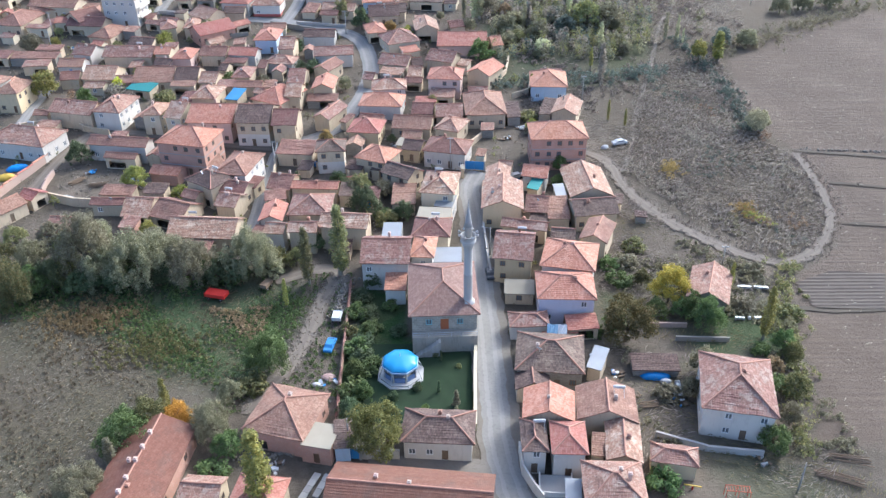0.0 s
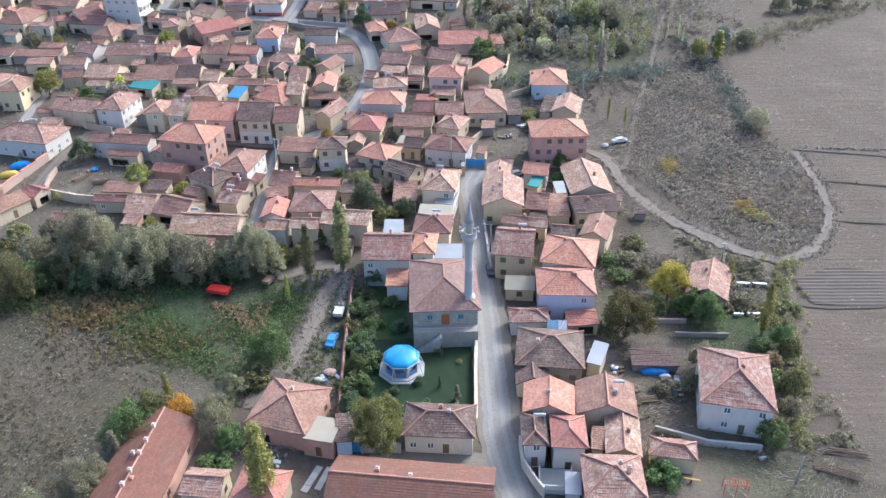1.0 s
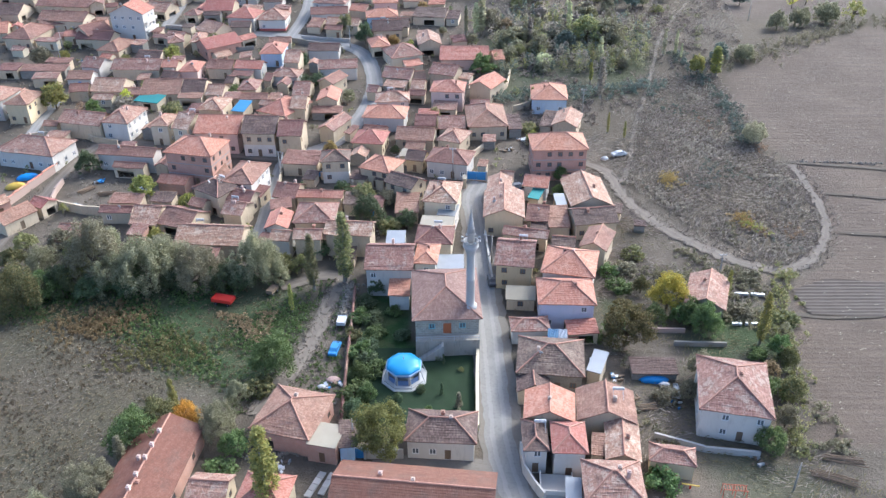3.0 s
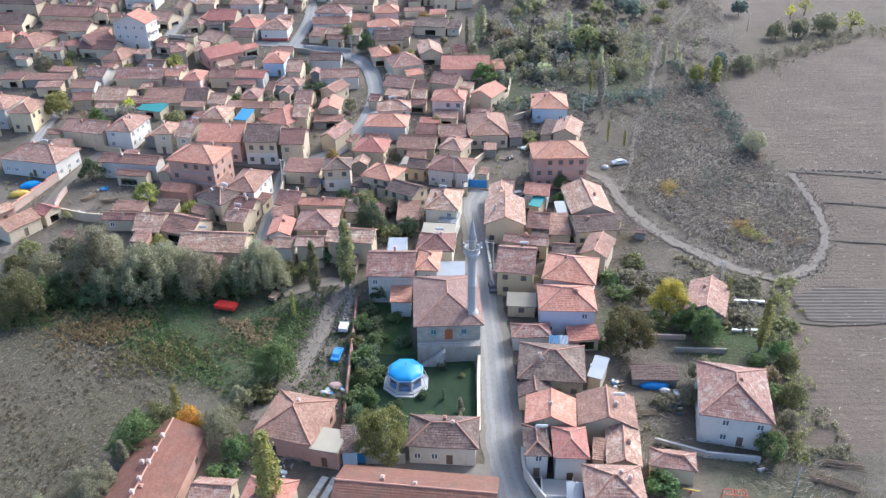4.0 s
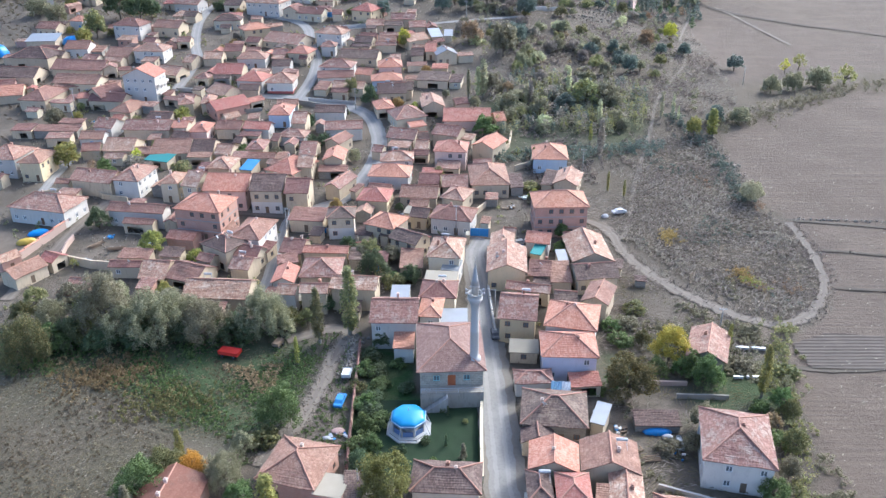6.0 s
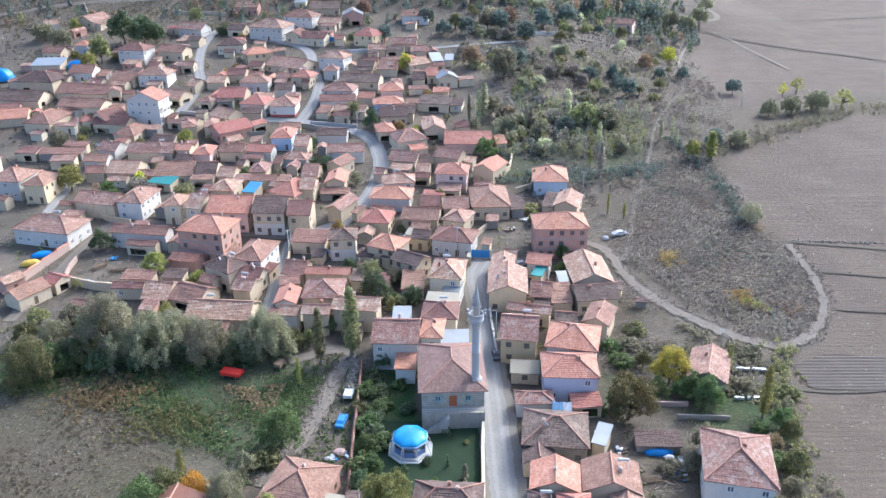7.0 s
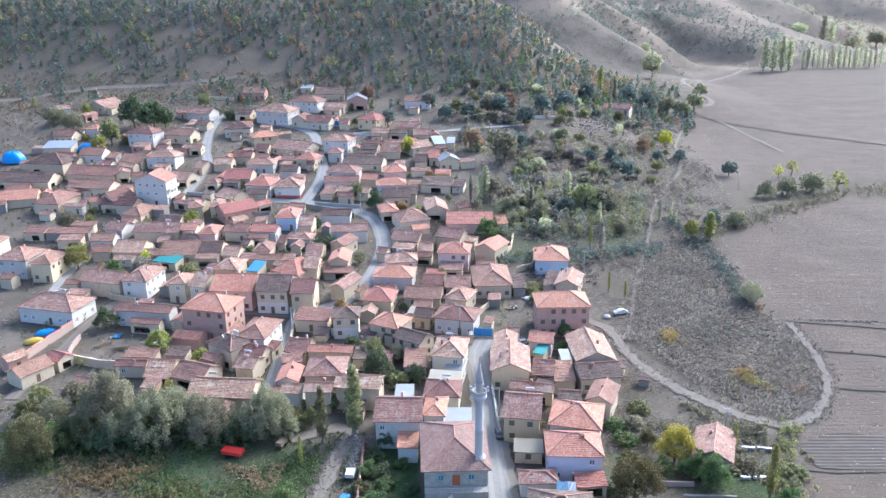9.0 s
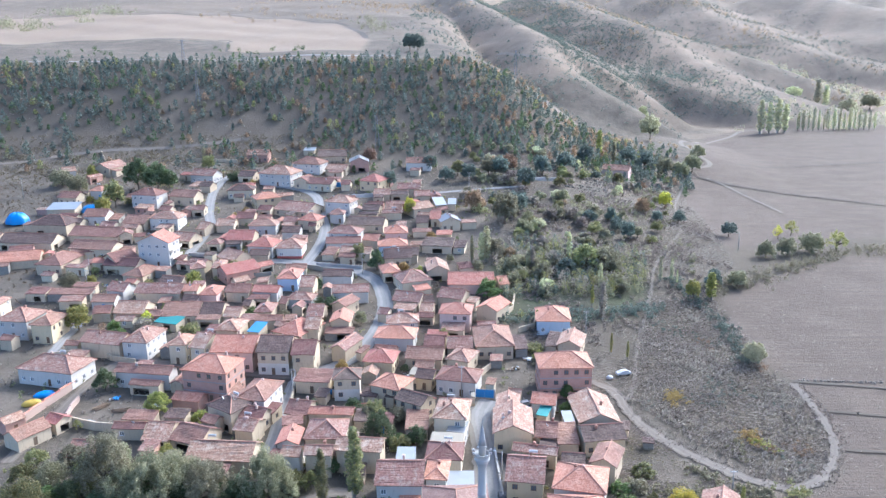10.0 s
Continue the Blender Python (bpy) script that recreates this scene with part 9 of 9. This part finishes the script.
def rubble(name, label, x0, y0, x1, y1, wide, tall, n, size, seed, mat):
    """Loose stones heaped along a line, one mesh."""
    rng = np.random.default_rng(seed)
    bm = bmesh.new()
    for k in range(n):
        t, u = rng.random(), rng.normal() * 0.35
        x, y = x0 + (x1 - x0) * t + u * wide, y0 + (y1 - y0) * t + rng.normal() * 0.3
        z = float(land(x, y)) + tall * max(0.0, 1 - 2 * abs(u)) * rng.random()
        s = size * rng.uniform(0.5, 1.5)
        bmesh.ops.create_icosphere(bm, subdivisions=1, radius=s, matrix=Matrix.LocRotScale((x, y, z), Euler(rng.uniform(0, 6, 3)), Vector(rng.uniform(0.6, 1.3, 3))))
    return tagged(new(name, mesh_of(name, bm, mat)), label, "rubble", kind="stuff")


rubble("rubble", "long heap of grey field stones beside a lane", -22.6, 133.5, -21.9, 146, 2.6, 0.8, 420, 0.28, 5, STONE_RUBBLE)
rubble("rubble", "scattered stones and litter in a yard", -35, 96, -24, 97.5, 2.5, 0.2, 140, 0.2, 6, STONE_RUBBLE)
for k, (x, y) in enumerate(((50, 388), (54, 393), (47, 399), (58, 404), (52, 409))):
    rubble("rubble", "scattered pale stones on a slope", x, y, x + 30, y + 3, 10, 0.1, 26, 0.55, 70 + k, STONE_RUBBLE)
rubble("rubble", "scattered stones on bare ground", 44, 92, 66, 99, 6, 0.08, 200, 0.09, 8, STONE_RUBBLE)
rubble("rubble", "stones along the edge of a ploughed field", 90, 201, 122, 198.5, 1.0, 0.15, 110, 0.24, 9, STONE_RUBBLE)

xs, ys = sow(160, -420, -60, 552, 600, 31, lambda x, y: 0.8 * ss(0.0, 0.6, blotch(x, y, 22)))
brush("plateau_bushes", "scattered dark bushes on the plateau edge", "scrub", xs, ys, 3.0, 18, 0.7, "dark", 31, 1.0, 0.5)
xs, ys = sow(160, -120, -40, 720, 900, 32, lambda x, y: np.exp(-((x - np.interp(y, [720, 900], [-70, -100])) / 12) ** 2))
brush("plateau_trees", "pale row of trees at a field edge", "scrub", xs, ys, 4.5, 18, 0.9, "grey", 32, 1.3, 0.5)
xs, ys = sow(420, -560, -380, 800, 1000, 33, lambda x, y: ss(0.0, 0.4, blotch(x, y, 40)))
brush("plateau_wood", "grey-green wood on the far plateau", "scrub", xs, ys, 7.0, 14, 1.3, "grey", 33, 1.1, 0.5)
xs, ys = sow(9000, -150, 36, 150, 420, 51, lambda x, y: (0.3 + 0.5 * ss(-0.2, 0.6, blotch(x + 60, y, 8))) * off_road(x, y))
brush("yard_litter", "dry weeds and litter in bare yards", "weeds", xs, ys, 0.5, 5, 0.4, "dry", 51, 0.6, 0.3)
xs, ys = sow(1900, -86, -60, 122, 142, 61, lambda x, y: np.exp(-((x + 71 - 0.4 * (y - 133)) / 7) ** 2 - ((y - 132.5) / 4.5) ** 2))
brush("maize_stalks", "tan dry maize stalks standing in a paddock", "grass", xs, ys, 0.7, 7, 0.4, "maize", 61, 1.4, 0.6)
xs, ys = sow(1800, -72, -40, 114, 134, 63, lambda x, y: np.exp(-((x + 55) / 7) ** 2 - ((y - 123.5) / 3.8) ** 2))
brush("maize_plants", "yellow-green maize plants standing in a paddock", "grass", xs, ys, 0.7, 8, 0.4, "weed", 63, 1.4, 0.6)
xs, ys = sow(700, -50, -36, 126, 136, 62, lambda x, y: ss(-0.2, 0.5, blotch(x + 31, y, 5)))
brush("red_weeds", "rust-red dry weeds in a paddock", "grass", xs, ys, 0.5, 5, 0.4, "rust", 62, 0.8, 0.4)


xs, ys = sow(7000, -270, -60, 385, 455, 52, lambda x, y: (0.25 + 0.5 * ss(-0.3, 0.5, blotch(x + 25, y, 9))) * off_road(x, y))
brush("slope_brush", "dry brush and weeds below the wooded slope", "scrub", xs, ys, 0.8, 6, 0.5, "husk", 52, 0.7, 0.35)
xs, ys = sow(3200, -270, -150, 250, 390, 53, lambda x, y: (0.25 + 0.5 * ss(-0.3, 0.5, blotch(x + 5, y, 9))) * off_road(x, y))
brush("slope_brush", "dry brush and weeds at the village edge", "scrub", xs, ys, 0.8, 6, 0.5, "husk", 53, 0.7, 0.35)
xs, ys = thin_out(*sow(420, -270, -60, 392, 440, 54, lambda x, y: 0.6 * ss(-0.1, 0.5, blotch(x + 45, y, 14)) * off_road(x, y)), 4.0)
grove("slope_thicket", "small dull shrubs below the wooded slope", xs, ys, 2.6, "grey", 54, 60, 0.5, 0.4, 0.5)


def lying_stalks(name, label, n, x0, x1, y0, y1, length, colour, seed, keep, turn=0.5):
    """Thin long leaves and stalks lying or leaning over one another, one mesh."""
    rng = np.random.default_rng(seed)
    x, y = sow(n, x0, x1, y0, y1, seed, keep)
    n = len(x)
    th = turn * np.sin(x / 7 + 2 * np.sin(y / 9)) + rng.normal(0, 0.45, n)
    ln, wd = length * rng.uniform(0.5, 1.4, n), rng.uniform(0.05, 0.12, n)
    d = np.stack([np.cos(th), np.sin(th), rng.uniform(0.0, 0.5, n)], 1) * ln[:, None]
    w = np.stack([-np.sin(th), np.cos(th), np.zeros(n)], 1) * wd[:, None]
    a = np.stack([x, y, land(x, y) + rng.uniform(0.02, 0.12, n)], 1)
    v = np.stack([a - w, a + d * 0.6 - w * 0.8 + (0, 0, 0.08), a + d, a + d * 0.5 + w + (0, 0, 0.08)], 1).reshape(-1, 3)
    return tagged(new(name, cloud_mesh(name, v, np.arange(4 * n).reshape(-1, 4), LEAF[colour])), label, "grass", kind="stuff")


lying_stalks("fallen_maize", "tan fallen maize stalks lying in streaks over a paddock", 9000, -125, -36, 84, 142, 0.8, "husk", 71, lambda x, y: inside(x, y, PADDOCK, 3) * ss(-0.5, 0.5, blotch(x + 11, y, 9)))
lying_stalks("pale_straw", "pale dry straw lying in streaks over a paddock", 7000, -125, -36, 66, 134, 0.7, "dry", 72, lambda x, y: inside(x, y, PADDOCK, 3) * (1 - inside(x, y, GREEN_TOP, 4)) * ss(-0.7, 0.5, blotch(x - 50, y, 6)))
lying_stalks("meadow_grass", "long bleached grass lying in streaks on a meadow", 30000, 20, 118, 190, 420, 2.2, "dry", 73, lambda x, y: ss(-0.5, 0.4, blotch(x, y, 13)) * (x < np.interp(y, [190, 200, 262, 290, 330, 420], [86, 86, 84, 100, 108, 114])) * (x > np.interp(y, [190, 262, 300, 420], [31, 34, 24, 20])) * (1 - inside(x, y, SCRUB, 1)) * off_road(x, y), 0.9)
lying_stalks("scrub_stalks", "grey-brown broken stalks in a scrub patch", 16000, 42, 90, 152, 265, 1.4, "dry", 74, lambda x, y: inside(x, y, SCRUB, 2) * (0.6 + 0.4 * blotch(x, y, 5)), 0.9)
def along(points, half, n, seed, spread=0.35):
    """Places scattered along both edges of a way."""
    rng = np.random.default_rng(seed)
    p = np.array(points, float)
    run = np.concatenate([[0], np.cumsum(np.hypot(*np.diff(p, axis=0).T))])
    t = rng.uniform(0, run[-1], n)
    x, y = np.interp(t, run, p[:, 0]), np.interp(t, run, p[:, 1])
    dx, dy = np.interp(t + 1, run, p[:, 0]) - x, np.interp(t + 1, run, p[:, 1]) - y
    ln = np.maximum(np.hypot(dx, dy), 1e-3)
    side = np.where(rng.random(n) < 0.5, -1, 1) * (half + rng.normal(0, spread, n))
    return x + dy / ln * side, y - dx / ln * side


for k, (way, half, n) in enumerate(((((38.8, 195.3), (41, 184), (43.7, 176), (48.6, 167.5), (55.6, 159.7), (63.5, 153.1), (71.3, 151.3), (78.8, 156), (84.3, 164.5), (87.3, 174), (88.2, 185), (88.1, 199)), 1.7, 700), (((-34, 106), (-32.8, 111.4), (-29.6, 118.1), (-27.8, 126.1), (-26.7, 135), (-25.6, 141.7), (-23.8, 147.6)), 1.6, 500), (((44, 194), (49.7, 216.2), (60.4, 250.7), (72, 290.5), (95.3, 344.1), (103, 384.3)), 0.65, 1300))):
    xs, ys = along(way, half, n, 200 + k, 0.8)
    brush("track_grass", "dry tufts of grass along a worn track", "grass", xs, ys, 0.24, 4, 0.3, "dry", 200 + k, 0.6, 0.3)
lying_stalks("dead_vines", "pale dead vines and cut branches over a garden plot", 4200, 26, 60, 138, 176, 1.7, "dry", 97, lambda x, y: ss(-0.5, 0.4, blotch(x + 15, y, 5)) * off_road(x, y) * (1 - inside(x, y, SCRUB, 1)) * (x > np.interp(y, [138, 160, 176], [27, 34, 37])) * (x < np.interp(y, [138, 150, 160, 176], [62, 58, 50, 42])), 1.2)
lying_stalks("yard_brush", "cut branches and dry brush over bare yards", 2600, 26, 58, 84, 124, 1.3, "dry", 98, lambda x, y: ss(-0.2, 0.5, blotch(x + 35, y, 5)) * off_road(x, y) * (np.hypot(x - 46, y - 107) > 9), 1.2)
xs, ys = sow(700, 8, 66, 236, 262, 75, lambda x, y: np.exp(-((y - 246 - 0.12 * (x - 30)) / 4.0) ** 2))
brush("thicket", "dark green thicket beside the last houses", "hedge", xs, ys, 1.5, 16, 0.5, "juniper", 75, 0.9, 0.5)

for k, (ox, oy, n, colour) in enumerate(((54.1, 190.6, 70, "amber"), (67.4, 170.9, 55, "amber"), (69.0, 168.5, 26, "lime"), (69.9, 166.1, 12, "rust"), (77.4, 166.0, 12, "rust"), (83.3, 209.4, 10, "rust"), (71.7, 224.5, 8, "rust"))):
    rng = np.random.default_rng(80 + k)
    xs, ys = ox + rng.normal(0, 1.3, n), oy + rng.normal(0, 1.8, n)
    brush("autumn_scrub", "low orange and yellow autumn scrub among dry stalks", "scrub", xs, ys, 0.95, 14, 0.28, colour, 80 + k, 0.9, 0.4)
xs, ys = sow(900, 66, 90, 210, 278, 90, lambda x, y: np.exp(-((x - np.interp(y, [214, 234, 255, 272], [80.5, 81, 79.5, 76])) / 2.6) ** 2))
brush("field_hedge", "dark grey-green hedge between scrub and ploughed field", "hedge", xs, ys, 1.3, 20, 0.4, "juniper", 90, 0.8, 0.4)
LAWN_X, LAWN_Y = np.meshgrid(np.linspace(-18.6, 3.2, 48), np.linspace(103.9, 124.6, 46))
me = bpy.data.meshes.new("lawn")
k = np.arange(LAWN_X.size).reshape(LAWN_X.shape)
bump_z = 0.03 * np.sin(LAWN_X * 1.7) * np.sin(LAWN_Y * 1.3)
me.from_pydata(np.stack([LAWN_X.ravel(), LAWN_Y.ravel(), (land(LAWN_X, LAWN_Y) + 0.07 + bump_z).ravel()], 1).tolist(), [], np.stack([k[:-1, :-1], k[:-1, 1:], k[1:, 1:], k[1:, :-1]], -1).reshape(-1, 4).tolist())
me.materials.append(plain("mown_grass", (0.014, 0.036, 0.009), 0.95, grain=5, var=0.5, relief=0.8))
tagged(new("lawn", me), "short green mown lawn in a walled garden", "lawn", kind="structure")
lying_stalks("garden_straw", "dead stalks and vines over vegetable plots", 9000, 28, 76, 84, 172, 0.9, "stalk", 92, lambda x, y: ss(-0.3, 0.5, blotch(x + 5, y, 6)) * off_road(x, y) * (x < np.interp(y, [84, 98, 102, 119, 148, 172], [76, 74, 56, 62, 68, 48])), 0.9)
lying_stalks("field_straw", "pale stubble scattered over ploughed soil", 2500, 60, 130, 100, 300, 0.7, "dry", 93, lambda x, y: (x > np.interp(y, [p[0] for p in FIELD_EDGE], [p[1] for p in FIELD_EDGE])) * (0.3 + 0.5 * ss(0, 0.7, blotch(x, y, 10))), 0.3)
xs, ys = sow(1500, -40, -21, 104, 149, 94, lambda x, y: (0.3 + 0.7 * ss(-0.3, 0.4, blotch(x, y, 5))) * off_road(x, y))
brush("lane_weeds", "green weeds along a rutted lane", "weeds", xs, ys, 0.45, 10, 0.26, "green", 94, 0.7, 0.35)
xs, ys = sow(2600, 42, 88, 152, 265, 95, lambda x, y: inside(x, y, SCRUB, 2) * ss(0.1, 0.7, blotch(x + 9, y, 6)))
brush("tall_scrub", "taller pale clumps of dry scrub", "scrub", xs, ys, 0.85, 8, 0.4, "dry", 95, 0.7, 0.4)
xs, ys = sow(1600, 42, 88, 152, 265, 96, lambda x, y: inside(x, y, SCRUB, 2) * ss(0.2, 0.8, blotch(x - 19, y, 7)))
brush("dark_scrub", "dark grey-green low growth among dry scrub", "scrub", xs, ys, 0.8, 8, 0.36, "juniper", 96, 0.6, 0.3)
